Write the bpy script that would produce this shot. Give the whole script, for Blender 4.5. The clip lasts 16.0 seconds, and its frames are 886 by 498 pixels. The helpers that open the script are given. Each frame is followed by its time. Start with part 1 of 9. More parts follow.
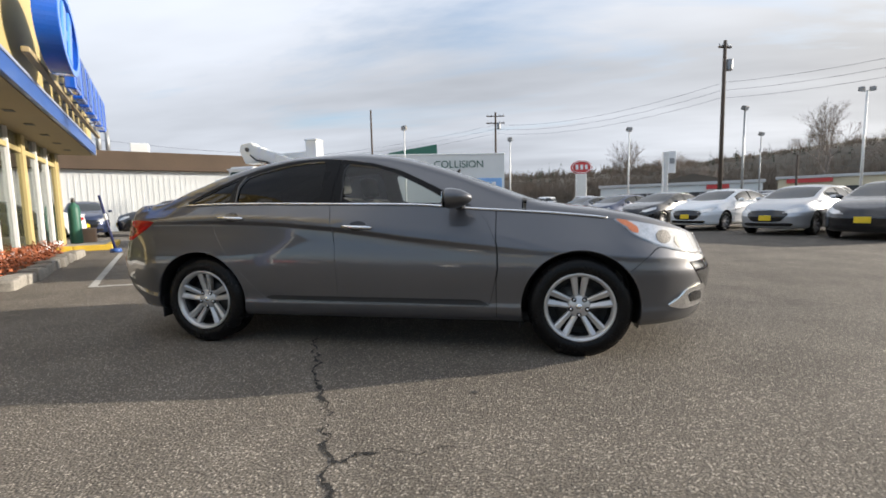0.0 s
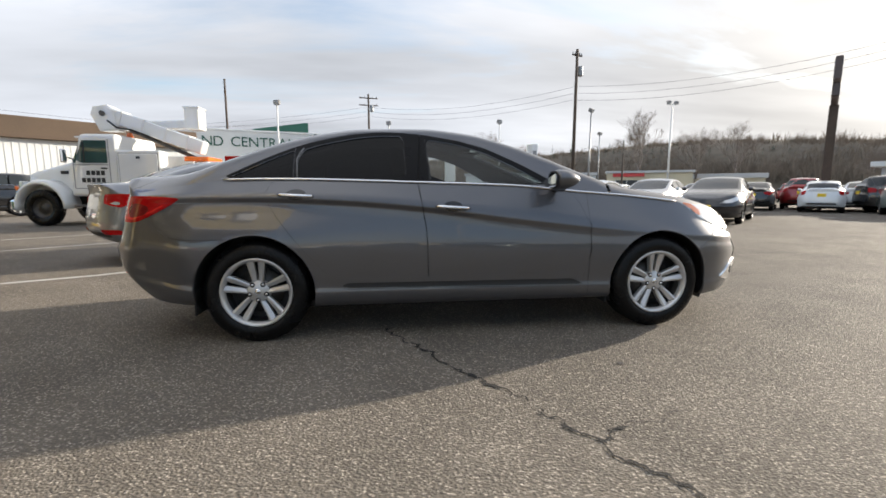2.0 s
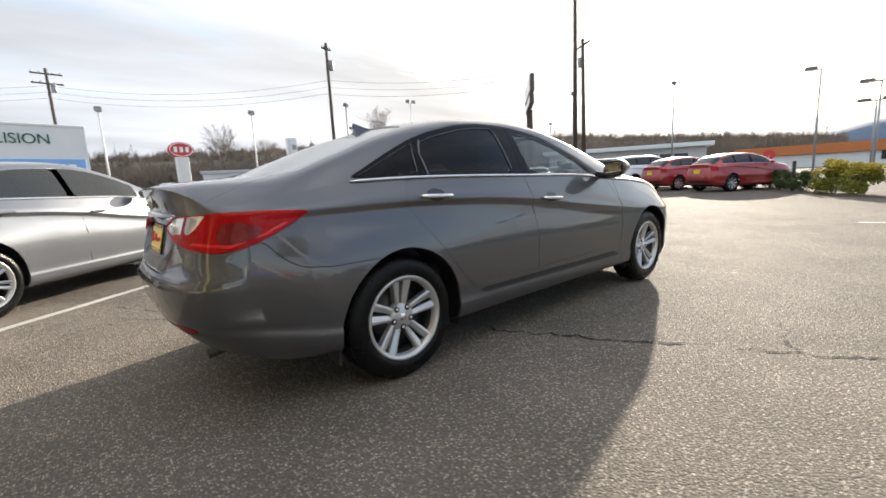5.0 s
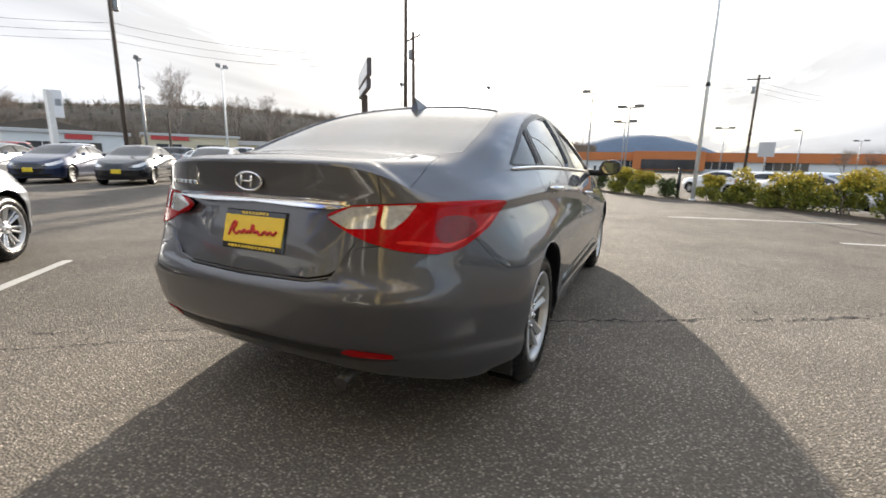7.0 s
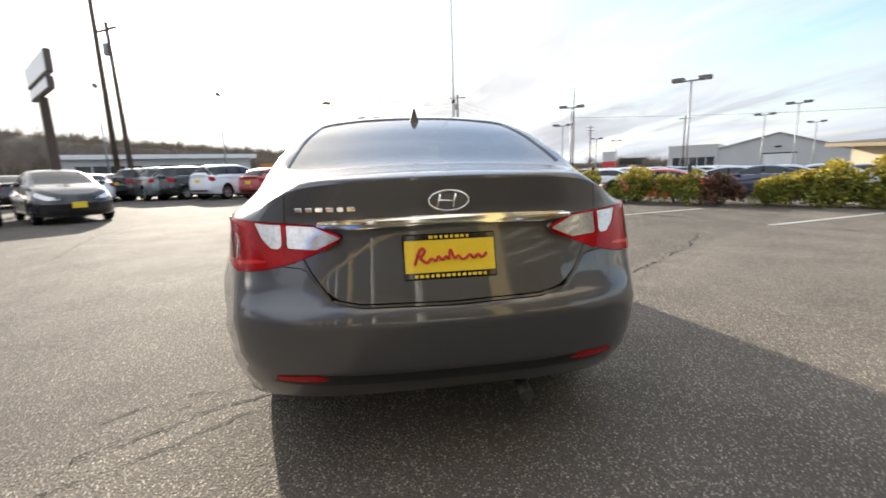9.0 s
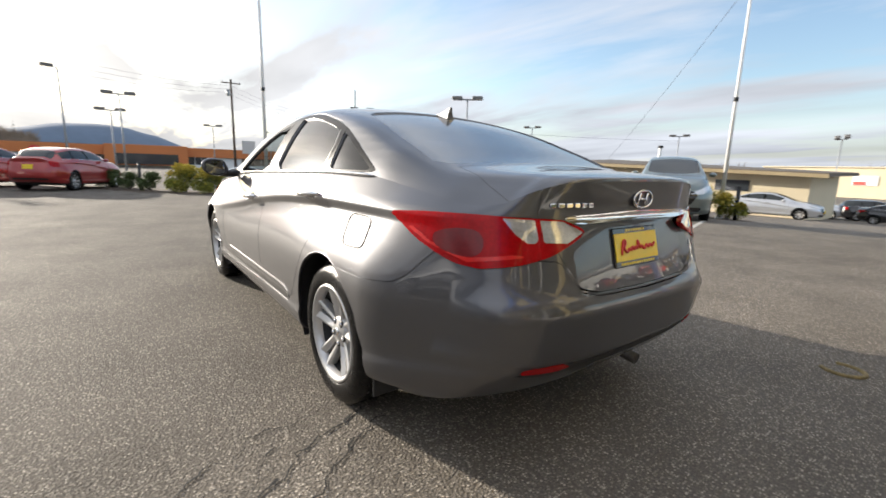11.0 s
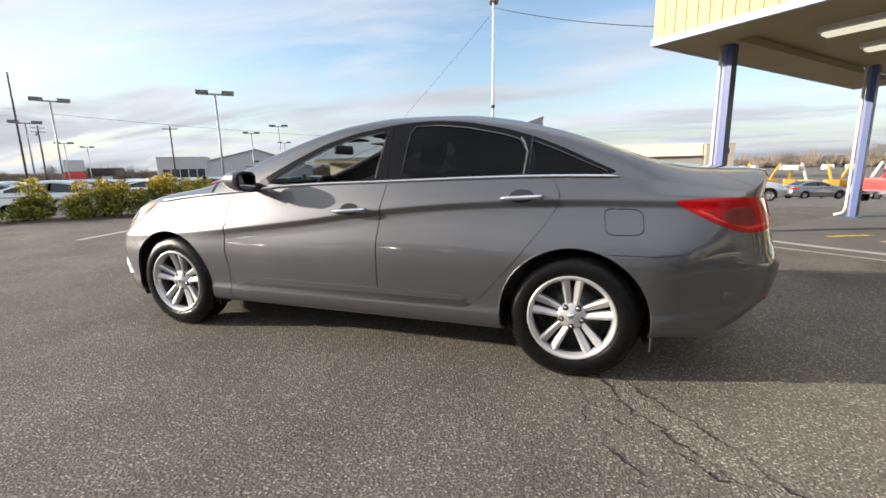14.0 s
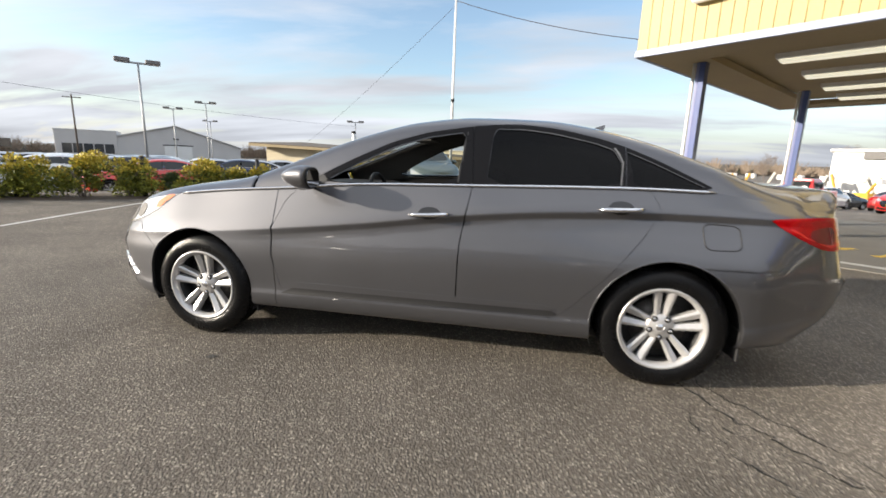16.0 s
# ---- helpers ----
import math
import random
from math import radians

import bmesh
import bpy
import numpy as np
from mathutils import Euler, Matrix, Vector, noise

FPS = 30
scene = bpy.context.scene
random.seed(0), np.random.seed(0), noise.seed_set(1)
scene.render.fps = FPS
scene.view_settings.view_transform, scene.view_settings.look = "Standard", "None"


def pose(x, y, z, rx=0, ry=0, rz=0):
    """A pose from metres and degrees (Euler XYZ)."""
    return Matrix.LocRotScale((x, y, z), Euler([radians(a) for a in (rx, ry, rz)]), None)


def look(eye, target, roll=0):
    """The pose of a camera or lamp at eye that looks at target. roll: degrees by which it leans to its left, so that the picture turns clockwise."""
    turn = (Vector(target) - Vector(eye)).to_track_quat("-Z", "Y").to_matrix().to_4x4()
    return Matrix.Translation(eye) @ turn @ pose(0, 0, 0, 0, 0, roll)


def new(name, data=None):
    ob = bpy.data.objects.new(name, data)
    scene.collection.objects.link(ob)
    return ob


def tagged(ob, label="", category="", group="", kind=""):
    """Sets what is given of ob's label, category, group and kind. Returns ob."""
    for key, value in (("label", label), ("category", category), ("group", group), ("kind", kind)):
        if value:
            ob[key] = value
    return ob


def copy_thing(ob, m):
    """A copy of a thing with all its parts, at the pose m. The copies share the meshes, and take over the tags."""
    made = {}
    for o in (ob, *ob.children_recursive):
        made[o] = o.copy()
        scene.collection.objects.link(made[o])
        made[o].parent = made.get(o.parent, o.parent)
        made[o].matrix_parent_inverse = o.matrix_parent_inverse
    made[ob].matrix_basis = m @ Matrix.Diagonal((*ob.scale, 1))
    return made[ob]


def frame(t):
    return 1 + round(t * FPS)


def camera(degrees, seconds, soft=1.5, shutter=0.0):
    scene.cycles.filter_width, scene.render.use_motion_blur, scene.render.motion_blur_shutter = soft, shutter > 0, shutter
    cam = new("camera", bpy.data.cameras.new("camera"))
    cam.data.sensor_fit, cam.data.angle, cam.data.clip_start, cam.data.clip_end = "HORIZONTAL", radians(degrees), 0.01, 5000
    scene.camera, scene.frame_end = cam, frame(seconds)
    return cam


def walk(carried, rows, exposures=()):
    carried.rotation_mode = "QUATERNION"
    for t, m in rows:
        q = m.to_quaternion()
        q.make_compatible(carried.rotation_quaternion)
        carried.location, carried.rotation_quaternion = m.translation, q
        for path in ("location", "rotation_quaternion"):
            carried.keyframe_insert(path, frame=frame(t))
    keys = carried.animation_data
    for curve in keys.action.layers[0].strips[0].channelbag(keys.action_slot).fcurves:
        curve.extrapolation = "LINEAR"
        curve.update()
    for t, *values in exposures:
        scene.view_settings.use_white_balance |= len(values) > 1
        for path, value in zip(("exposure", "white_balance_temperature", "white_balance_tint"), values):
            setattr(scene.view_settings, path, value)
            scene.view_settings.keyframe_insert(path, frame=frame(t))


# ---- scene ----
cam = camera(91.7, 16.0, 1.6, 0.35)
PATH = [
    (0, (1.058, -3.735, 1.005), (0.677, -1.78, 0.814), -1.3),
    (0.5, (0.668, -3.786, 0.997), (0.451, -1.816, 0.733), -1.1),
    (1, (0.289, -3.827, 0.996), (0.277, -1.842, 0.75), -3.4),
    (1.5, (-0.101, -3.821, 0.995), (0.047, -1.851, 0.684), -2.5),
    (2, (-0.537, -3.728, 0.993), (-0.289, -1.761, 0.725), -0.0),
    (2.5, (-0.956, -3.679, 1.015), (-0.501, -1.748, 0.755), -0.9),
    (3, (-1.358, -3.544, 1.017), (-0.772, -1.657, 0.709), -1.1),
    (3.5, (-1.714, -3.411, 1.037), (-0.96, -1.583, 0.733), 0.5),
    (3.7, (-1.87, -3.38, 1.046), (-1.014, -1.599, 0.736), 0.3),
    (5.8, (-2.987, -2.142, 1.065), (-1.518, -0.832, 0.712), 1.6),
    (6, (-3.07, -2.029, 1.08), (-1.546, -0.785, 0.713), 4.2),
    (6.5, (-3.314, -1.686, 1.101), (-1.638, -0.661, 0.725), 3.1),
    (7, (-3.461, -1.306, 1.091), (-1.689, -0.47, 0.69), 1.2),
    (7.5, (-3.589, -0.922, 1.099), (-1.739, -0.273, 0.702), -0.3),
    (8, (-3.678, -0.555, 1.088), (-1.748, -0.245, 0.666), 0.6),
    (8.5, (-3.696, -0.17, 1.1), (-1.738, -0.075, 0.704), 1.3),
    (8.7, (-3.723, -0.015, 1.103), (-1.76, -0.065, 0.727), -0.2),
    (10.8, (-3.28, 1.469, 1.101), (-1.665, 0.348, 0.732), 1.9),
    (11, (-3.207, 1.602, 1.099), (-1.639, 0.415, 0.732), 1.6),
    (11.5, (-2.972, 1.917, 1.106), (-1.594, 0.514, 0.744), 0.7),
    (12, (-2.655, 2.2, 1.103), (-1.334, 0.742, 0.744), 1.8),
    (12.5, (-2.378, 2.464, 1.098), (-1.265, 0.836, 0.765), 0.8),
    (13, (-2.045, 2.68, 1.103), (-1.078, 0.965, 0.75), -1.8),
    (13.5, (-1.77, 2.92, 1.118), (-1.001, 1.113, 0.74), -0.8),
    (14, (-1.497, 3.104, 1.118), (-0.833, 1.253, 0.75), -1.1),
    (14.5, (-1.207, 3.236, 1.139), (-0.665, 1.348, 0.763), 0.7),
    (15, (-0.962, 3.407, 1.15), (-0.622, 1.473, 0.768), 0.6),
    (15.5, (-0.796, 3.42, 1.171), (-0.487, 1.493, 0.735), 0.1),
    (16, (-0.637, 3.22, 1.186), (-0.274, 1.295, 0.78), 1.9),
]
EXPOSURES = [(0.0, 0.95, 6450, 10), (2.0, 1.12, 6600, 10), (3.5, 1.36, 6700, 10), (8.7, 1.36, 6500, 10), (10.8, 1.14, 6480, 10), (12.5, 1.18, 6450, 10), (14.0, 1.16, 6450, 10), (16.0, 1.17, 6550, 10)]
walk(cam, [(t, look(eye, target, roll)) for t, eye, target, roll in PATH], EXPOSURES)

# ---- sky, sun, exposure ----
SUN_AZ, SUN_EL = 21.0, 15.0
sun_way = Vector((math.cos(radians(SUN_EL)) * math.cos(radians(SUN_AZ)), math.cos(radians(SUN_EL)) * math.sin(radians(SUN_AZ)), math.sin(radians(SUN_EL))))


def wire(nt, a, b):
    nt.links.new(a, b)


def make_world():
    w = bpy.data.worlds.new("sky")
    scene.world = w
    w.use_nodes = True
    nt = w.node_tree
    nt.nodes.clear()
    N = nt.nodes.new
    out, bg = N("ShaderNodeOutputWorld"), N("ShaderNodeBackground")
    sky = N("ShaderNodeTexSky")
    sky.sky_type, sky.sun_disc = "NISHITA", False
    sky.sun_elevation, sky.sun_rotation = radians(SUN_EL), radians(90 - SUN_AZ)
    sky.air_density, sky.dust_density, sky.ozone_density = 1.0, 1.2, 1.5
    tc = N("ShaderNodeTexCoord")
    sep = N("ShaderNodeSeparateXYZ")
    wire(nt, tc.outputs["Generated"], sep.inputs[0])

    def m(op, a, b=0.0, c=0.0, clamp=False):
        n = N("ShaderNodeMath")
        n.operation, n.use_clamp = op, clamp
        for i, v in enumerate((a, b, c)):
            if isinstance(v, (int, float)):
                n.inputs[i].default_value = v
            else:
                wire(nt, v, n.inputs[i])
        return n.outputs[0]

    # clouds lie on a flat layer: directions are cast onto it
    high = m("ADD", m("MAXIMUM", sep.outputs["Z"], 0.0), 0.12)
    px, py = m("DIVIDE", sep.outputs["X"], high), m("DIVIDE", sep.outputs["Y"], high)
    comb = N("ShaderNodeCombineXYZ")
    wire(nt, px, comb.inputs[0])
    wire(nt, py, comb.inputs[1])
    mp = N("ShaderNodeMapping")
    mp.inputs["Rotation"].default_value = (0, 0, radians(35))
    mp.inputs["Scale"].default_value = (0.35, 0.9, 1)
    wire(nt, comb.outputs[0], mp.inputs["Vector"])
    nz = N("ShaderNodeTexNoise")
    nz.inputs["Scale"].default_value, nz.inputs["Detail"].default_value, nz.inputs["Roughness"].default_value = 1.1, 7, 0.56
    nz.inputs["Distortion"].default_value = 0.4
    wire(nt, mp.outputs[0], nz.inputs["Vector"])
    fine = N("ShaderNodeTexNoise")
    fine.inputs["Scale"].default_value, fine.inputs["Detail"].default_value = 0.8, 5
    wire(nt, mp.outputs[0], fine.inputs["Vector"])
    dot = N("ShaderNodeVectorMath")
    dot.operation = "DOT_PRODUCT"
    wire(nt, tc.outputs["Generated"], dot.inputs[0])
    dot.inputs[1].default_value = sun_way
    toward = m("MAXIMUM", dot.outputs["Value"], 0.0)
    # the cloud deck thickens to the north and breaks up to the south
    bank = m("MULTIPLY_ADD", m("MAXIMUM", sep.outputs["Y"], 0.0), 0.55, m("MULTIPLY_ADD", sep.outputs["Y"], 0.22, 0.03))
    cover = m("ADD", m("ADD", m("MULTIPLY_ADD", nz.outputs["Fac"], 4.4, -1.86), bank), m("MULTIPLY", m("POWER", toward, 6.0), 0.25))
    cover = m("MULTIPLY_ADD", m("ABSOLUTE", m("SUBTRACT", 0.25, sep.outputs["Z"])), 0.45, cover)
    low = m("MAXIMUM", m("MULTIPLY_ADD", sep.outputs["Z"], -5.5, 1.0), 0.0)
    cover = m("ADD", m("MAXIMUM", cover, 0.03), m("MULTIPLY", low, 0.85))
    cover = m("MINIMUM", cover, 1.0)
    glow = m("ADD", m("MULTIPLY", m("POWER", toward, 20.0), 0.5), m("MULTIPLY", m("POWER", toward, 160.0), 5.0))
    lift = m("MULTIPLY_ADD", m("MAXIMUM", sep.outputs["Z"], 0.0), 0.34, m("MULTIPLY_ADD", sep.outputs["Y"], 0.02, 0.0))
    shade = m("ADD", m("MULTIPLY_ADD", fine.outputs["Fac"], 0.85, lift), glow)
    tint = N("ShaderNodeMix")
    tint.data_type = "RGBA"
    wire(nt, m("MULTIPLY", m("POWER", toward, 4.0), 1.0, clamp=True), tint.inputs["Factor"])
    tint.inputs["A"].default_value, tint.inputs["B"].default_value = (0.800, 0.846, 0.930, 1), (1.0, 0.95, 0.88, 1)
    cloud = N("ShaderNodeVectorMath")
    cloud.operation = "SCALE"
    wire(nt, tint.outputs["Result"], cloud.inputs[0])
    wire(nt, shade, cloud.inputs["Scale"])
    air = N("ShaderNodeVectorMath")
    air.operation = "SCALE"
    wire(nt, sky.outputs[0], air.inputs[0])
    air.inputs["Scale"].default_value = SKY
    mix = N("ShaderNodeMix")
    mix.data_type = "RGBA"
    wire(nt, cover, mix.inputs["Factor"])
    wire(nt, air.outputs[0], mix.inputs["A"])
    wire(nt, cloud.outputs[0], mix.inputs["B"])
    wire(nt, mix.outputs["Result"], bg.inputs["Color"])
    bg.inputs["Strength"].default_value = 0.86
    wire(nt, bg.outputs[0], out.inputs["Surface"])


SKY = 0.14
make_world()
sun_lamp = bpy.data.lights.new("sun", "SUN")
sun_lamp.energy, sun_lamp.angle, sun_lamp.color = 4.3, radians(0.9), (1.0, 0.90, 0.76)
sun = new("sun", sun_lamp)
sun.matrix_world = look(sun_way * 50, (0, 0, 0))
scene.view_settings.exposure = 0.85

# ---- materials ----


def make_material(name, base, rough=0.5, metal=0.0, vary=0.15, scale=4.0, fine=60.0, bump=0.0, coat=0.0, spec=0.5, second=None, rough_vary=0.1, island=0.0):
    """A material with a slow stain and a fine grain in colour, gloss and relief."""
    mt = bpy.data.materials.new(name)
    mt.use_nodes = True
    nt = mt.node_tree
    bs = nt.nodes["Principled BSDF"]
    N = nt.nodes.new
    tc = N("ShaderNodeTexCoord")
    slow, grain = N("ShaderNodeTexNoise"), N("ShaderNodeTexNoise")
    slow.inputs["Scale"].default_value, slow.inputs["Detail"].default_value = scale, 5
    grain.inputs["Scale"].default_value, grain.inputs["Detail"].default_value = fine, 3
    wire(nt, tc.outputs["Object"], slow.inputs["Vector"])
    wire(nt, tc.outputs["Object"], grain.inputs["Vector"])
    add = N("ShaderNodeMath")
    add.operation = "MULTIPLY_ADD"
    wire(nt, grain.outputs["Fac"], add.inputs[0])
    add.inputs[1].default_value = 0.5
    half = N("ShaderNodeMath")
    half.operation = "MULTIPLY"
    half.inputs[1].default_value = 0.5
    wire(nt, slow.outputs["Fac"], half.inputs[0])
    wire(nt, half.outputs[0], add.inputs[2])
    ramp = N("ShaderNodeMapRange")
    ramp.inputs["From Min"].default_value, ramp.inputs["From Max"].default_value = 0.3, 0.7
    wire(nt, add.outputs[0], ramp.inputs["Value"])
    mix = N("ShaderNodeMix")
    mix.data_type = "RGBA"
    wire(nt, ramp.outputs["Result"], mix.inputs["Factor"])
    lo = [c * (1 - vary) for c in base]
    hi = list(second) if second else [min(1.0, c * (1 + vary)) for c in base]
    mix.inputs["A"].default_value, mix.inputs["B"].default_value = (*lo, 1), (*hi, 1)
    col = mix.outputs["Result"]
    if island:
        oi, hsv, rr = N("ShaderNodeNewGeometry"), N("ShaderNodeHueSaturation"), N("ShaderNodeMapRange")
        wire(nt, oi.outputs["Random Per Island"], rr.inputs["Value"])
        rr.inputs["To Min"].default_value, rr.inputs["To Max"].default_value = 1 - island, 1 + island
        wire(nt, rr.outputs["Result"], hsv.inputs["Value"])
        wire(nt, col, hsv.inputs["Color"])
        col = hsv.outputs["Color"]
    wire(nt, col, bs.inputs["Base Color"])
    rg = N("ShaderNodeMapRange")
    rg.inputs["To Min"].default_value, rg.inputs["To Max"].default_value = max(0.0, rough * (1 - rough_vary)), min(1.0, rough * (1 + rough_vary))
    wire(nt, slow.outputs["Fac"], rg.inputs["Value"])
    wire(nt, rg.outputs["Result"], bs.inputs["Roughness"])
    bs.inputs["Metallic"].default_value = metal
    bs.inputs["Specular IOR Level"].default_value = spec
    bs.inputs["Coat Weight"].default_value, bs.inputs["Coat Roughness"].default_value = coat, 0.03
    if bump:
        bp = N("ShaderNodeBump")
        bp.inputs["Strength"].default_value, bp.inputs["Distance"].default_value = bump, 0.01
        wire(nt, grain.outputs["Fac"], bp.inputs["Height"])
        wire(nt, bp.outputs[0], bs.inputs["Normal"])
    return mt


def make_glass(name, tint, solid=0.0, rough=0.0, film=1.5):
    """Thin glass: a tinted see-through sheet with a mirror film by its angle."""
    mt = bpy.data.materials.new(name)
    mt.use_nodes = True
    nt = mt.node_tree
    nt.nodes.clear()
    N = nt.nodes.new
    out, mix, tr, gl, fr = N("ShaderNodeOutputMaterial"), N("ShaderNodeMixShader"), N("ShaderNodeBsdfTransparent"), N("ShaderNodeBsdfGlossy"), N("ShaderNodeLayerWeight")
    tr.inputs["Color"].default_value = (*tint, 1)
    gl.inputs["Roughness"].default_value = rough
    fr.inputs["Blend"].default_value = 0.5
    f0 = ((film - 1) / (film + 1)) ** 2
    pw, fm = N("ShaderNodeMath"), N("ShaderNodeMath")
    pw.operation, pw.inputs[1].default_value = "POWER", 3.8
    fm.operation, fm.inputs[1].default_value, fm.inputs[2].default_value = "MULTIPLY_ADD", 1 - f0, f0
    wire(nt, fr.outputs["Facing"], pw.inputs[0])
    wire(nt, pw.outputs[0], fm.inputs[0])
    ge, hz = N("ShaderNodeTexCoord"), N("ShaderNodeTexNoise")
    hz.inputs["Scale"].default_value = 9
    wire(nt, ge.outputs["Object"], hz.inputs["Vector"])
    dust, back = N("ShaderNodeBsdfDiffuse"), N("ShaderNodeMixShader")
    dust.inputs["Color"].default_value = (0.35, 0.34, 0.32, 1)
    th = N("ShaderNodeMapRange")
    th.inputs["To Min"].default_value, th.inputs["To Max"].default_value = solid * 0.4, solid * 1.6
    wire(nt, hz.outputs["Fac"], th.inputs["Value"])
    wire(nt, th.outputs["Result"], back.inputs[0])
    wire(nt, tr.outputs[0], back.inputs[1])
    wire(nt, dust.outputs[0], back.inputs[2])
    wire(nt, fm.outputs[0], mix.inputs[0])
    wire(nt, back.outputs[0], mix.inputs[1])
    wire(nt, gl.outputs[0], mix.inputs[2])
    wire(nt, mix.outputs[0], out.inputs["Surface"])
    return mt


def make_asphalt(name, dark, light, patch):
    mt = bpy.data.materials.new(name)
    mt.use_nodes = True
    nt = mt.node_tree
    bs = nt.nodes["Principled BSDF"]
    N = nt.nodes.new
    tc = N("ShaderNodeTexCoord")

    def tex(kind, scale, detail=2.0):
        n = N(kind)
        n.inputs["Scale"].default_value = scale
        if kind == "ShaderNodeTexNoise":
            n.inputs["Detail"].default_value = detail
        wire(nt, tc.outputs["Object"], n.inputs["Vector"])
        return n

    chips, grit, slow, wide = tex("ShaderNodeTexVoronoi", 98.0), tex("ShaderNodeTexNoise", 95.0, 5), tex("ShaderNodeTexNoise", 1.3, 6), tex("ShaderNodeTexNoise", 0.16, 4)
    sepc = N("ShaderNodeSeparateColor")
    wire(nt, chips.outputs["Color"], sepc.inputs[0])
    pw = N("ShaderNodeMath")
    pw.operation, pw.inputs[1].default_value = "POWER", 2.8
    wire(nt, sepc.outputs[0], pw.inputs[0])
    # stones stand in a darker binder, which also carries the shade between them
    core, stone = N("ShaderNodeMapRange"), N("ShaderNodeMath")
    core.inputs["From Min"].default_value, core.inputs["From Max"].default_value = 0.30, 0.62
    core.inputs["To Min"].default_value, core.inputs["To Max"].default_value = 1.0, 0.0
    wire(nt, chips.outputs["Distance"], core.inputs["Value"])
    stone.operation = "MULTIPLY"
    wire(nt, pw.outputs[0], stone.inputs[0])
    wire(nt, core.outputs["Result"], stone.inputs[1])
    mx = N("ShaderNodeMix")
    mx.data_type = "RGBA"
    wire(nt, stone.outputs[0], mx.inputs["Factor"])
    mx.inputs["A"].default_value, mx.inputs["B"].default_value = (*dark, 1), (*light, 1)
    va = N("ShaderNodeMapRange")
    va.inputs["From Min"].default_value, va.inputs["From Max"].default_value = 0.3, 0.7
    va.inputs["To Min"].default_value, va.inputs["To Max"].default_value = 1 - patch, 1 + patch
    av = N("ShaderNodeMath")
    av.operation = "ADD"
    sc = N("ShaderNodeMath")
    sc.operation, sc.inputs[1].default_value = "MULTIPLY", 0.5
    wire(nt, slow.outputs["Fac"], av.inputs[0])
    wire(nt, wide.outputs["Fac"], av.inputs[1])
    wire(nt, av.outputs[0], sc.inputs[0])
    wire(nt, sc.outputs[0], va.inputs["Value"])
    gr = N("ShaderNodeMapRange")
    gr.inputs["To Min"].default_value, gr.inputs["To Max"].default_value = 0.30, 1.70
    wire(nt, grit.outputs["Fac"], gr.inputs["Value"])
    # two ages of paving meet along a seam
    seam, wob, age = N("ShaderNodeVectorMath"), N("ShaderNodeMath"), N("ShaderNodeMapRange")
    seam.operation, seam.inputs[1].default_value = "DOT_PRODUCT", (0.85, 0.52, 0)
    wire(nt, tc.outputs["Object"], seam.inputs[0])
    wob.operation, wob.inputs[1].default_value = "MULTIPLY_ADD", 0.35
    wire(nt, slow.outputs["Fac"], wob.inputs[0])
    wire(nt, seam.outputs["Value"], wob.inputs[2])
    age.inputs["From Min"].default_value, age.inputs["From Max"].default_value = -0.85 + 0.14, -0.85 + 0.24
    age.inputs["To Min"].default_value, age.inputs["To Max"].default_value = 1.16, 0.97
    wire(nt, wob.outputs[0], age.inputs["Value"])
    aged = N("ShaderNodeMath")
    aged.operation = "MULTIPLY"
    wire(nt, va.outputs["Result"], aged.inputs[0])
    wire(nt, age.outputs["Result"], aged.inputs[1])
    both = N("ShaderNodeMath")
    both.operation = "MULTIPLY"
    wire(nt, aged.outputs[0], both.inputs[0])
    wire(nt, gr.outputs["Result"], both.inputs[1])
    sv = N("ShaderNodeVectorMath")
    sv.operation = "SCALE"
    wire(nt, mx.outputs["Result"], sv.inputs[0])
    wire(nt, both.outputs[0], sv.inputs["Scale"])
    wire(nt, sv.outputs[0], bs.inputs["Base Color"])
    bs.inputs["Roughness"].default_value = 0.86
    bs.inputs["Specular IOR Level"].default_value = 0.2
    hsum = N("ShaderNodeMath")
    hsum.operation = "MULTIPLY_ADD"
    wire(nt, chips.outputs["Distance"], hsum.inputs[0])
    hsum.inputs[1].default_value = -1.0
    wire(nt, grit.outputs["Fac"], hsum.inputs[2])
    bp = N("ShaderNodeBump")
    bp.inputs["Strength"].default_value, bp.inputs["Distance"].default_value = 0.75, 0.006
    wire(nt, hsum.outputs[0], bp.inputs["Height"])
    wire(nt, bp.outputs[0], bs.inputs["Normal"])
    return mt


def make_paint(name, base, metal=0.0, rough=0.35, dirt=0.12):
    mt = make_material(name, base, rough, metal, vary=0.04, scale=3.0, fine=900.0, coat=0.9, rough_vary=dirt)
    mt.node_tree.nodes["Principled BSDF"].inputs["Coat IOR"].default_value = 1.62
    mt.node_tree.nodes["Principled BSDF"].inputs["Coat Roughness"].default_value = 0.03
    return mt


M_ASPHALT = make_asphalt("worn_asphalt", (0.110, 0.096, 0.080), (0.40, 0.358, 0.30), 0.30)
M_CRACK = make_material("crack_tar", (0.018, 0.017, 0.016), 0.9, vary=0.4, fine=120, bump=0.5)
M_LINE = make_material("road_paint_white", (0.44, 0.43, 0.40), 0.7, vary=0.25, scale=2.5, fine=70, bump=0.3)
M_YELLOW_LINE = make_material("road_paint_yellow", (0.62, 0.42, 0.05), 0.7, vary=0.25, scale=2.5, fine=70, bump=0.3)
M_PAINT_GREY = make_paint("grey_metallic_paint", (0.103, 0.104, 0.114), 0.82, 0.46)
M_BLACK = make_material("black_plastic", (0.012, 0.012, 0.013), 0.55, vary=0.2, fine=300, bump=0.15)
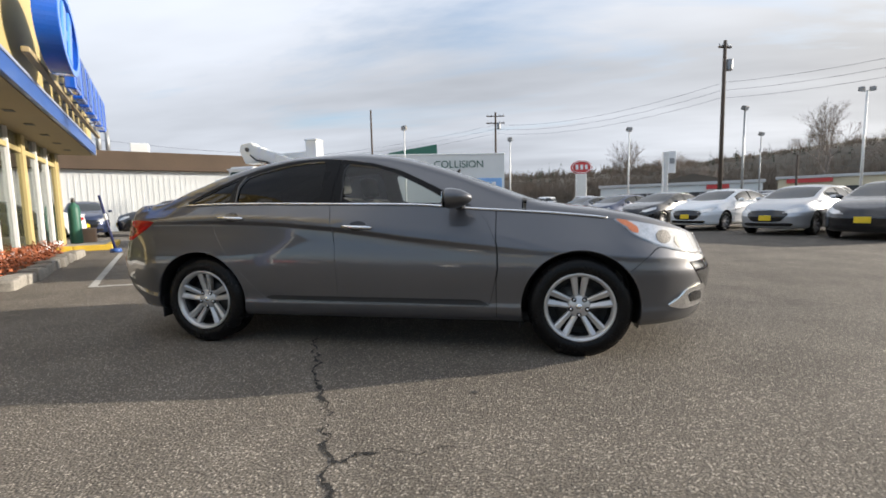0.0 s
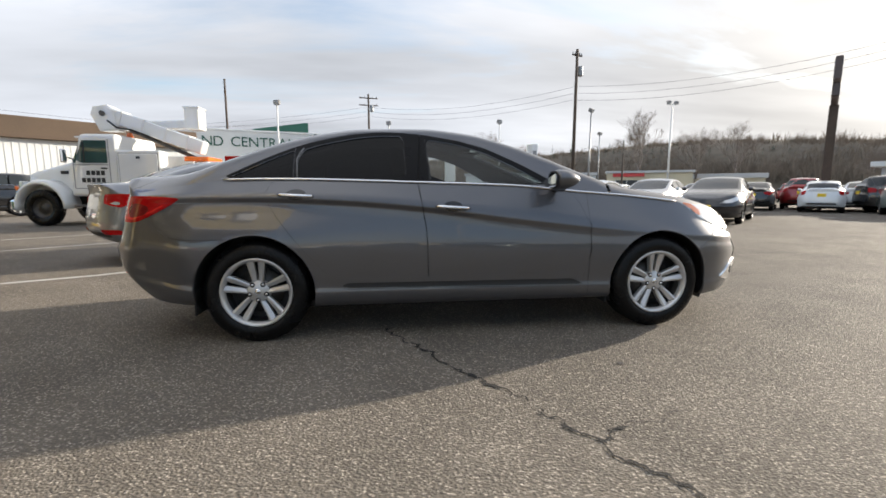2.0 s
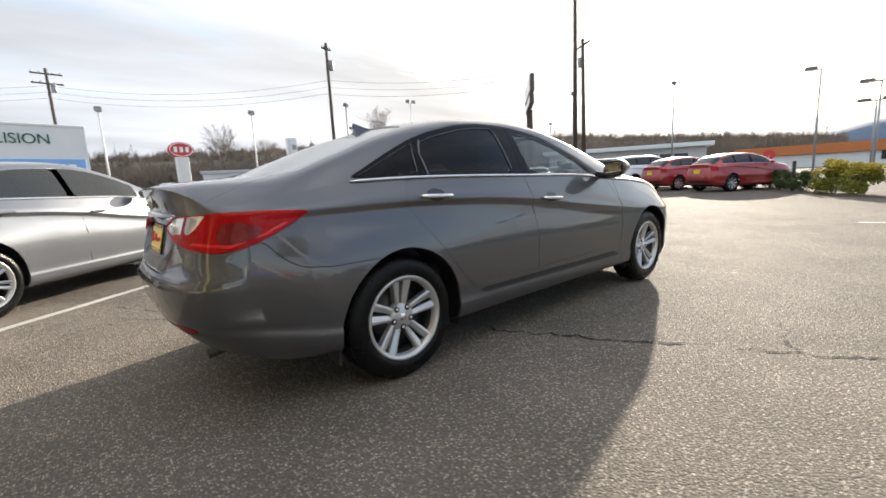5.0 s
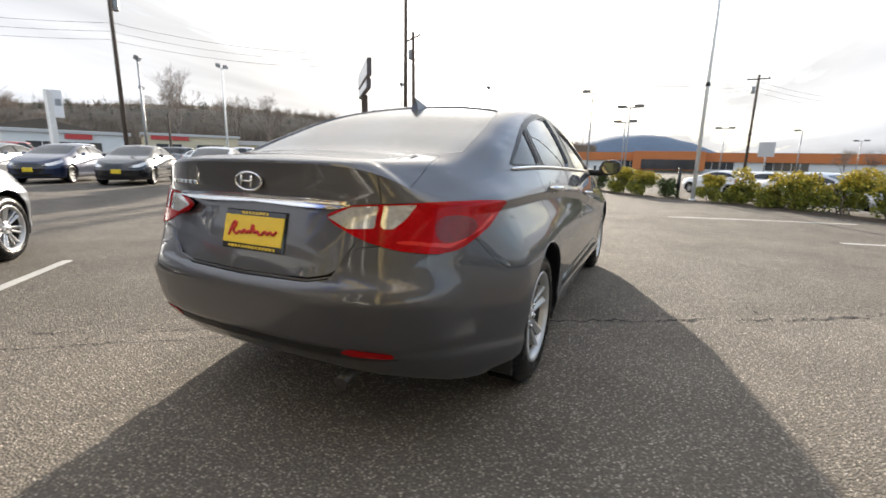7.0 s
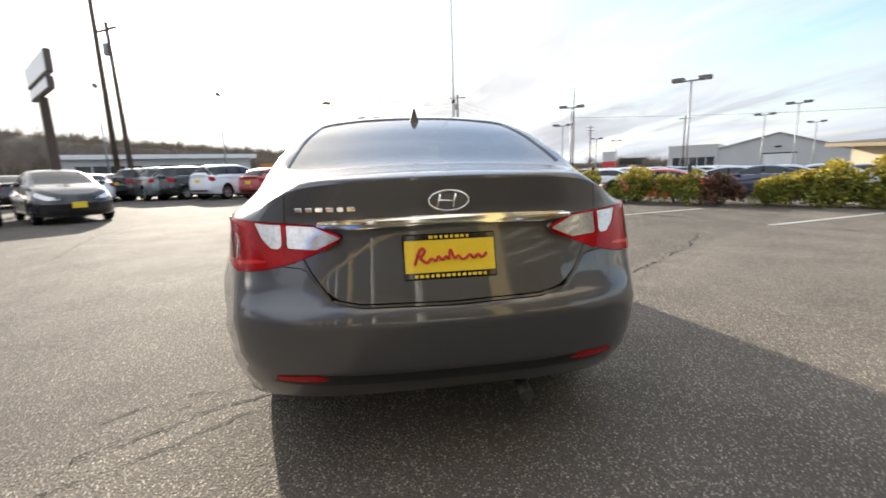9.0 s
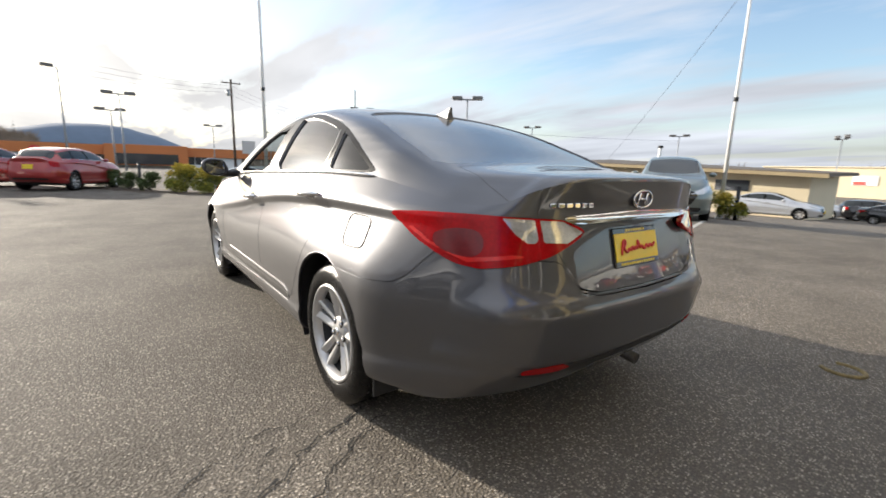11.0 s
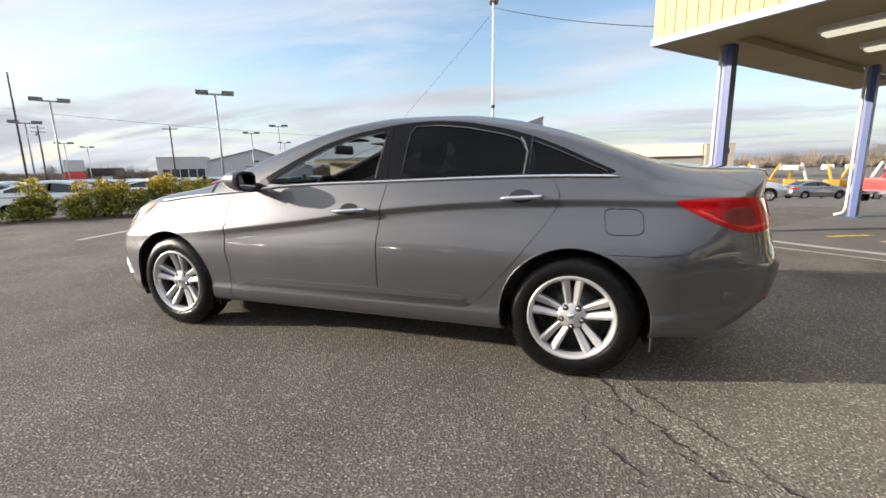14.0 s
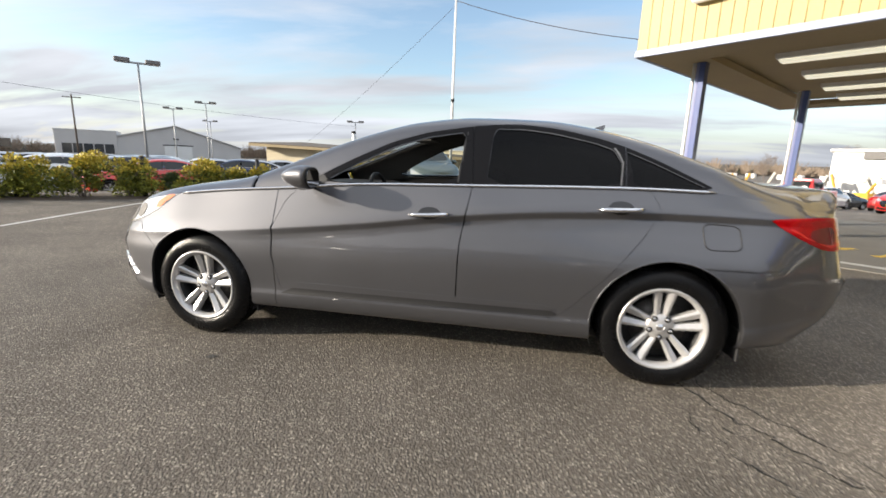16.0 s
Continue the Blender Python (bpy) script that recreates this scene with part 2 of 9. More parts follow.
M_GLOSSBLACK = make_material("gloss_black", (0.008, 0.008, 0.009), 0.12, vary=0.1, coat=0.5)
M_RUBBER = make_material("tyre_rubber", (0.0050, 0.0050, 0.0054), 0.27, spec=0.20, vary=0.35, scale=9, fine=160, bump=0.25)
M_CHROME = make_material("chrome", (0.78, 0.78, 0.79), 0.09, 1.0, vary=0.03)
M_SILVER = make_material("silver_wheel_paint", (0.53, 0.525, 0.52), 0.32, 0.55, vary=0.06, scale=12, coat=0.4)
M_FRAME = make_material("satin_black_trim", (0.006, 0.006, 0.007), 0.28, spec=0.12, vary=0.15, fine=200)
M_SATIN = make_material("satin_grey_trim", (0.16, 0.16, 0.165), 0.35, 0.3, vary=0.1, fine=200)
M_MIRROR = make_material("mirror_glass", (0.35, 0.36, 0.38), 0.03, 1.0, vary=0.03)
M_STEEL = make_material("dark_steel", (0.10, 0.095, 0.09), 0.5, 0.8, vary=0.3, fine=90, bump=0.2)
M_TINT = make_glass("privacy_glass", (0.022, 0.024, 0.030), 0.002, 0.0, 1.30)
M_CLEAR = make_glass("clear_glass", (0.62, 0.67, 0.65), 0.02)
M_BACKGLASS = make_glass("rear_glass", (0.10, 0.105, 0.11), 0.30, 0.14, 3.4)
M_RED_LENS = make_material("red_lens", (0.36, 0.002, 0.004), 0.20, vary=0.3, scale=14, fine=90, coat=0.25, spec=0.12)
M_DARKRED = make_material("dark_red_lens", (0.16, 0.004, 0.006), 0.18, vary=0.3, coat=0.2)
M_BRIGHTRED = make_material("bright_red_lens", (0.62, 0.018, 0.014), 0.16, vary=0.15, coat=0.15)
M_CLEAR_LENS = make_material("clear_lens", (0.68, 0.67, 0.65), 0.10, 0.55, vary=0.25, scale=25, fine=90, coat=1.0)
M_MARKER = make_material("pale_amber_lens", (0.68, 0.21, 0.08), 0.15, vary=0.15, scale=20, coat=0.8)
M_AMBER = make_material("amber_lens", (0.75, 0.16, 0.03), 0.15, vary=0.15, scale=20, coat=1.0)
M_SEAT = make_material("grey_cloth", (0.06, 0.058, 0.056), 0.9, vary=0.2, fine=250, bump=0.3)
M_PLATE = make_material("yellow_plate", (0.80, 0.56, 0.02), 0.45, vary=0.05, coat=0.3)
M_PLATE_RED = make_material("red_print", (0.55, 0.03, 0.03), 0.5, vary=0.1)

# ---- mesh helpers ----


def part(name, bm, material, parent=None, label="", smooth=False):
    """Links a bmesh or a mesh as one mesh object under a thing or a part."""
    if isinstance(bm, bmesh.types.BMesh):
        me = bpy.data.meshes.new(name)
        bm.to_mesh(me)
        bm.free()
    else:
        me = bm
    if material is not None and not me.materials:
        for mt in material if isinstance(material, (list, tuple)) else [material]:
            me.materials.append(mt)
    if smooth:
        me.polygons.foreach_set("use_smooth", [True] * len(me.polygons))
    ob = new(name, me)
    if parent is not None:
        ob.parent = parent
    if label:
        tagged(ob, label)
    return ob


def thing(name, label, category, group="", kind="", at=None):
    ob = new(name)
    ob.empty_display_size = 0.2
    tagged(ob, label, category, group, kind)
    if at is not None:
        ob.matrix_basis = at
    return ob


def box(bm, lo, hi, bevel=0.0, m=None, segs=1):
    """Adds a box to bm, with bevelled edges."""
    lo, hi = Vector(lo), Vector(hi)
    made = bmesh.ops.create_cube(bm, size=1.0)["verts"]
    mid, size = (lo + hi) / 2, hi - lo
    for v in made:
        v.co = Vector((v.co.x * size.x + mid.x, v.co.y * size.y + mid.y, v.co.z * size.z + mid.z))
    if bevel:
        edges = {e for v in made for e in v.link_edges}
        out = bmesh.ops.bevel(bm, geom=list(edges), offset=bevel, segments=segs, profile=0.6, affect="EDGES")
        made = list({v for v in out["verts"]} | {v for v in made if v.is_valid})
    if m is not None:
        bmesh.ops.transform(bm, matrix=m, verts=made)
    return made


def new_box(lo, hi, bevel=0.0, m=None, segs=1):
    bm = bmesh.new()
    box(bm, lo, hi, bevel, m, segs)
    return bm


def rod(bm, a, b, r0, r1=None, sides=10, caps=True):
    """Adds a round bar from a to b."""
    a, b = Vector(a), Vector(b)
    r1 = r0 if r1 is None else r1
    turn = (b - a).to_track_quat("Z", "Y").to_matrix()
    rings = []
    for p, r in ((a, r0), (b, r1)):
        rings.append([bm.verts.new(p + turn @ Vector((r * math.cos(k * math.tau / sides), r * math.sin(k * math.tau / sides), 0))) for k in range(sides)])
    for k in range(sides):
        f = bm.faces.new((rings[0][k], rings[0][(k + 1) % sides], rings[1][(k + 1) % sides], rings[1][k]))
        f.smooth = True
    if caps:
        bm.faces.new(rings[0][::-1])
        bm.faces.new(rings[1])


def new_rod(a, b, r0, r1=None, sides=10):
    bm = bmesh.new()
    rod(bm, a, b, r0, r1, sides)
    return bm


def pipe(bm, pts, r, sides=8):
    """Adds a tube along points; r is one radius or one for each point."""
    pts = [Vector(p) for p in pts]
    rs = r if isinstance(r, (list, tuple)) else [r] * len(pts)
    rings, before = [], None
    for i, p in enumerate(pts):
        way = (pts[min(i + 1, len(pts) - 1)] - pts[max(i - 1, 0)]).normalized()
        if before is None:
            side = way.orthogonal().normalized()
        else:
            side = (before - way * before.dot(way)).normalized()
        before = side
        up = way.cross(side)
        rings.append([bm.verts.new(p + rs[i] * (math.cos(k * math.tau / sides) * side + math.sin(k * math.tau / sides) * up)) for k in range(sides)])
    for r0, r1 in zip(rings, rings[1:]):
        for k in range(sides):
            f = bm.faces.new((r0[k], r0[(k + 1) % sides], r1[(k + 1) % sides], r1[k]))
            f.smooth = True
    bm.faces.new(rings[0][::-1])
    bm.faces.new(rings[-1])


def spin(profile, sides=40, axis="y"):
    """A turned shape from (radius, offset along the axis) pairs."""
    bm = bmesh.new()
    rings = []
    for r, o in profile:
        ring = []
        for k in range(sides):
            c, s = math.cos(k * math.tau / sides), math.sin(k * math.tau / sides)
            ring.append(bm.verts.new((r * c, o, r * s) if axis == "y" else (r * c, r * s, o)))
        rings.append(ring)
    for r0, r1 in zip(rings, rings[1:]):
        for k in range(sides):
            f = bm.faces.new((r0[k], r0[(k + 1) % sides], r1[(k + 1) % sides], r1[k]))
            f.smooth = True
    bmesh.ops.recalc_face_normals(bm, faces=bm.faces)
    return bm


def slab(outline, thick, m=None, bevel=0.0):
    """A flat plate from a closed outline in x, y with its thickness along z."""
    bm = bmesh.new()
    low = [bm.verts.new((x, y, 0)) for x, y in outline]
    high = [bm.verts.new((x, y, thick)) for x, y in outline]
    n = len(outline)
    bm.faces.new(low[::-1])
    bm.faces.new(high)
    for k in range(n):
        bm.faces.new((low[k], low[(k + 1) % n], high[(k + 1) % n], high[k]))
    bmesh.ops.recalc_face_normals(bm, faces=bm.faces)
    if bevel:
        bmesh.ops.bevel(bm, geom=[e for e in bm.edges if abs(e.verts[0].co.z - e.verts[1].co.z) < 1e-6], offset=bevel, segments=2, affect="EDGES")
    if m is not None:
        bmesh.ops.transform(bm, matrix=m, verts=bm.verts)
    return bm


def knots(pts):
    """A smooth function through (x, value) knots, flat beyond the ends."""
    pts = sorted(pts)
    xs, ys = np.array([p[0] for p in pts], float), np.array([p[1] for p in pts], float)
    h, d = np.diff(xs), np.diff(ys) / np.diff(xs)
    m = np.r_[d[0], np.where(d[1:] * d[:-1] > 0, 2 * d[1:] * d[:-1] / (d[1:] + d[:-1] + 1e-12), 0), d[-1]]

    def f(x):
        x = np.clip(np.asarray(x, float), xs[0], xs[-1])
        i = np.clip(np.searchsorted(xs, x) - 1, 0, len(h) - 1)
        t = (x - xs[i]) / h[i]
        return (2 * t**3 - 3 * t**2 + 1) * ys[i] + (t**3 - 2 * t**2 + t) * h[i] * m[i] + (3 * t**2 - 2 * t**3) * ys[i + 1] + (t**3 - t**2) * h[i] * m[i + 1]

    return f


def inside(px, py, poly):
    """Signed distance to a polygon, positive within."""
    px, py = np.asarray(px, float), np.asarray(py, float)
    best, odd = np.full(px.shape, 1e9), np.zeros(px.shape, bool)
    n = len(poly)
    for k in range(n):
        (ax, ay), (bx, by) = poly[k], poly[(k + 1) % n]
        ex, ey = bx - ax, by - ay
        t = np.clip(((px - ax) * ex + (py - ay) * ey) / (ex * ex + ey * ey + 1e-12), 0, 1)
        best = np.minimum(best, np.hypot(px - ax - t * ex, py - ay - t * ey))
        if abs(ey) > 1e-12:
            odd ^= ((ay > py) != (by > py)) & (px < ex * (py - ay) / ey + ax)
    return np.where(odd, best, -best)


def rounded(poly, times=2, by=0.25):
    """Cuts a polygon's corners off, again and again."""
    for _ in range(times):
        out = []
        for k in range(len(poly)):
            (ax, ay), (bx, by_) = poly[k], poly[(k + 1) % len(poly)]
            out += [(ax + by * (bx - ax), ay + by * (by_ - ay)), (bx - by * (bx - ax), by_ - by * (by_ - ay))]
        poly = out
    return poly


class Sheet:
    """Triangles with attributes (columns x, y, z, nx, ny, nz, ...), which can be cut along the zero line of any function."""

    def __init__(self, P, T):
        self.P, self.T = P, T

    def cut(self, f):
        """The piece where f is above zero."""
        P, T = self.P, self.T
        if not len(T):
            return Sheet(P, T)
        inn = f > 0
        count = inn[T].sum(1)
        whole = T[count == 3]
        extra, rows, made = [], [], {}

        def edge(a, b):
            key = (a, b) if a < b else (b, a)
            if key not in made:
                t = f[a] / (f[a] - f[b])
                made[key] = len(P) + len(extra)
                extra.append(P[a] + t * (P[b] - P[a]))
            return made[key]

        for tri in T[(count == 1) | (count == 2)].tolist():
            for r in range(3):
                a, b, c = tri[r], tri[(r + 1) % 3], tri[(r + 2) % 3]
                if inn[a] and not inn[b] and not inn[c]:
                    rows.append((a, edge(a, b), edge(a, c)))
                elif inn[a] and inn[b] and not inn[c]:
                    ec, ed = edge(b, c), edge(a, c)
                    rows += [(a, b, ec), (a, ec, ed)]
        Pn = np.vstack([P, extra]) if extra else P
        Tn = np.vstack([whole, np.array(rows, int).reshape(-1, 3)]) if rows else whole
        used, back = np.unique(Tn, return_inverse=True)
        return Sheet(Pn[used], back.reshape(-1, 3))

    def both(self, other):
        return Sheet(np.vstack([self.P, other.P]), np.vstack([self.T, other.T + len(self.P)]))

    def mirrored(self):
        P = self.P.copy()
        P[:, 1] *= -1
        P[:, 4] *= -1
        return Sheet(P, self.T[:, ::-1])

    def raised(self, by):
        P = self.P.copy()
        P[:, :3] += by * P[:, 3:6]
        return Sheet(P, self.T)

    def finer(self, times=1):
        """Each triangle split in four."""
        P, T = self.P, self.T
        for _ in range(times):
            e = np.sort(np.vstack([T[:, [0, 1]], T[:, [1, 2]], T[:, [2, 0]]]), axis=1)
            u, inv = np.unique(e, axis=0, return_inverse=True)
            inv = inv.reshape(-1)
            m = (P[u[:, 0]] + P[u[:, 1]]) / 2
            m[:, 3:6] /= np.maximum(np.linalg.norm(m[:, 3:6], axis=1, keepdims=True), 1e-9)
            n, k = len(T), len(P)
            a, b, c = inv[:n] + k, inv[n:2 * n] + k, inv[2 * n:] + k
            P = np.vstack([P, m])
            T = np.vstack([np.c_[T[:, 0], a, c], np.c_[a, T[:, 1], b], np.c_[c, b, T[:, 2]], np.c_[a, b, c]])
        return Sheet(P, T)

    def mesh(self, name):
        me = bpy.data.meshes.new(name)
        me.from_pydata(self.P[:, :3].tolist(), [], self.T.tolist())
        me.polygons.foreach_set("use_smooth", [True] * len(me.polygons))
        if len(self.T):
            me.normals_split_custom_set_from_vertices(self.P[:, 3:6].tolist())
        return me

    def shell(self, name, thick, rim=True):
        """The same with a rim turned inwards along its edges."""
        edges = {}
        for a, b, c in self.T.tolist():
            for e in ((a, b), (b, c), (c, a)):
                key = (min(e), max(e))
                edges[key] = None if key in edges else e
        border = [e for e in edges.values() if e]
        P, T = self.P.tolist(), self.T.tolist()
        deep = {}

        def down(i):
            if i not in deep:
                deep[i] = len(P)
                q = self.P[i].copy()
                q[:3] -= thick * q[3:6]
                P.append(q.tolist())
            return deep[i]

        for a, b in border:
            c, d = down(b), down(a)
            T += [(b, a, d), (b, d, c)]
        return Sheet(np.array(P).reshape(-1, 8), np.array(T, int).reshape(-1, 3)).mesh(name)

# ---- cars ----


def car_surface(spec, ns=(22, 66, 24), nw=3, nt=26):
    """The left half of a car's skin: a wall from sill to belt all round, and the top over it. Columns: place, normal, way round from the rear, top flag."""
    fr, rr = spec["front"], spec["rear"]
    xcf, xcr, nf, nr = fr[0], rr[0], fr[1], rr[1]
    st = []
    for k in range(ns[0]):
        st.append(("f", math.sin((1 - k / ns[0]) * math.pi / 2)))
    for k in range(ns[1]):
        st.append(("m", k / ns[1]))
    for k in range(ns[2] + 1):
        st.append(("r", math.sin(k / ns[2] * math.pi / 2)))
    levels = spec["levels"]
    rows = []
    for zf, yf, xf, xr in levels:
        row = []
        for kind, u in st:
            if kind == "f":
                x = xcf + (xf - xcf) * u
                s = max(0.0, 1 - u**nf) ** (1 / nf)
            elif kind == "m":
                x, s = xcf + (xcr - xcf) * u, 1.0
            else:
                x = xcr + (xr - xcr) * u
                s = max(0.0, 1 - u**nr) ** (1 / nr)
            row.append((x, float(yf(x)) * s, float(zf(x))))
        rows.append(row)
    W = np.array(rows)
    keep = spec["crease"]
    fine = []
    for i in range(len(W) - 1):
        before = W[i - 1] if i > 0 and i not in keep else 2 * W[i] - W[i + 1]
        after = W[i + 2] if i + 2 < len(W) and i + 1 not in keep else 2 * W[i + 1] - W[i]
        for k in range(nw):
            t = k / nw
            fine.append(0.5 * (2 * W[i] + (W[i + 1] - before) * t + (2 * before - 5 * W[i] + 4 * W[i + 1] - after) * t**2 + (3 * W[i] - before - 3 * W[i + 1] + after) * t**3))
    fine.append(W[-1])
    wall = np.array(fine)
    zc, lean, drop = spec["top"], spec["lean"], spec["drop"]
    top = []
    for j in range(len(st)):
        xb, yb, zb = W[-1][j]
        zt = max(float(zc(xb)), zb + 0.002)
        h = zt - zb
        d = min(float(drop(xb)), 0.45 * h)
        zr = zt - d
        yr = max(yb - float(lean(xb)) * (zr - zb) - 0.02 * min(1, h / 0.2), 0.25 * yb)
        pts = [(yb, zb)]
        for k in (0.3, 0.65):
            pts.append((yb + (yr - yb) * k + 0.012 * min(1, h / 0.3) * math.sin(math.pi * k), zb + (zr - zb) * k))
        r = min(0.06, 0.4 * math.hypot(yb - yr, zr - zb) + 1e-4)
        wn = math.hypot(yr - yb, zr - zb) + 1e-6
        pts.append((yr - (yr - yb) / wn * r, zr - (zr - zb) / wn * r))
        pts.append((yr, zr + 0.004 * min(1, h / 0.2)))
        for k in (0.86, 0.7, 0.5, 0.3, 0.12, 0.0):
            pts.append((yr * k, zt - d * 0.72 * k**2.2))
        for _ in range(2):
            cutp = [pts[0]]
            for a, b in zip(pts, pts[1:]):
                cutp += [(0.75 * a[0] + 0.25 * b[0], 0.75 * a[1] + 0.25 * b[1]), (0.25 * a[0] + 0.75 * b[0], 0.25 * a[1] + 0.75 * b[1])]
            pts = cutp + [pts[-1]]
        pa = np.array(pts)
        along = np.r_[0, np.cumsum(np.hypot(*np.diff(pa, axis=0).T))]
        want = np.linspace(0, along[-1], nt + 1)
        top.append(np.stack([np.full(nt + 1, xb), np.interp(want, along, pa[:, 0]), np.interp(want, along, pa[:, 1])], 1))
    top = np.array(top).transpose(1, 0, 2)
    ref = wall[len(wall) // 2]
    seg = np.hypot(np.diff(ref[:, 0]), np.diff(ref[:, 1]))
    around = np.r_[np.cumsum(seg[::-1])[::-1], 0.0]

    def sheet(G, flag):
        a, b, _ = G.shape
        du, dv = np.gradient(G, axis=1), np.gradient(G, axis=0)
        nn = np.cross(du, dv)
        ln = np.linalg.norm(nn, axis=2, keepdims=True)
        nn = np.where(ln > 1e-9, nn / np.maximum(ln, 1e-12), 0)
        for j in range(b):
            if (ln[:, j, 0] < 1e-9).any():
                nn[:, j] = nn[:, 1 if j == 0 else b - 2]
        sign = -1 if nn[a // 2, b // 2, 1] + nn[a // 2, b // 2, 2] < 0 else 1
        nn = nn * sign
        P = np.concatenate([G, nn, np.broadcast_to(around, (a, b))[..., None], np.full((a, b, 1), flag)], 2).reshape(-1, 8)
        q = np.arange(a * b).reshape(a, b)
        A, B, C, D = q[:-1, :-1].ravel(), q[1:, :-1].ravel(), q[1:, 1:].ravel(), q[:-1, 1:].ravel()
        T = np.vstack([np.stack([A, B, C], 1), np.stack([A, C, D], 1)])
        n0 = np.cross(P[T[:, 1], :3] - P[T[:, 0], :3], P[T[:, 2], :3] - P[T[:, 0], :3])
        T = T[np.linalg.norm(n0, axis=1) > 1e-10]
        t = T[len(T) // 2]
        face = np.cross(P[t[1], :3] - P[t[0], :3], P[t[2], :3] - P[t[0], :3])
        if face @ P[t[0], 3:6] < 0:
            T = T[:, ::-1]
        return Sheet(P, T)

    return sheet(wall, 0.0), sheet(top, 1.0), ref, around


def spoke_wheel(parent, radius, rim_r, width, spokes=5, detail=True, name="wheel"):
    """A tyre with a double-spoked light wheel; the outer face looks to +y."""
    w = width / 2
    r, q = radius, rim_r
    wheel = new(name)
    wheel.parent = parent
    sides = 56 if detail else 24
    shoulder = r - 0.012
    prof = [(q - 0.01, w - 0.03), (q + 0.004, w - 0.006), (q + 0.02, w + 0.004), (q + 0.045, w + 0.008), (shoulder - 0.03, w + 0.002), (shoulder - 0.008, w - 0.01), (shoulder + 0.004, w - 0.028)]
    for k, o in enumerate(np.linspace(w - 0.034, -w + 0.034, 9)):
        prof.append((r if k % 2 == 0 else r - (0.006 if detail else 0.0), float(o)))
    prof += [(shoulder, -w + 0.02), (q + 0.03, -w), (q - 0.01, -w + 0.03)]
    part("tyre", spin(prof, sides), M_RUBBER, wheel)
    part("rim", spin([(q - 0.022, w - 0.040), (q - 0.020, w - 0.018), (q - 0.012, w - 0.008), (q - 0.003, w + 0.002), (q + 0.006, w), (q + 0.004, w - 0.02)], sides), M_SILVER, wheel)
    # black barrel and rear disc put shade into the gaps between spokes
    part("rim_barrel", spin([(q + 0.002, w - 0.02), (q - 0.018, w - 0.026), (q - 0.026, -w + 0.03), (q - 0.01, -w + 0.02)], sides), M_BLACK, wheel)
    part("brake_disc", spin([(0.02, w - 0.10), (q - 0.07, w - 0.10), (q - 0.07, w - 0.115), (0.02, w - 0.115)], 28), M_STEEL, wheel)
    part("hub_shadow", spin([(0.001, w - 0.13), (q - 0.02, w - 0.13)], 24), M_BLACK, wheel)
    many = 1.0 if spokes == 5 else 0.75
    for k in range(spokes):
        a0 = math.tau * k / spokes + math.pi / 2
        c, sn = math.cos(a0), math.sin(a0)
        for s in (-1, 1):
            bm = bmesh.new()
            rings = []
            # each spoke runs straight out, widens, and ends in a slanted shoulder at the rim
            for t in (0.0, 0.15, 0.4, 0.65, 0.85, 0.94, 1.0):
                rad = 0.042 + (q - 0.050) * t
                mid = s * (0.0165 + 0.0215 * t) * many
                half = (0.0135 + 0.0085 * min(t / 0.85, 1.0) - 0.004 * max(0.0, (t - 0.85) / 0.15)) * many
                face = w - 0.010 - 0.034 * (1 - t) ** 1.7 - 0.010 * math.sin(math.pi * t)
                ridge = s * 0.35 * half
                ring = []
                for dx, dy in ((-half, -0.040), (-half, -0.009 - 0.004 * s), (ridge - 0.0025, 0.0), (ridge + 0.0025, 0.0), (half, -0.009 + 0.004 * s), (half, -0.040)):
                    ring.append(bm.verts.new((rad * c - (mid + dx) * sn, face + dy, rad * sn + (mid + dx) * c)))
                rings.append(ring)
            for r0, r1 in zip(rings, rings[1:]):
                for i in range(6):
                    bm.faces.new((r0[i], r0[(i + 1) % 6], r1[(i + 1) % 6], r1[i]))
            bm.faces.new(rings[0])
            bm.faces.new(rings[-1][::-1])
            bmesh.ops.recalc_face_normals(bm, faces=bm.faces)
            part("spoke", bm, M_SILVER, wheel)
    part("hub_cap", spin([(0.0, w - 0.032), (0.028, w - 0.033), (0.034, w - 0.036), (0.064, w - 0.039), (0.074, w - 0.047), (0.078, w - 0.08)], 30), M_SILVER, wheel)
    if detail:
        part("badge", spin([(0.0, w - 0.0275), (0.02, w - 0.0285), (0.021, w - 0.033)], 20), M_CHROME, wheel)
        for k in range(5):
            a = math.tau * k / 5 + math.pi / 2 + math.tau / 10
            x, z = 0.056 * math.cos(a), 0.056 * math.sin(a)
            bm = spin([(0.0, 0.004), (0.006, 0.004), (0.009, 0.0), (0.010, -0.012)], 6)
            bmesh.ops.translate(bm, verts=bm.verts, vec=(x, w - 0.034, z))
            part("lug_nut", bm, M_CHROME, wheel)
            # flat black disc paints the shade of a lug recess
            bm = spin([(0.0, 0.0), (0.0165, 0.0), (0.0165, -0.012)], 14)
            bmesh.ops.translate(bm, verts=bm.verts, vec=(x, w - 0.0365, z))
            part("lug_well_shade", bm, M_BLACK, wheel)
    return wheel


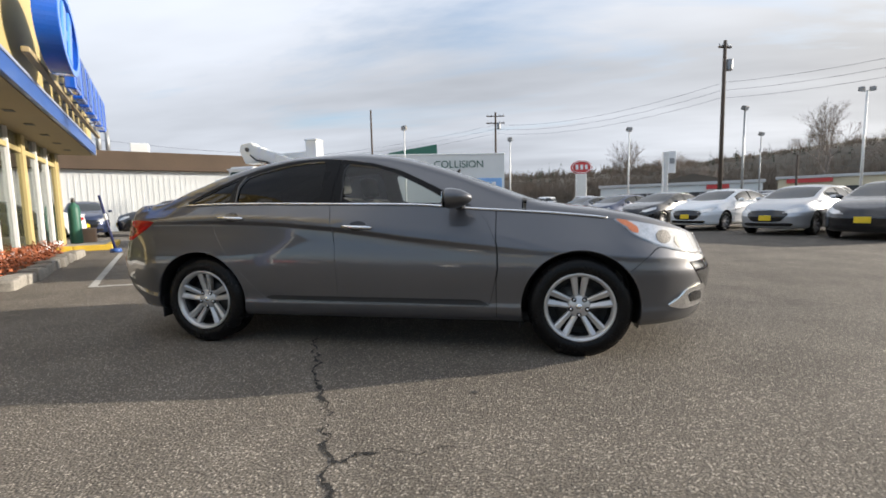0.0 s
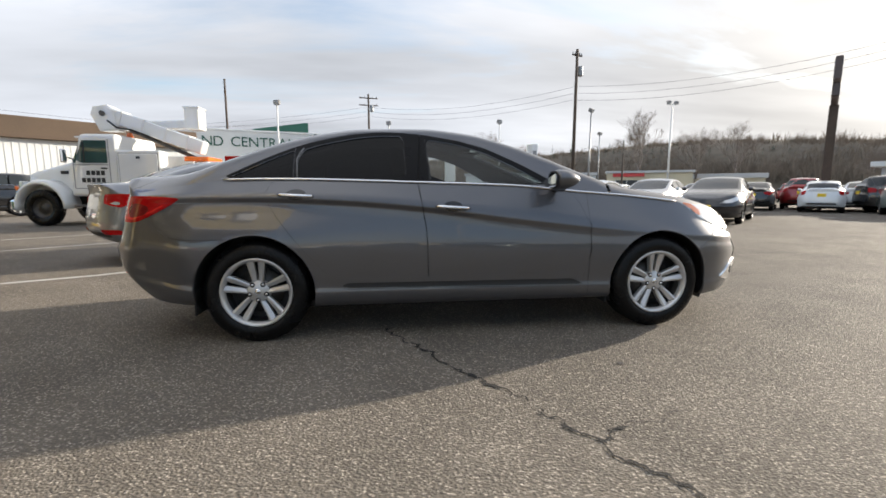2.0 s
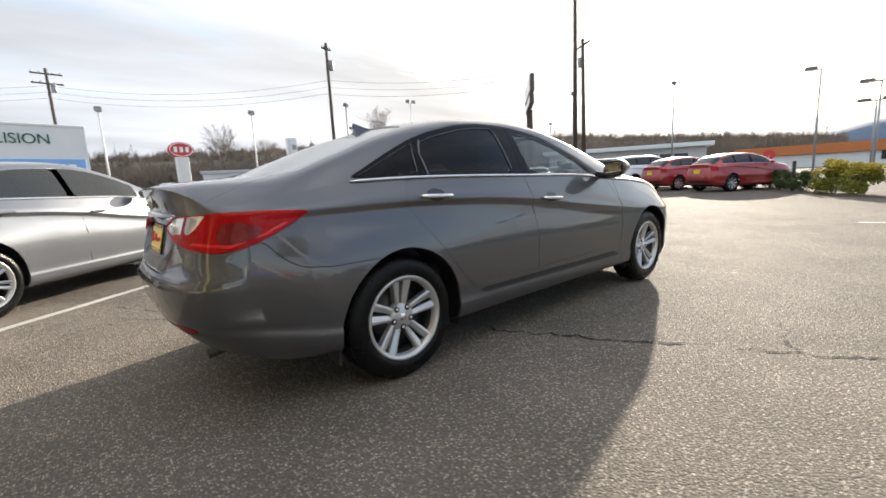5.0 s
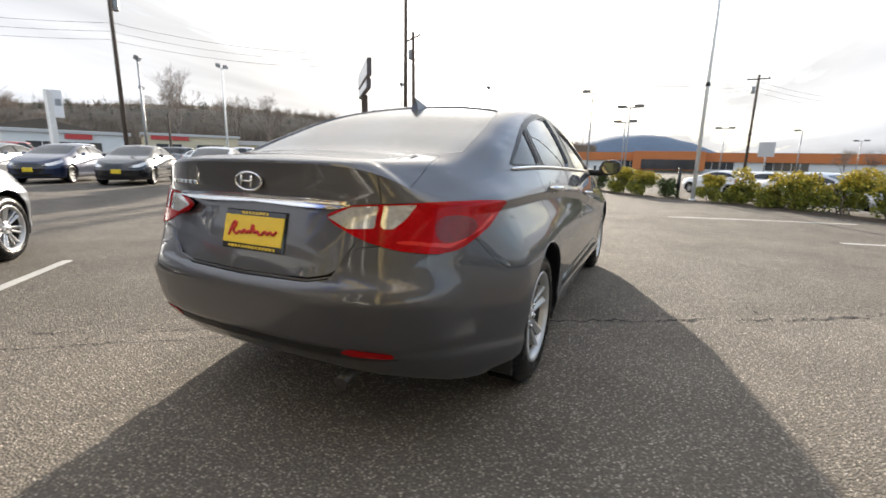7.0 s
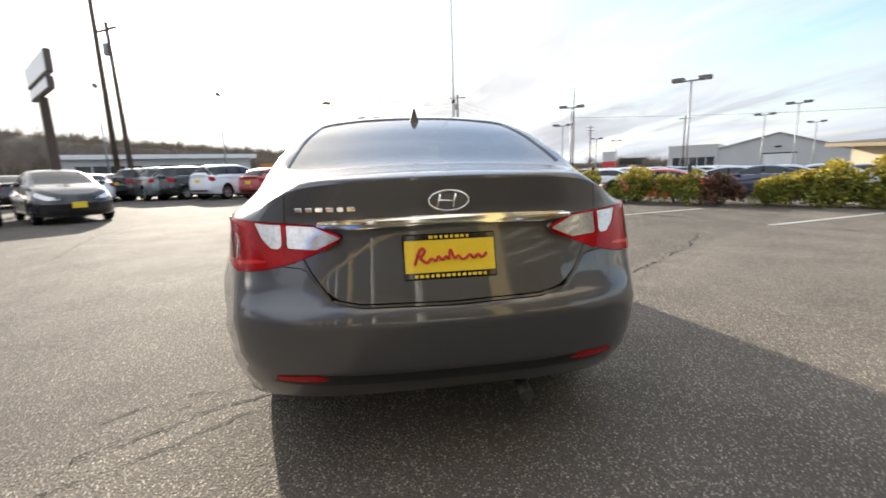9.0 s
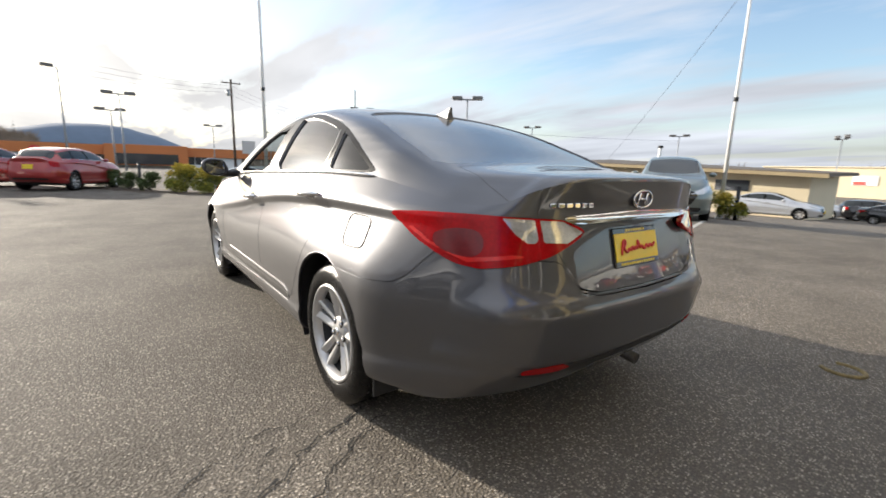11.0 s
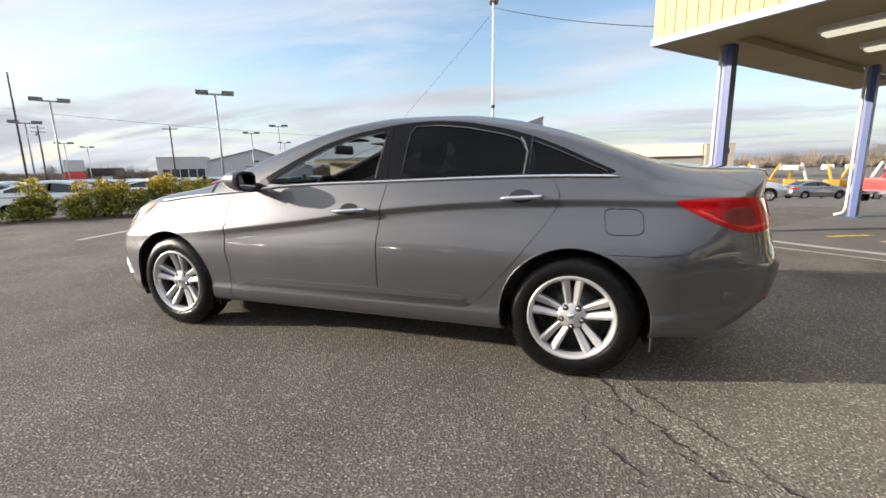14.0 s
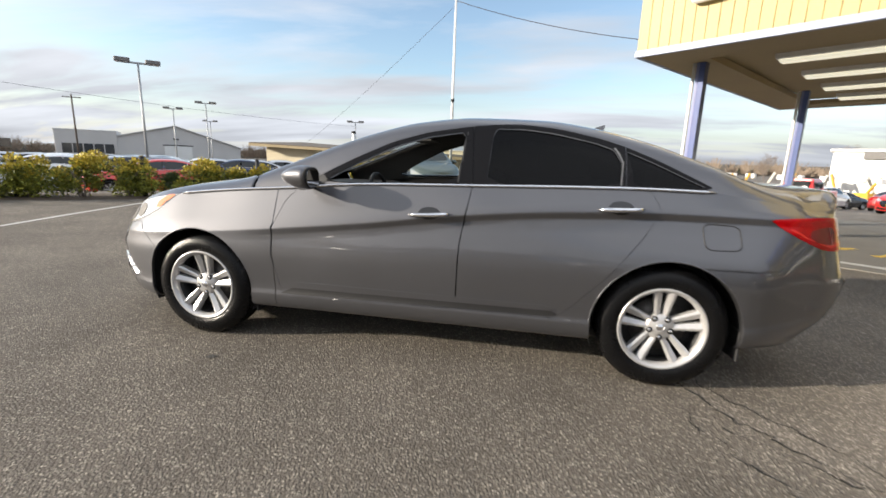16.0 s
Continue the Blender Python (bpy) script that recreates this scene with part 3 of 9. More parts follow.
def sedan_spec():
    """The long, low saloon with a fastback roof: half-width, height and end of each waterline."""
    zl = knots([(2.45, 0.63), (1.6, 0.69), (0.97, 0.742), (0.28, 0.818), (-0.28, 0.893), (-0.9, 0.943), (-1.4, 0.958), (-1.85, 0.955), (-2.4, 0.95)])
    yl = knots([(2.4, 0.885), (1.4, 0.90), (0.8, 0.897), (0.0, 0.890), (-0.6, 0.878), (-1.24, 0.852), (-1.83, 0.815), (-2.1, 0.770), (-2.4, 0.745)])
    rec = knots([(1.15, 0.002), (0.6, 0.018), (-0.2, 0.028), (-1.0, 0.027), (-1.7, 0.016), (-2.1, 0.0)])
    belt_z = knots([(2.42, 0.72), (2.25, 0.765), (2.0, 0.835), (1.64, 0.905), (1.2, 0.955), (0.74, 0.99), (0.3, 1.028), (-0.3, 1.046), (-1.25, 1.066), (-1.6, 1.060), (-1.8, 1.034), (-2.0, 1.004), (-2.14, 0.984), (-2.21, 0.992), (-2.27, 1.030), (-2.32, 1.062), (-2.36, 1.076)])
    belt_y = knots([(2.4, 0.75), (1.9, 0.755), (1.5, 0.765), (1.0, 0.795), (0.3, 0.815), (-0.4, 0.815), (-1.2, 0.785), (-1.6, 0.750), (-2.0, 0.715), (-2.4, 0.69)])
    flat = lambda v: (lambda x: v + 0 * x)  # noqa: E731
    arch = lambda x: 0.018 * np.exp(-(((x - 1.3975) / 0.42) ** 2)) + 0.016 * np.exp(-(((x + 1.3975) / 0.42) ** 2))  # noqa: E731
    ease = lambda x: (lambda t: t * t * (3 - 2 * t))(np.clip((-x - 1.74) / 0.42, 0, 1))  # noqa: E731
    inw = lambda x: 0.105 * ease(x)  # noqa: E731
    low_z = knots([(2.4, 0.20), (1.8, 0.20), (1.0, 0.215), (-1.0, 0.215), (-1.8, 0.248), (-2.1, 0.285), (-2.4, 0.305)])
    levels = [
        (low_z, flat(0.80), 2.24, -2.20),
        (lambda x: low_z(x) + 0.035, lambda x: 0.868 + arch(x) - inw(x), 2.31, -2.29),
        (lambda x: low_z(x) + 0.11, lambda x: 0.888 + arch(x) - inw(x), 2.35, -2.36),
        (lambda x: low_z(x) + 0.155, lambda x: 0.882 + arch(x) - inw(x), 2.365, -2.395),
        (flat(0.50), lambda x: 0.893 + arch(x) - inw(x), 2.385, -2.405),
        (lambda x: 0.42 * zl(x) + 0.285, lambda x: 0.897 + arch(x) - 0.105 * ease(x), 2.385, -2.395),
        (lambda x: zl(x) - 0.05, lambda x: yl(x) - rec(x) + 0.004, 2.365, -2.345),
        (zl, yl, 2.345, -2.328),
        (belt_z, belt_y, 2.30, -2.352),
    ]
    top = knots([(2.36, 0.72), (2.27, 0.775), (2.13, 0.835), (1.95, 0.905), (1.6, 0.985), (1.27, 1.035), (1.20, 1.050), (0.86, 1.172), (0.57, 1.285), (0.3, 1.375), (0.03, 1.440), (-0.3, 1.470), (-0.71, 1.460), (-1.0, 1.420), (-1.3, 1.345), (-1.6, 1.238), (-1.85, 1.150), (-1.95, 1.127), (-2.1, 1.112), (-2.20, 1.106), (-2.28, 1.099), (-2.33, 1.090), (-2.36, 1.082)])
    return dict(front=(1.48, 2.4), rear=(-1.75, 3.7), levels=levels, crease=(6, 7), top=top, lean=knots([(2.4, 1.3), (1.4, 1.1), (0.9, 0.52), (-1.6, 0.52), (-2.0, 1.3), (-2.4, 1.5)]), drop=knots([(2.4, 0.02), (1.3, 0.05), (0.9, 0.06), (0.2, 0.062), (-1.0, 0.060), (-1.8, 0.05), (-2.3, 0.02)]))


def other_spec(kind):
    """Skins of the other parked cars, from the same waterlines with their own roof."""
    sp = sedan_spec()
    if kind == "hatch":
        sp["top"] = knots([(2.36, 0.72), (2.13, 0.835), (1.6, 0.99), (1.25, 1.045), (0.86, 1.19), (0.5, 1.33), (0.1, 1.43), (-0.4, 1.475), (-1.0, 1.465), (-1.5, 1.40), (-1.8, 1.33), (-2.05, 1.20), (-2.25, 1.08), (-2.33, 1.05)])
    elif kind == "suv":
        sp["top"] = knots([(2.36, 0.74), (2.2, 0.86), (1.6, 1.02), (1.2, 1.06), (0.86, 1.20), (0.5, 1.36), (0.15, 1.46), (-0.3, 1.50), (-1.2, 1.49), (-1.9, 1.44), (-2.1, 1.36), (-2.24, 1.15), (-2.33, 1.05)])
    elif kind == "van":
        sp["top"] = knots([(2.36, 0.78), (2.25, 0.90), (1.9, 1.06), (1.6, 1.16), (1.1, 1.42), (0.8, 1.52), (0.3, 1.56), (-1.9, 1.55), (-2.15, 1.50), (-2.26, 1.2), (-2.33, 1.05)])
    return sp


M_CARGLASS = make_material("dark_car_glass", (0.020, 0.024, 0.026), 0.05, vary=0.3, scale=2.0, spec=0.5)


def simple_wheel(parent, radius, rim_r, width):
    w = width / 2
    wheel = new("wheel")
    wheel.parent = parent
    prof = [(rim_r, w - 0.02), (rim_r + 0.02, w + 0.003), (radius - 0.03, w + 0.003), (radius - 0.004, w - 0.02), (radius, 0), (radius - 0.004, -w + 0.02), (rim_r, -w)]
    part("tyre", spin(prof, 26), M_RUBBER, wheel)
    bm = spin([(0.0, w - 0.028), (0.05, w - 0.03), (0.06, w - 0.045), (0.02, w - 0.06)], 14)
    for k in range(8):
        a = math.tau * k / 8
        c, s = math.cos(a), math.sin(a)
        vs = []
        for r, h, o in ((0.05, 0.014, -0.034), (rim_r - 0.005, 0.030, -0.014)):
            for sg in (-1, 1):
                vs.append(bm.verts.new((r * c - sg * h * s, w + o, r * s + sg * h * c)))
        bm.faces.new((vs[0], vs[1], vs[3], vs[2]))
    part("rim", bm, M_SILVER, wheel)
    part("rim_barrel", spin([(rim_r + 0.004, w), (rim_r - 0.012, w - 0.004), (rim_r - 0.02, w - 0.05), (0.01, w - 0.07)], 26), M_STEEL, wheel)
    return wheel


def make_car(name, label, kind, paint, size=(1, 1, 1), plate=True, doors=True, near=False):
    """A parked car of lesser detail, as one thing with its parts."""
    car = thing(name, label, "car", "parked cars")
    sp = other_spec(kind)
    wall, top, ref, around = car_surface(sp, (14, 40, 14), 2, 18) if not near else car_surface(sp, (20, 60, 20), 3, 22)
    S = np.array(size)

    def sized(sheet):
        P = sheet.P.copy()
        P[:, :3] *= S
        P[:, 3:6] /= S
        P[:, 3:6] /= np.maximum(np.linalg.norm(P[:, 3:6], axis=1, keepdims=True), 1e-9)
        return Sheet(P, sheet.T)

    d = np.minimum(np.hypot(wall.P[:, 0] - 1.3975, wall.P[:, 2] - 0.336), np.hypot(wall.P[:, 0] + 1.3975, wall.P[:, 2] - 0.336))
    wall = wall.cut(d - 0.385)
    zc, zb, dr = sp["top"], sp["levels"][-1][0], sp["drop"]
    x, y, z = top.P[:, 0], np.abs(top.P[:, 1]), top.P[:, 2]
    roof = zc(x) - dr(x) - 0.035
    back = dict(sedan=-1.56, hatch=-1.75, suv=-2.0, van=-2.05)[kind]
    front = dict(sedan=0.62, hatch=0.66, suv=0.66, van=1.2)[kind]
    side = np.minimum.reduce([roof - z, z - zb(x) - 0.02, x - back, front - x])
    rear_band = dict(sedan=(-1.90, -1.04), hatch=(-2.17, -1.72), suv=(-2.235, -2.02), van=(-2.235, -2.12))[kind]
    screen_band = dict(sedan=(0.24, 1.24), hatch=(0.28, 1.22), suv=(0.34, 1.18), van=(0.95, 1.62))[kind]
    inner = 0.60 - 0.06 * np.clip((z - 1.1) / 0.3, 0, 1)
    screen = np.minimum.reduce([x - screen_band[0], screen_band[1] - 0.22 * (y / 0.66) ** 2 - x, inner + 0.03 - y])
    rear = np.minimum.reduce([x - rear_band[0] - 0.05 * (y / 0.6) ** 2, rear_band[1] - x, inner - 0.02 - y])
    glass = np.maximum(np.maximum(screen, rear), side)
    body = sized(wall.both(top.cut(-glass)))
    body = body.both(body.mirrored())
    part("body", body.shell("body", 0.01), paint, car)
    b1 = -0.33
    for nm, f in (("front_door_glass", np.minimum(side, x - b1 - 0.04)), ("rear_door_glass", np.minimum.reduce([side, b1 - 0.04 - x, x + 1.14])), ("quarter_glass", np.minimum(side, -1.19 - x))):
        sh = sized(top.cut(f)).raised(-0.006)
        if len(sh.T):
            for s in (sh, sh.mirrored()):
                part(nm, s.mesh(nm), M_CARGLASS, car)
    for nm, f in (("windscreen", screen), ("rear_window", rear)):
        sh = sized(top.cut(f)).raised(-0.006)
        part(nm, sh.both(sh.mirrored()).mesh(nm), M_CARGLASS, car)
    low = sized(wall.cut(np.minimum(0.285 - wall.P[:, 2], 1.0 - np.abs(wall.P[:, 0])))).raised(0.004)
    wx, wz, wa = wall.P[:, 0], wall.P[:, 2], wall.P[:, 6]
    head = np.minimum.reduce([wz - (0.70 - 0.35 * (wx - 2.0)).clip(0.64, 0.80), (0.90 - 0.36 * (wx - 1.7)).clip(0.70, 0.92) - wz, wx - 1.70, np.abs(wall.P[:, 1]) - 0.36])
    tail_top = 0.95 if kind in ("sedan",) else 1.0
    wy = np.abs(wall.P[:, 1])
    if kind == "sedan":
        tail = np.minimum.reduce([wz - 0.775 - 0.42 * np.clip(wx + 2.2, 0, 1) - 0.22 * np.clip(0.72 - wy, 0, 1), tail_top - wz, -1.80 - wx, wy - 0.45])
    else:
        tail = np.minimum.reduce([wz - 0.80, tail_top - wz - 0.25 * np.clip(wx + 2.2, 0, 1), -2.02 - wx, wy - 0.60 + 0.3 * (wz - 0.9)])
    for nm, f, mt, lb in (("head_lamp", head, M_CLEAR_LENS, ""), ("tail_lamp", tail, M_RED_LENS, "")):
        sh = sized(wall.cut(f)).raised(0.006)
        if len(sh.T):
            for s in (sh, sh.mirrored()):
                part(nm, s.shell(nm, 0.012), mt, car)
    if near:
        for nm, f, mt in (("reversing_lamp", np.minimum.reduce([wz - 0.80 - 0.22 * np.clip(0.72 - wy, 0, 1), 0.865 - wz, -2.16 - wx, wy - 0.50, 0.70 - wy]), M_CLEAR_LENS), ("rear_reflector", np.minimum.reduce([wz - 0.425, 0.485 - wz, -2.1 - wx, wy - 0.42, 0.72 - wy]), M_RED_LENS)):
            sh = sized(wall.cut(f)).raised(0.010)
            if len(sh.T):
                for s in (sh, sh.mirrored()):
                    part(nm, s.shell(nm, 0.008), mt, car)
    gr = np.minimum.reduce([0.725 - wz - 0.16 * np.abs(wall.P[:, 1]) ** 2, wz - 0.39, 0.52 - np.abs(wall.P[:, 1]) - 0.8 * np.abs(wz - 0.60), wx - 2.0])
    lo = np.minimum.reduce([0.36 - wz, wz - 0.27, 0.62 - np.abs(wall.P[:, 1]), wx - 2.0])
    for nm, f in (("grille", gr), ("air_intake", lo)):
        sh = sized(wall.cut(f)).raised(0.006)
        if len(sh.T):
            part(nm, sh.both(sh.mirrored()).shell(nm, 0.008), M_GLOSSBLACK, car)
    rl = np.minimum.reduce([0.44 - wz, wz - 0.38, 0.55 - np.abs(wall.P[:, 1]), -2.0 - wx])
    sh = sized(wall.cut(rl)).raised(0.005)
    part("rear_valance", sh.both(sh.mirrored()).shell("rear_valance", 0.008), M_BLACK, car)
    part("floor_pan", new_box((-1.75 * S[0], -0.72 * S[1], 0.19 * S[2]), (1.75 * S[0], 0.72 * S[1], 0.30 * S[2]), 0.02), M_BLACK, car)
    belt = sp["levels"][-1]
    for s in (1, -1):
        bm = bmesh.new()
        pipe(bm, [(xx * S[0], s * (float(belt[1](xx)) + 0.003) * S[1], (float(belt[0](xx)) + 0.006) * S[2]) for xx in np.linspace(back, front + 0.1, 14)], 0.008, 5)
        part("window_strip", bm, M_CHROME if kind != "van" else M_BLACK, car)
        for xa, z0, z1 in ((0.86, 0.36, 0.95), (-0.30, 0.36, 1.0)):
            pts = []
            for zz in np.linspace(z0, z1, 5):
                near_ = wall.P[(np.abs(wall.P[:, 0] - xa) < 0.12) & (wall.P[:, 1] > 0.3)]
                k = np.argmin((near_[:, 0] - xa) ** 2 + (near_[:, 2] - zz) ** 2)
                pts.append((xa * S[0], s * (near_[k, 1] - 0.002) * S[1], zz * S[2]))
            bm = bmesh.new()
            pipe(bm, pts, 0.004, 4)
            part("door_gap", bm, M_BLACK, car)
        for xa, zz in ((-0.11, 0.89), (-1.12, 0.95)):
            part("door_handle", new_box(((xa - 0.09) * S[0], s * 0.885 * S[1] - 0.02, zz * S[2] - 0.012), ((xa + 0.09) * S[0], s * 0.885 * S[1] + 0.02, zz * S[2] + 0.012), 0.008), paint, car)
        bm = bmesh.new()
        bmesh.ops.create_uvsphere(bm, u_segments=12, v_segments=8, radius=1.0)
        for v in bm.verts:
            v.co = (0.60 * S[0] + 0.09 * v.co.x, s * (0.95 * S[1] + 0.09 * v.co.y), 1.06 * S[2] + 0.065 * v.co.z)
        for fc in bm.faces:
            fc.smooth = True
        part("door_mirror", bm, paint, car)
    if plate:
        part("number_plate", new_box((2.385 * S[0] - 0.01, -0.15, 0.50 * S[2] - 0.075), (2.385 * S[0] + 0.014, 0.15, 0.50 * S[2] + 0.075), 0.005), M_PLATE, car)
        part("number_plate", new_box((-2.37 * S[0] - 0.014, -0.15, 0.80 * S[2] - 0.075), (-2.35 * S[0] + 0.01, 0.15, 0.80 * S[2] + 0.075), 0.005), M_PLATE, car)
    for cx in (1.3975 * S[0], -1.3975 * S[0]):
        for s in (1, -1):
            r = 0.336 * S[2] if kind != "sedan" else 0.33
            if near:
                wh = spoke_wheel(car, r, r * 0.68, 0.2, 7, True)
            else:
                wh = simple_wheel(car, r, r * 0.67, 0.2)
            wh.location = (cx, s * 0.775 * S[1], r)
            if s < 0:
                wh.rotation_euler = (0, 0, math.pi)
            ring = bmesh.new()
            a = np.linspace(-0.3, math.pi + 0.3, 16)
            lp = []
            for t in a:
                lp.append((ring.verts.new((cx + 0.387 * S[0] * math.cos(t), s * 0.86 * S[1], (0.336 + 0.387 * math.sin(t)) * S[2])), ring.verts.new((cx + 0.387 * S[0] * math.cos(t), s * 0.5 * S[1], (0.336 + 0.387 * math.sin(t)) * S[2]))))
            for p0, p1 in zip(lp, lp[1:]):
                ring.faces.new((p0[0], p0[1], p1[1], p1[0]))
            ring.faces.new([p[1] for p in lp])
            part("wheel_house", ring, M_BLACK, car)
    return car


PAINTS = dict(
    white=make_paint("white_car_paint", (0.72, 0.73, 0.74), 0.0, 0.3),
    silver=make_paint("silver_car_paint", (0.50, 0.51, 0.53), 0.6, 0.33),
    black=make_paint("black_car_paint", (0.012, 0.012, 0.014), 0.2, 0.25),
    blue=make_paint("dark_blue_car_paint", (0.018, 0.03, 0.075), 0.4, 0.3),
    red=make_paint("red_car_paint", (0.30, 0.015, 0.015), 0.3, 0.3),
    bright_red=make_paint("bright_red_car_paint", (0.55, 0.02, 0.015), 0.1, 0.3),
    grey=make_paint("blue_grey_car_paint", (0.16, 0.172, 0.192), 0.65, 0.35),
    green=make_paint("grey_green_car_paint", (0.16, 0.19, 0.18), 0.6, 0.35),
    champagne=make_paint("champagne_car_paint", (0.34, 0.33, 0.31), 0.65, 0.35),
)


def polygon_of(sheet, poly, cols, inset=0.0):
    return inside(sheet.P[:, cols[0]], sheet.P[:, cols[1]], poly) - inset


SIDE, PLAN, ROUND = (0, 2), (0, 1), (6, 2)


def rounded_line(pts, times=2):
    """Cuts the corners of an open line."""
    for _ in range(times):
        out = [pts[0]]
        for (ax_, az), (bx, bz) in zip(pts, pts[1:]):
            out += [(0.75 * ax_ + 0.25 * bx, 0.75 * az + 0.25 * bz), (0.25 * ax_ + 0.75 * bx, 0.25 * az + 0.75 * bz)]
        pts = out + [pts[-1]]
    return pts


def build_hero():
    car = thing("parked_car", "dark grey metallic four-door saloon car with chrome trim parked on asphalt", "car")
    spec = sedan_spec()
    wall, top, ref, around = car_surface(spec, (30, 66, 40))
    yx = lambda y: float(np.interp(y, ref[-42:, 1][::-1], around[-42:][::-1]))  # noqa: E731
    ax = lambda x: float(np.interp(-x, -ref[:, 0], around))  # noqa: E731
    GAP = 0.0035

    def arches(s, r):
        d = np.minimum(np.hypot(s.P[:, 0] - 1.3975, s.P[:, 2] - 0.336), np.hypot(s.P[:, 0] + 1.3975, s.P[:, 2] - 0.336))
        return d - r

    def half(sheet, poly, cols, inset=GAP):
        return sheet.cut(polygon_of(sheet, poly, cols, inset))

    def without(sheet, poly, cols, inset=GAP):
        return sheet.cut(-polygon_of(sheet, poly, cols, -inset))

    front_glass = rounded([(0.565, 1.036), (0.36, 1.152), (0.143, 1.258), (-0.05, 1.318), (-0.275, 1.353), (-0.250, 1.058)], 1, 0.12)
    rear_glass = rounded([(-0.415, 1.064), (-0.43, 1.374), (-0.6, 1.374), (-0.77, 1.353), (-0.99, 1.306), (-1.09, 1.272), (-1.132, 1.20), (-1.125, 1.078)], 1, 0.12)
    quarter_glass = rounded([(-1.150, 1.268), (-1.30, 1.205), (-1.45, 1.135), (-1.565, 1.083), (-1.19, 1.080), (-1.175, 1.20)], 1, 0.12)
    front_door = [(0.72, 0.995), (0.60, 1.072), (0.37, 1.187), (0.145, 1.295), (-0.05, 1.352), (-0.31, 1.388), (-0.34, 1.05), (-0.285, 0.73), (-0.275, 0.345), (0.76, 0.325), (0.82, 0.36), (0.868, 0.585), (0.862, 0.76), (0.79, 0.93)]
    rear_door = [(-0.34, 1.05), (-0.31, 1.388), (-0.6, 1.405), (-0.78, 1.385), (-1.02, 1.335), (-1.11, 1.298), (-1.148, 1.24), (-1.155, 1.075), (-1.276, 1.062), (-1.326, 0.98), (-1.30, 0.886), (-1.08, 0.6), (-0.90, 0.40), (-0.82, 0.345), (-0.275, 0.345), (-0.285, 0.73)]
    windscreen = [(1.26, -0.1), (1.25, 0.3), (1.17, 0.5), (1.02, 0.66), (0.6, 0.62), (0.26, 0.555), (0.23, 0.3), (0.22, -0.1)]
    backlight = [(-1.02, -0.1), (-1.03, 0.3), (-1.07, 0.47), (-1.12, 0.52), (-1.45, 0.575), (-1.80, 0.60), (-1.87, 0.54), (-1.905, 0.3), (-1.915, -0.1)]
    hood = [(1.30, -0.1), (1.29, 0.3), (1.21, 0.53), (1.06, 0.70), (1.04, 1.0), (2.6, 1.0), (2.6, -0.1)]
    trunk_top = [(-1.945, -0.1), (-1.935, 0.3), (-1.90, 0.55), (-2.1, 0.585), (-2.25, 0.605), (-2.5, 0.61), (-2.5, -0.1)]
    trunk_wall = [(-0.1, 0.682), (0.0, 0.682), (yx(0.30), 0.690), (yx(0.385), 0.710), (yx(0.432), 0.765), (yx(0.478), 0.83), (yx(0.55), 0.95), (yx(0.605), 1.1), (-0.1, 1.1)]
    lamp = [(yx(0.344), 0.903), (yx(0.45), 0.944), (yx(0.545), 0.950), (ax(-2.25), 0.958), (ax(-2.05), 0.957), (ax(-1.845), 0.948), (ax(-1.91), 0.908), (ax(-2.04), 0.842), (ax(-2.16), 0.796), (ax(-2.24), 0.786), (yx(0.60), 0.802), (yx(0.50), 0.828), (yx(0.42), 0.856)]
    lamp = rounded(lamp, 1, 0.12)
    headlamp = [(1.60, 0.92), (1.74, 0.805), (1.89, 0.735), (2.15, 0.672), (2.29, 0.655), (2.36, 0.70), (2.30, 0.80), (2.0, 0.90)]
    front_bumper = [(1.60, 0.52), (1.70, 0.575), (1.885, 0.728), (2.15, 0.664), (2.29, 0.647), (2.6, 0.64), (2.6, 0.05), (1.5, 0.05)]
    rear_bumper = [(ax(-1.5), 0.05), (ax(-1.5), 0.690), (ax(-1.80), 0.690), (ax(-1.92), 0.700), (ax(-1.99), 0.740), (ax(-2.06), 0.815), (ax(-2.12), 0.85), (ax(-2.30), 0.83), (yx(0.50), 0.812), (yx(0.476), 0.815), (yx(0.43), 0.758), (yx(0.382), 0.704), (yx(0.30), 0.684), (0.0, 0.676), (-0.1, 0.676), (-0.1, 0.05)]
    fuel = rounded([(-1.531, 0.908), (-1.708, 0.903), (-1.716, 0.785), (-1.545, 0.782)], 2, 0.15)

    # the window band is cut from a finer sheet, so that its outlines run clean
    in_band = np.minimum.reduce([top.P[:, 1] - 0.42, 0.80 - top.P[:, 0], top.P[:, 0] + 1.78])
    top = top.cut(in_band).finer(2).both(top.cut(-in_band))
    wall = wall.cut(arches(wall, 0.380))
    doors_off = without(without(wall, front_door, SIDE, 0), rear_door, SIDE, 0)
    lamps_off = without(doors_off, lamp, ROUND, 0)
    rear_part = lamps_off.cut(-lamps_off.P[:, 0] - 0.3)
    front_part = lamps_off.cut(lamps_off.P[:, 0] - 0.3)
    mid = lamps_off.cut(0.89 - np.abs(lamps_off.P[:, 0] - 0.0) + 0 * lamps_off.P[:, 0])

    # pressed-steel body: roof, pillars, rear wings and sills in one
    shell = top
    for poly, cols in ((front_glass, SIDE), (rear_glass, SIDE), (quarter_glass, SIDE), (front_door, SIDE), (rear_door, SIDE), (windscreen, PLAN), (backlight, PLAN), (hood, PLAN), (trunk_top, PLAN)):
        shell = without(shell, poly, cols, 0.0)
    shell = shell.cut(1.03 - shell.P[:, 0])
    quarter = without(without(lamps_off, rear_bumper, ROUND, 0), trunk_wall, ROUND, 0)
    quarter = quarter.cut(0.855 - quarter.P[:, 0])
    body = shell.both(quarter)
    body = body.both(body.mirrored())
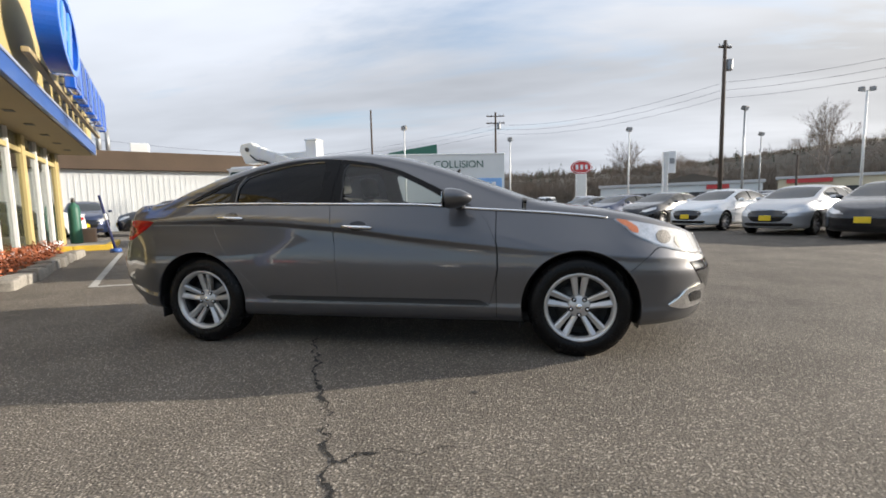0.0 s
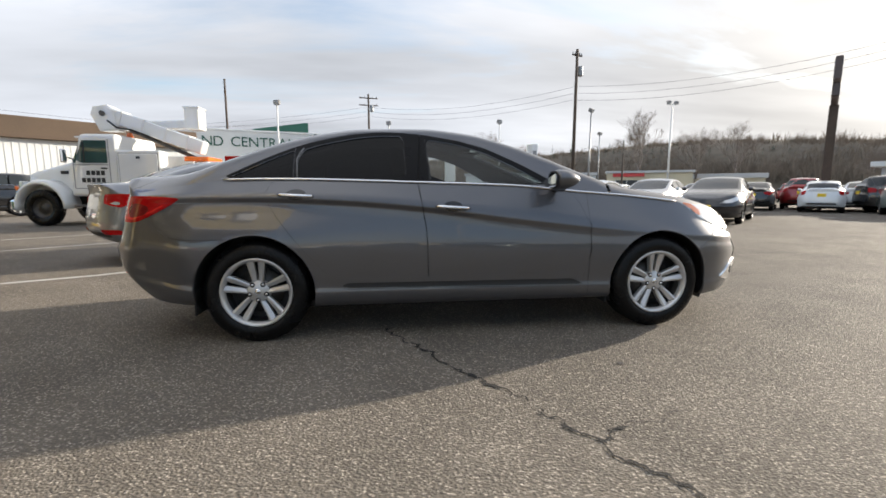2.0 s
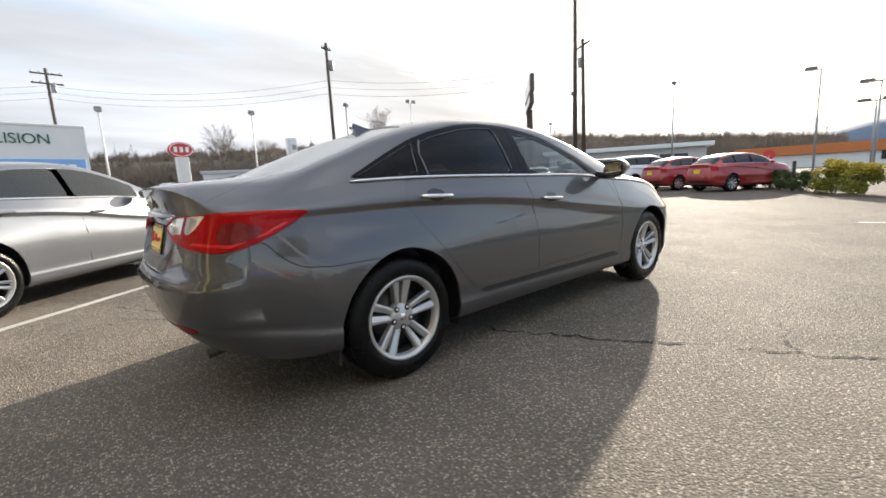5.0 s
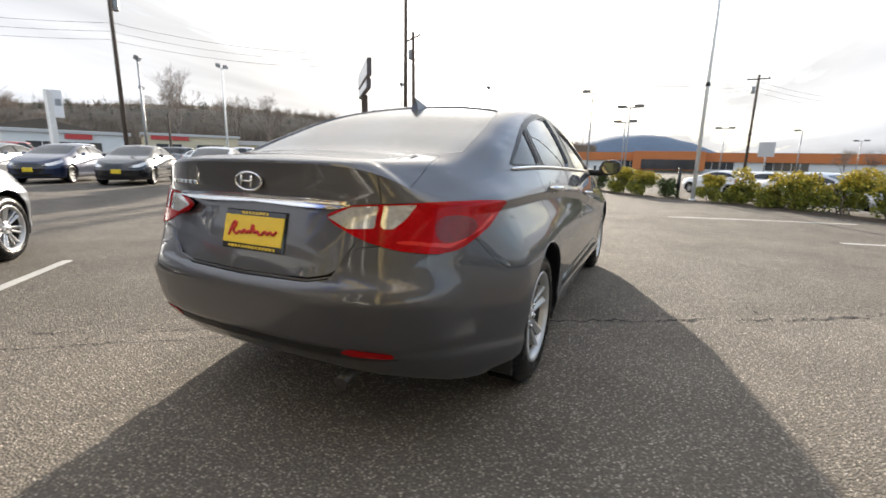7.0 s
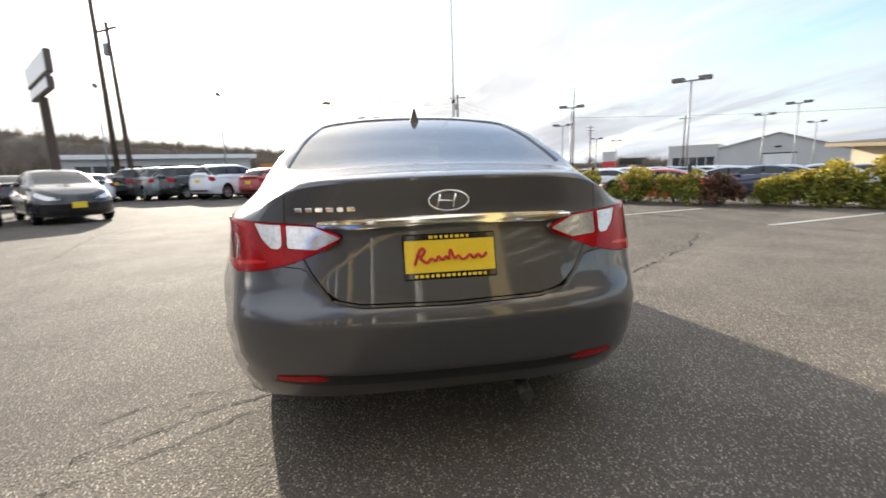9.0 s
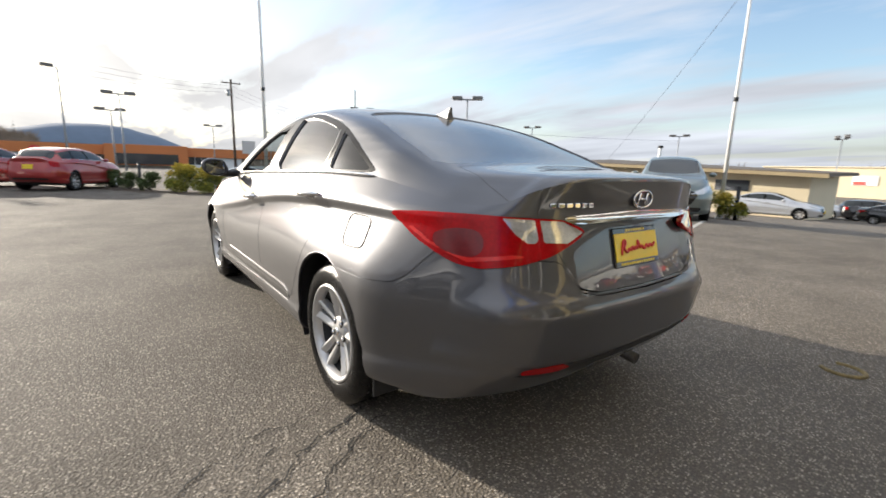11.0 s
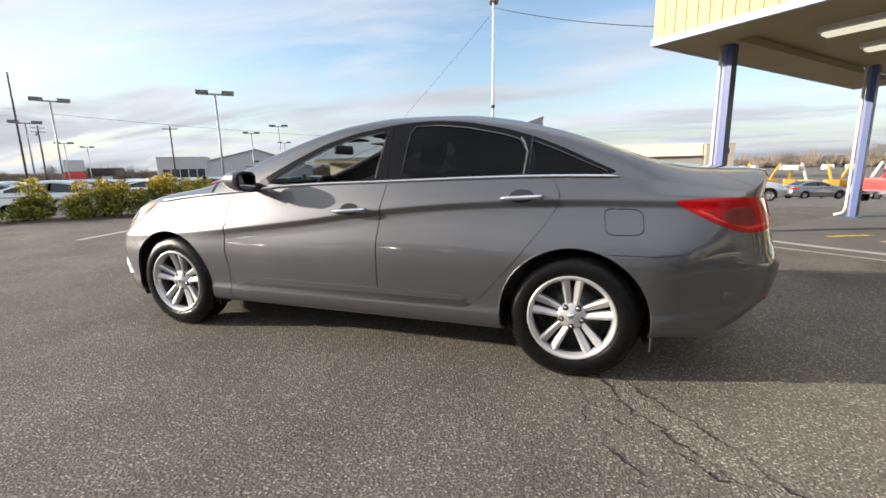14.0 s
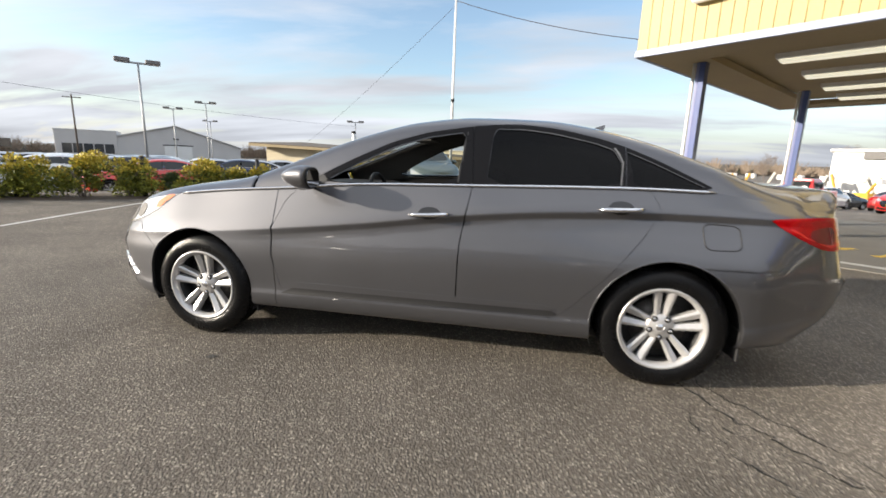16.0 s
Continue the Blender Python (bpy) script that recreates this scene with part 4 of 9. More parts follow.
    part("body_shell", body.shell("body_shell", 0.012), M_PAINT_GREY, car)

    def pair(name, sheet, material, thick=0.012, label="", by=0.0, parents=None):
        out = []
        for s in (1, -1):
            one = sheet if s > 0 else sheet.mirrored()
            one = one.raised(by) if by else one
            out.append(part(name, one.shell(name, thick), material, parents[0 if s > 0 else 1] if parents else car, label))
        return out

    def joined(name, sheet, material, thick=0.012, label="", by=0.0):
        s = sheet.both(sheet.mirrored())
        s = s.raised(by) if by else s
        return part(name, s.shell(name, thick), material, car, label)

    fender = without(without(front_part, front_bumper, SIDE, GAP), headlamp, SIDE, GAP)
    fender = fender.cut(fender.P[:, 0] - 0.861)
    fender = without(fender, front_door, SIDE, 2 * GAP)
    pair("front_wing", fender, M_PAINT_GREY)
    fb = without(half(front_part, front_bumper, SIDE), headlamp, SIDE, GAP)
    joined("front_bumper", fb, M_PAINT_GREY)
    rb = half(rear_part, rear_bumper, ROUND)
    # the bumper stands proud along a crease below the boot lid
    zz, way = rb.P[:, 2], np.clip((-rb.P[:, 0] - 1.78) / 0.30, 0, 1)
    over, under = np.clip((0.685 - zz) / 0.055, 0, 1), np.clip((zz - 0.47) / 0.16, 0, 1)
    way = way * np.clip(-rb.P[:, 3], 0, 1) ** 1.5
    rb.P[:, :3] += (0.034 * way * over * under)[:, None] * rb.P[:, 3:6]
    slope = np.where((zz > 0.63) & (zz < 0.685), -0.034 / 0.055, np.where((zz > 0.47) & (zz < 0.63), 0.034 / 0.16, 0.0)) * way
    rb.P[:, 5] -= slope
    rb.P[:, 3:6] /= np.linalg.norm(rb.P[:, 3:6], axis=1, keepdims=True)
    # a soft shelf runs back from the wheel arch
    zz = rb.P[:, 2]
    edge_w = np.clip((-rb.P[:, 0] - 1.70) / 0.08, 0, 1) * np.clip((2.24 + rb.P[:, 0]) / 0.22, 0, 1)
    line_z = 0.545 + 0.05 * (rb.P[:, 0] + 1.75)
    shelf = np.clip((line_z - zz) / 0.03, 0, 1) * np.clip((zz - 0.28) / 0.2, 0, 1) * edge_w
    rb.P[:, :3] += (0.016 * shelf)[:, None] * rb.P[:, 3:6]
    rb.P[:, 5] += np.where((zz < line_z) & (zz > line_z - 0.03), 0.5, 0.0) * edge_w
    rb.P[:, 3:6] /= np.linalg.norm(rb.P[:, 3:6], axis=1, keepdims=True)
    joined("rear_bumper", rb, M_PAINT_GREY)
    joined("bonnet", half(top, hood, PLAN), M_PAINT_GREY)
    cowl = without(without(top, hood, PLAN, -0.001), windscreen, PLAN, -0.001)
    cowl = half(cowl, [(1.31, -0.1), (1.30, 0.3), (1.21, 0.545), (1.05, 0.71), (1.0, 0.70), (1.0, 0.64), (1.15, -0.1)], PLAN, 0)
    joined("cowl", cowl.raised(-0.006), M_BLACK)
    tw = half(rear_part, trunk_wall, ROUND, 0.006)
    dent = np.clip((0.42 - np.abs(tw.P[:, 1])) / 0.06, 0, 1) * np.clip((tw.P[:, 2] - 0.70) / 0.05, 0, 1) * np.clip((0.94 - tw.P[:, 2]) / 0.03, 0, 1)
    tw.P[:, 0] += 0.03 * dent
    joined("boot_lid", half(top, trunk_top, PLAN).both(tw), M_PAINT_GREY)

    # doors with their glass, handles and mirrors
    side = wall.both(top)
    fd = without(half(side, front_door, SIDE), front_glass, SIDE, 0)
    rd = without(without(half(side, rear_door, SIDE), rear_glass, SIDE, 0), quarter_glass, SIDE, 0)
    rd = rd.cut(-inside(rd.P[:, 0], rd.P[:, 2], front_door))
    front_doors = pair("front_door", fd, M_PAINT_GREY)
    rear_doors = pair("rear_door", rd, M_PAINT_GREY)
    fg = half(top, front_glass, SIDE, -0.012).raised(-0.010)
    right_pane = fg.mirrored()
    part("door_glass", right_pane.mesh("door_glass"), M_CLEAR, front_doors[1], "clear door glass").visible_shadow = False
    rg = half(top, rear_glass, SIDE, -0.012).raised(-0.010)
    for s, d in zip((rg, rg.mirrored()), rear_doors):
        part("door_glass", s.mesh("door_glass"), M_TINT, d, "dark tinted door glass")
    qg = half(top, quarter_glass, SIDE, -0.012).raised(-0.008)
    pair("quarter_glass", qg, M_TINT, 0.003)
    # black frame round the side glass, in one line from mirror to quarter light
    band = rounded([(0.640, 1.040), (0.40, 1.172), (0.165, 1.281), (-0.05, 1.344), (-0.29, 1.380), (-0.45, 1.395), (-0.61, 1.396), (-0.79, 1.376), (-1.01, 1.329), (-1.16, 1.283), (-1.32, 1.216), (-1.47, 1.144), (-1.605, 1.078), (-1.2, 1.070), (-0.4, 1.052), (0.3, 1.034)], 1, 0.12)
    frame_sheet = half(top, band, SIDE, 0.0)
    for poly in (front_glass, rear_glass, quarter_glass):
        frame_sheet = without(frame_sheet, poly, SIDE, 0.0)
    in_front = frame_sheet.P[:, 0] + 0.325 + 0.09 * (1.22 - frame_sheet.P[:, 2])
    pair("window_frame", frame_sheet.cut(in_front - 0.002), M_FRAME, 0.004, "satin black window frame", 0.0025, front_doors)
    behind = frame_sheet.cut(-in_front - 0.002)
    pair("window_frame", behind.cut(behind.P[:, 0] + 1.150), M_FRAME, 0.004, "satin black window frame", 0.0025, rear_doors)
    pair("quarter_frame", behind.cut(-1.154 - behind.P[:, 0]), M_FRAME, 0.004, "satin black frame of the quarter light", 0.0025)
    pair("mirror_sail", half(top, [(0.70, 1.010), (0.575, 1.080), (0.535, 1.05), (0.565, 1.012)], SIDE, 0.0), M_BLACK, 0.004, "", 0.003)
    screen = half(top, windscreen, PLAN, -0.01).raised(-0.008)
    joined("windscreen", screen, M_CLEAR, 0.004).visible_shadow = False
    back = half(top, backlight, PLAN, -0.01).raised(-0.008)
    joined("rear_window", back, M_BACKGLASS, 0.004)
    # seals and bright strips along the window line
    edge = spec["levels"][-1]
    for s in (1, -1):
        pts = [(x, s * (float(edge[1](x)) + 0.004), float(edge[0](x)) + 0.004) for x in np.linspace(-1.60, 1.58, 60)]
        bm = bmesh.new()
        pipe(bm, pts, [0.003] + [0.0085] * 58 + [0.004], 8)
        part("chrome_strip", bm, M_CHROME, car, "bright chrome window-line strip")
    bar_line = [(-1.122, 1.080), (-1.129, 1.080), (-1.139, 1.200), (-1.119, 1.246), (-1.096, 1.280), (-1.090, 1.275), (-1.113, 1.240), (-1.132, 1.198)]
    bar_zone = top.cut(np.minimum.reduce([top.P[:, 0] + 1.165, -1.07 - top.P[:, 0], top.P[:, 1] - 0.42])).finer(2)
    pair("divider_bar", half(bar_zone, bar_line, SIDE, 0.0), M_SATIN, 0.003, "thin grey divider beside the rear glass", 0.0045, rear_doors)
    seal_line = [(-0.248, 1.062), (-0.260, 1.062), (-0.284, 1.350), (-0.273, 1.352)]
    pair("window_seal", half(top, seal_line, SIDE, 0.0), M_BLACK, 0.003, "", 0.0045, front_doors)

    def skin(x, z, out=0.0):
        a, b, c = (wall.P[wall.T[:, i]] for i in range(3))
        d = (b[:, 0] - a[:, 0]) * (c[:, 2] - a[:, 2]) - (c[:, 0] - a[:, 0]) * (b[:, 2] - a[:, 2])
        d = np.where(np.abs(d) < 1e-12, 1e-12, d)
        u = ((x - a[:, 0]) * (c[:, 2] - a[:, 2]) - (c[:, 0] - a[:, 0]) * (z - a[:, 2])) / d
        v = ((b[:, 0] - a[:, 0]) * (z - a[:, 2]) - (x - a[:, 0]) * (b[:, 2] - a[:, 2])) / d
        y = a[:, 1] + u * (b[:, 1] - a[:, 1]) + v * (c[:, 1] - a[:, 1])
        hit = (u > -0.01) & (v > -0.01) & (u + v < 1.01) & (y > 0.2) & (np.abs(d) > 1e-9)
        if hit.any():
            return float(y[hit].max()) + out
        k = np.argmin((wall.P[:, 0] - x) ** 2 + (wall.P[:, 2] - z) ** 2 + (wall.P[:, 1] < 0.3))
        return float(wall.P[k, 1]) + out

    for x0, x1, z0, z1, ds in ((-0.225, 0.005, 0.892, 0.878, front_doors), (-1.240, -1.015, 0.968, 0.958, rear_doors)):
        for s, d in zip((1, -1), ds):
            pts = []
            for t in np.linspace(0, 1, 12):
                x, z = x0 + (x1 - x0) * t, z0 + (z1 - z0) * t
                pts.append((x, s * skin(x, z, 0.004 + 0.034 * math.sin(math.pi * t) ** 0.6), z))
            bm = bmesh.new()
            pipe(bm, pts, [0.008] + [0.0125] * 10 + [0.008], 8)
            part("door_handle", bm, M_CHROME, d, "chrome bar handle")
            mid_x, mid_z = (x0 + x1) / 2, (z0 + z1) / 2 + 0.006
            spot = wall.cut(0.12 - np.hypot(wall.P[:, 0] - mid_x, wall.P[:, 2] - mid_z)).finer(2)
            # flat black ellipse paints the shade of the finger recess
            cup = half(spot, [(mid_x + 0.064 * math.cos(a), mid_z + 0.034 * math.sin(a)) for a in np.linspace(0, math.tau, 28)[:-1]], SIDE, 0.0).raised(0.0015)
            part("handle_cup_shade", (cup if s > 0 else cup.mirrored()).mesh("handle_cup_shade"), M_GLOSSBLACK, d)
    for s, d in zip((1, -1), front_doors):
        bm = bmesh.new()
        bmesh.ops.create_uvsphere(bm, u_segments=28, v_segments=18, radius=1.0)
        for v in bm.verts:
            x, y, z = v.co
            full = (1 - abs(x) ** 8) ** 0.125 if x < 0 else math.sqrt(max(0.0, 1 - x * x))
            ring_r = math.hypot(y, z)
            if ring_r > 1e-6:
                y, z = y * full / ring_r, z * full / ring_r
            nose = 1.0 if x > 0 else 0.42
            v.co = (0.615 + 0.125 * x * nose - 0.02, s * (0.985 + 0.085 * y * (1 - 0.15 * x)), 1.064 + 0.066 * z * (1 - 0.25 * max(x, 0)) + 0.012 * y)
        for f in bm.faces:
            f.smooth = True
        part("mirror_housing", bm, M_PAINT_GREY, d)
        bm = slab([(0.068 * math.copysign(abs(math.cos(a)) ** 0.6, math.cos(a)), 0.050 * math.copysign(abs(math.sin(a)) ** 0.6, math.sin(a))) for a in np.linspace(0, math.tau, 25)[:-1]], 0.006, pose(0.536, s * 0.985, 1.064, 90, 0, -90))
        part("mirror_glass", bm, M_MIRROR, d, "mirror glass")
        bm = slab([(0.076 * math.copysign(abs(math.cos(a)) ** 0.6, math.cos(a)), 0.058 * math.copysign(abs(math.sin(a)) ** 0.6, math.sin(a))) for a in np.linspace(0, math.tau, 25)[:-1]], 0.004, pose(0.5405, s * 0.985, 1.064, 90, 0, -90))
        part("mirror_bezel", bm, M_BLACK, d, "black mirror bezel")
        bm = bmesh.new()
        pipe(bm, [(0.62, s * 0.80, 1.02), (0.625, s * 0.86, 1.015), (0.62, s * 0.95, 1.02)], [0.03, 0.026, 0.03], 10)
        part("mirror_mount", bm, M_BLACK, d)

    # lower door rib, and a black band for the joint and shade under it
    low_band = wall.cut(np.minimum.reduce([0.46 - wall.P[:, 2], wall.P[:, 2] - 0.30, 0.9 - np.abs(wall.P[:, 0])])).finer(1)
    rib = half(low_band, [(0.80, 0.392), (0.70, 0.424), (-0.78, 0.420), (-0.86, 0.398), (-0.80, 0.391), (0.72, 0.384)], SIDE, 0.0)
    pair("door_rib", rib.raised(0.007), M_PAINT_GREY, 0.008, "raised lower door rib")
    joint = half(low_band, [(0.82, 0.344), (0.74, 0.382), (-0.80, 0.389), (-0.87, 0.378), (-0.80, 0.356), (0.72, 0.342)], SIDE, 0.0)
    pair("sill_joint_shade", joint.raised(0.006), M_BLACK, 0.004)
    # a pressed line running back from the rear wheel arch
    for s in (1, -1):
        pts = [(x, s * (skin(x, 0.520 + 0.10 * (x + 1.80)) - 0.001), 0.520 + 0.10 * (x + 1.80)) for x in np.linspace(-1.79, -2.12, 14)]
        bm = bmesh.new()
        pipe(bm, pts, [0.004] + [0.010] * 8 + [0.009, 0.008, 0.007, 0.005, 0.002], 10)
        part("pressed_line", bm, M_PAINT_GREY, car)
    # lamps
    glow_in = [(yx(0.362), 0.900), (yx(0.45), 0.938), (yx(0.543), 0.944), (yx(0.536), 0.872), (yx(0.44), 0.866)]
    glow_out = [(yx(0.559), 0.945), (yx(0.655), 0.950), (yx(0.625), 0.900), (yx(0.590), 0.872), (yx(0.552), 0.868)]
    rim = half(wall, lamp, ROUND, 0.002).finer(2)
    lens = rim.raised(0.006)
    for p in (glow_in, glow_out):
        lens = without(lens, p, ROUND, 0.0)
    tails = pair("tail_lamp", lens, M_RED_LENS, 0.02, "red wrap-round tail lamp")
    for p in (glow_in, glow_out):
        pair("lamp_reflector", half(rim, p, ROUND, 0.0).raised(0.003), M_CLEAR_LENS, 0.004, "clear lens over a bright reflector", 0.0, tails)
    cell = half(rim, rounded([(ax(-2.24), 0.815), (ax(-2.10), 0.835), (ax(-2.06), 0.885), (ax(-2.16), 0.915), (ax(-2.25), 0.905)], 2, 0.25), ROUND, 0.0).raised(0.0072)
    pair("lamp_cell", cell, M_DARKRED, 0.003, "dark red inner lamp cell", 0.0, tails)
    band_in = half(rim, [(yx(0.60), 0.826), (ax(-2.20), 0.806), (ax(-2.05), 0.856), (ax(-1.96), 0.898), (ax(-1.98), 0.902), (ax(-2.06), 0.868), (ax(-2.20), 0.820), (yx(0.60), 0.838)], ROUND, 0.0).raised(0.0070)
    pair("lamp_light_guide", band_in, M_BRIGHTRED, 0.003, "bright red light guide along the lamp", 0.0, tails)
    seam = half(wall, [(yx(0.533), 0.79), (yx(0.540), 0.79), (yx(0.554), 0.955), (yx(0.547), 0.955)], ROUND, 0.0).raised(0.0075)
    pair("lamp_joint", seam, M_DARKRED, 0.003, "", 0.0, tails)
    hl = half(wall, headlamp, SIDE, 0.002)
    heads = pair("head_lamp", hl.raised(0.004), M_CLEAR_LENS, 0.02, "clear headlamp lens with bright reflectors")
    amber = half(hl.finer(1), [(1.625, 0.905), (1.735, 0.818), (1.775, 0.812), (1.775, 0.842), (1.72, 0.885), (1.68, 0.905)], SIDE, 0.0).raised(0.007)
    for cx_, cz_, r_ in ((1.93, 0.785, 0.042), (2.06, 0.752, 0.046)):
        eye = half(hl.finer(1), [(cx_ + r_ * 1.3 * math.cos(a), cz_ + r_ * math.sin(a)) for a in np.linspace(0, math.tau, 21)[:-1]], SIDE, 0.0).raised(0.007)
        pair("lamp_projector", eye, M_STEEL, 0.003, "dark round lamp projector", 0.0, heads)
    pair("side_marker", amber, M_MARKER, 0.003, "amber side marker", 0.0, heads)
    fog = [(1.93, 0.345), (2.02, 0.395), (2.07, 0.445), (2.20, 0.475), (2.24, 0.44), (2.25, 0.335), (2.05, 0.318)]
    pair("fog_bezel", half(wall, fog, SIDE, 0.0).raised(0.012), M_CHROME, 0.02, "chrome fog lamp surround")
    pair("fog_lamp", half(wall, [(2.05, 0.355), (2.10, 0.42), (2.19, 0.435), (2.20, 0.36)], SIDE, 0.0).raised(0.016), M_GLOSSBLACK, 0.004)
    grille = half(wall, [(2.10, 0.62), (2.6, 0.62), (2.6, 0.40), (2.26, 0.40)], SIDE, 0.0).raised(0.004)
    joined("grille", grille, M_GLOSSBLACK, 0.004)
    # rear trim
    bar = [(-0.1, 0.934), (0.0, 0.934), (yx(0.33), 0.925), (yx(0.46), 0.936), (yx(0.452), 0.952), (0.0, 0.962), (-0.1, 0.962)]
    joined("boot_handle_bar", half(wall, bar, ROUND, 0.0).raised(0.012), M_CHROME, 0.02, "chrome bar across the boot lid")
    refl = rounded([(yx(0.405), 0.432), (yx(0.60), 0.436), (yx(0.615), 0.452), (yx(0.44), 0.464)], 1, 0.15)
    pair("rear_reflector", half(wall, refl, ROUND, 0.0).raised(0.005), M_RED_LENS, 0.01, "red bumper reflector")
    val = [(-0.1, 0.400), (0.0, 0.400), (yx(0.5), 0.412), (yx(0.62), 0.428), (yx(0.42), 0.458), (yx(0.3), 0.452), (0.0, 0.450), (-0.1, 0.450)]
    vsheet = without(half(wall, val, ROUND, 0.0), refl, ROUND, 0.002)
    joined("bumper_insert", vsheet.raised(0.002), M_BLACK, 0.004, "black bumper insert")
    nub = slab([(0.066 * math.cos(a), 0.034 * math.sin(a)) for a in np.linspace(0, math.tau, 37)[:-1]], 0.004, pose(-2.341, 0, 1.006, 90, 0, -90))
    part("badge_back", nub, M_PAINT_GREY, car)
    bm = bmesh.new()
    pipe(bm, [(-2.348, -0.064 * math.cos(a), 1.006 + 0.032 * math.sin(a)) for a in np.linspace(0, math.tau, 41)], 0.0045, 6)
    part("badge", bm, M_CHROME, car, "chrome oval badge with a slanted bar")
    for p0, p1, rr in (((-2.348, -0.012, 0.984), (-2.351, -0.022, 1.028), 0.005), ((-2.348, 0.038, 0.984), (-2.351, 0.028, 1.028), 0.005), ((-2.348, -0.020, 1.004), (-2.351, 0.034, 1.008), 0.0045)):
        part("badge_bar", new_rod(p0, p1, rr, rr, 6), M_CHROME, car)
    tail_pts = np.vstack([wall.P[wall.P[:, 0] < -1.9]])

    def tail_x(y, z):
        k = np.argsort((tail_pts[:, 1] - y) ** 2 + (tail_pts[:, 2] - z) ** 2)[:4]
        return float(tail_pts[k, 0].mean())

    for k, wdt in enumerate((0.024, 0.024, 0.026, 0.025, 0.022, 0.026)):
        y = 0.475 - k * 0.033
        turn = math.degrees(math.atan2(tail_x(y + 0.03, 0.99) - tail_x(y - 0.03, 0.99), 0.06))
        bm = new_box((-0.004, -wdt / 2, -0.0075), (0.003, wdt / 2, 0.0075), 0.002, pose(tail_x(y, 0.99) - 0.002, y, 0.990, 0, 0, -turn))
        part("model_badge", bm, M_CHROME, car, "chrome lettering as plain bars")
    # dealer plate
    plate = part("number_plate", new_box((-0.006, -0.155, -0.075), (0.006, 0.155, 0.075), 0.004, pose(-2.336, 0, 0.824, 0, 14, 0)), M_GLOSSBLACK, car, "yellow dealer plate in a black holder")
    for name, y0, y1, z0, z1, mt in (("plate_panel", -0.149, 0.149, -0.053, 0.053, M_PLATE),):
        part(name, new_box((-0.0035, y0, z0), (0.0035, y1, z1), 0.001, pose(-2.3418, 0, 0.826, 0, 14, 0)), mt, plate)
    stroke = [(0.118, -0.03), (0.100, 0.03), (0.082, 0.028), (0.090, 0.004), (0.104, 0.0), (0.078, -0.028), (0.062, -0.004), (0.048, -0.022), (0.040, 0.004), (0.026, -0.020), (0.014, 0.002), (0.004, -0.020), (0.000, 0.034), (-0.014, -0.018), (-0.026, 0.002), (-0.038, -0.018), (-0.052, -0.014), (-0.066, 0.004), (-0.078, -0.018), (-0.092, 0.004), (-0.104, -0.016), (-0.122, 0.004)]
    bm = bmesh.new()
    pipe(bm, [(-0.005, y, z * 0.9) for y, z in rounded_line(stroke)], 0.0050, 6)
    bmesh.ops.transform(bm, matrix=pose(-2.3422, 0, 0.826, 0, 14, 0), verts=bm.verts)
    part("plate_script", bm, M_PLATE_RED, plate, "red script as a plain wavy stroke")
    for z, n, wd in ((-0.0635, 14, 0.012), (0.0635, 8, 0.012)):
        for k in range(n):
            y = (k - (n - 1) / 2) * 0.0175
            wd = 0.0085 + 0.005 * ((k * 7) % 5) / 4
            part("plate_print", new_box((-0.0075, y - wd / 2, z - 0.0048), (-0.0055, y + wd / 2, z + 0.0048), 0, pose(-2.336, 0, 0.824, 0, 14, 0)), M_PLATE, plate)
    # fuel flap on the driver's side
    ring = bmesh.new()
    flap = rounded([(-1.531, 0.908), (-1.708, 0.903), (-1.716, 0.785), (-1.545, 0.782)], 3, 0.14)
    loop = []
    for (x0, z0), (x1, z1) in zip(flap, flap[1:] + flap[:1]):
        n = max(1, int(math.hypot(x1 - x0, z1 - z0) / 0.02))
        loop += [(x0 + (x1 - x0) * k / n, z0 + (z1 - z0) * k / n) for k in range(n)]
    pipe(ring, [(x, skin(x, z, 0.0005), z) for x, z in loop + loop[:1]], 0.003, 6)
    part("fuel_flap_gap", ring, M_BLACK, car, "dark gap round the fuel flap")
    # dark structure behind the gaps, wheel houses, floor
    inner = wall.cut(wall.P[:, 0] + 2.12).raised(-0.016)
    joined("inner_panel", inner, M_BLACK, 0.002)
    floor_bm = new_box((-1.75, -0.72, 0.19), (1.75, 0.72, 0.26), 0.02)
    part("floor_pan", floor_bm, M_BLACK, car)
    for cx in (1.3975, -1.3975):
        for s in (1, -1):
            bm = bmesh.new()
            rings = []
            for a in np.linspace(-0.35, math.pi + 0.35, 25):
                x, z = cx + 0.383 * math.cos(a), 0.336 + 0.383 * math.sin(a)
                yo = skin(x, max(z, 0.25), -0.004)
                rings.append([bm.verts.new((x, s * yo, z)), bm.verts.new((x, s * 0.56, z))])
            for r0, r1 in zip(rings, rings[1:]):
                bm.faces.new((r0[0], r0[1], r1[1], r1[0])).smooth = True
            cap = [r[1] for r in rings]
            bm.faces.new(cap)
            part("wheel_house", bm, M_BLACK, car)
            bm = bmesh.new()
            pipe(bm, [(cx + 0.380 * math.cos(a), s * skin(cx + 0.380 * math.cos(a), 0.336 + 0.380 * math.sin(a), -0.004), 0.336 + 0.380 * math.sin(a)) for a in np.linspace(-0.2, math.pi + 0.2, 40)], 0.0055, 6)
            part("arch_lip", bm, M_PAINT_GREY, car)
            wh = spoke_wheel(car, 0.336, 0.222, 0.215)
            wh.location = (cx, s * 0.765, 0.336)
            if s < 0:
                wh.rotation_euler = (0, 0, math.pi)
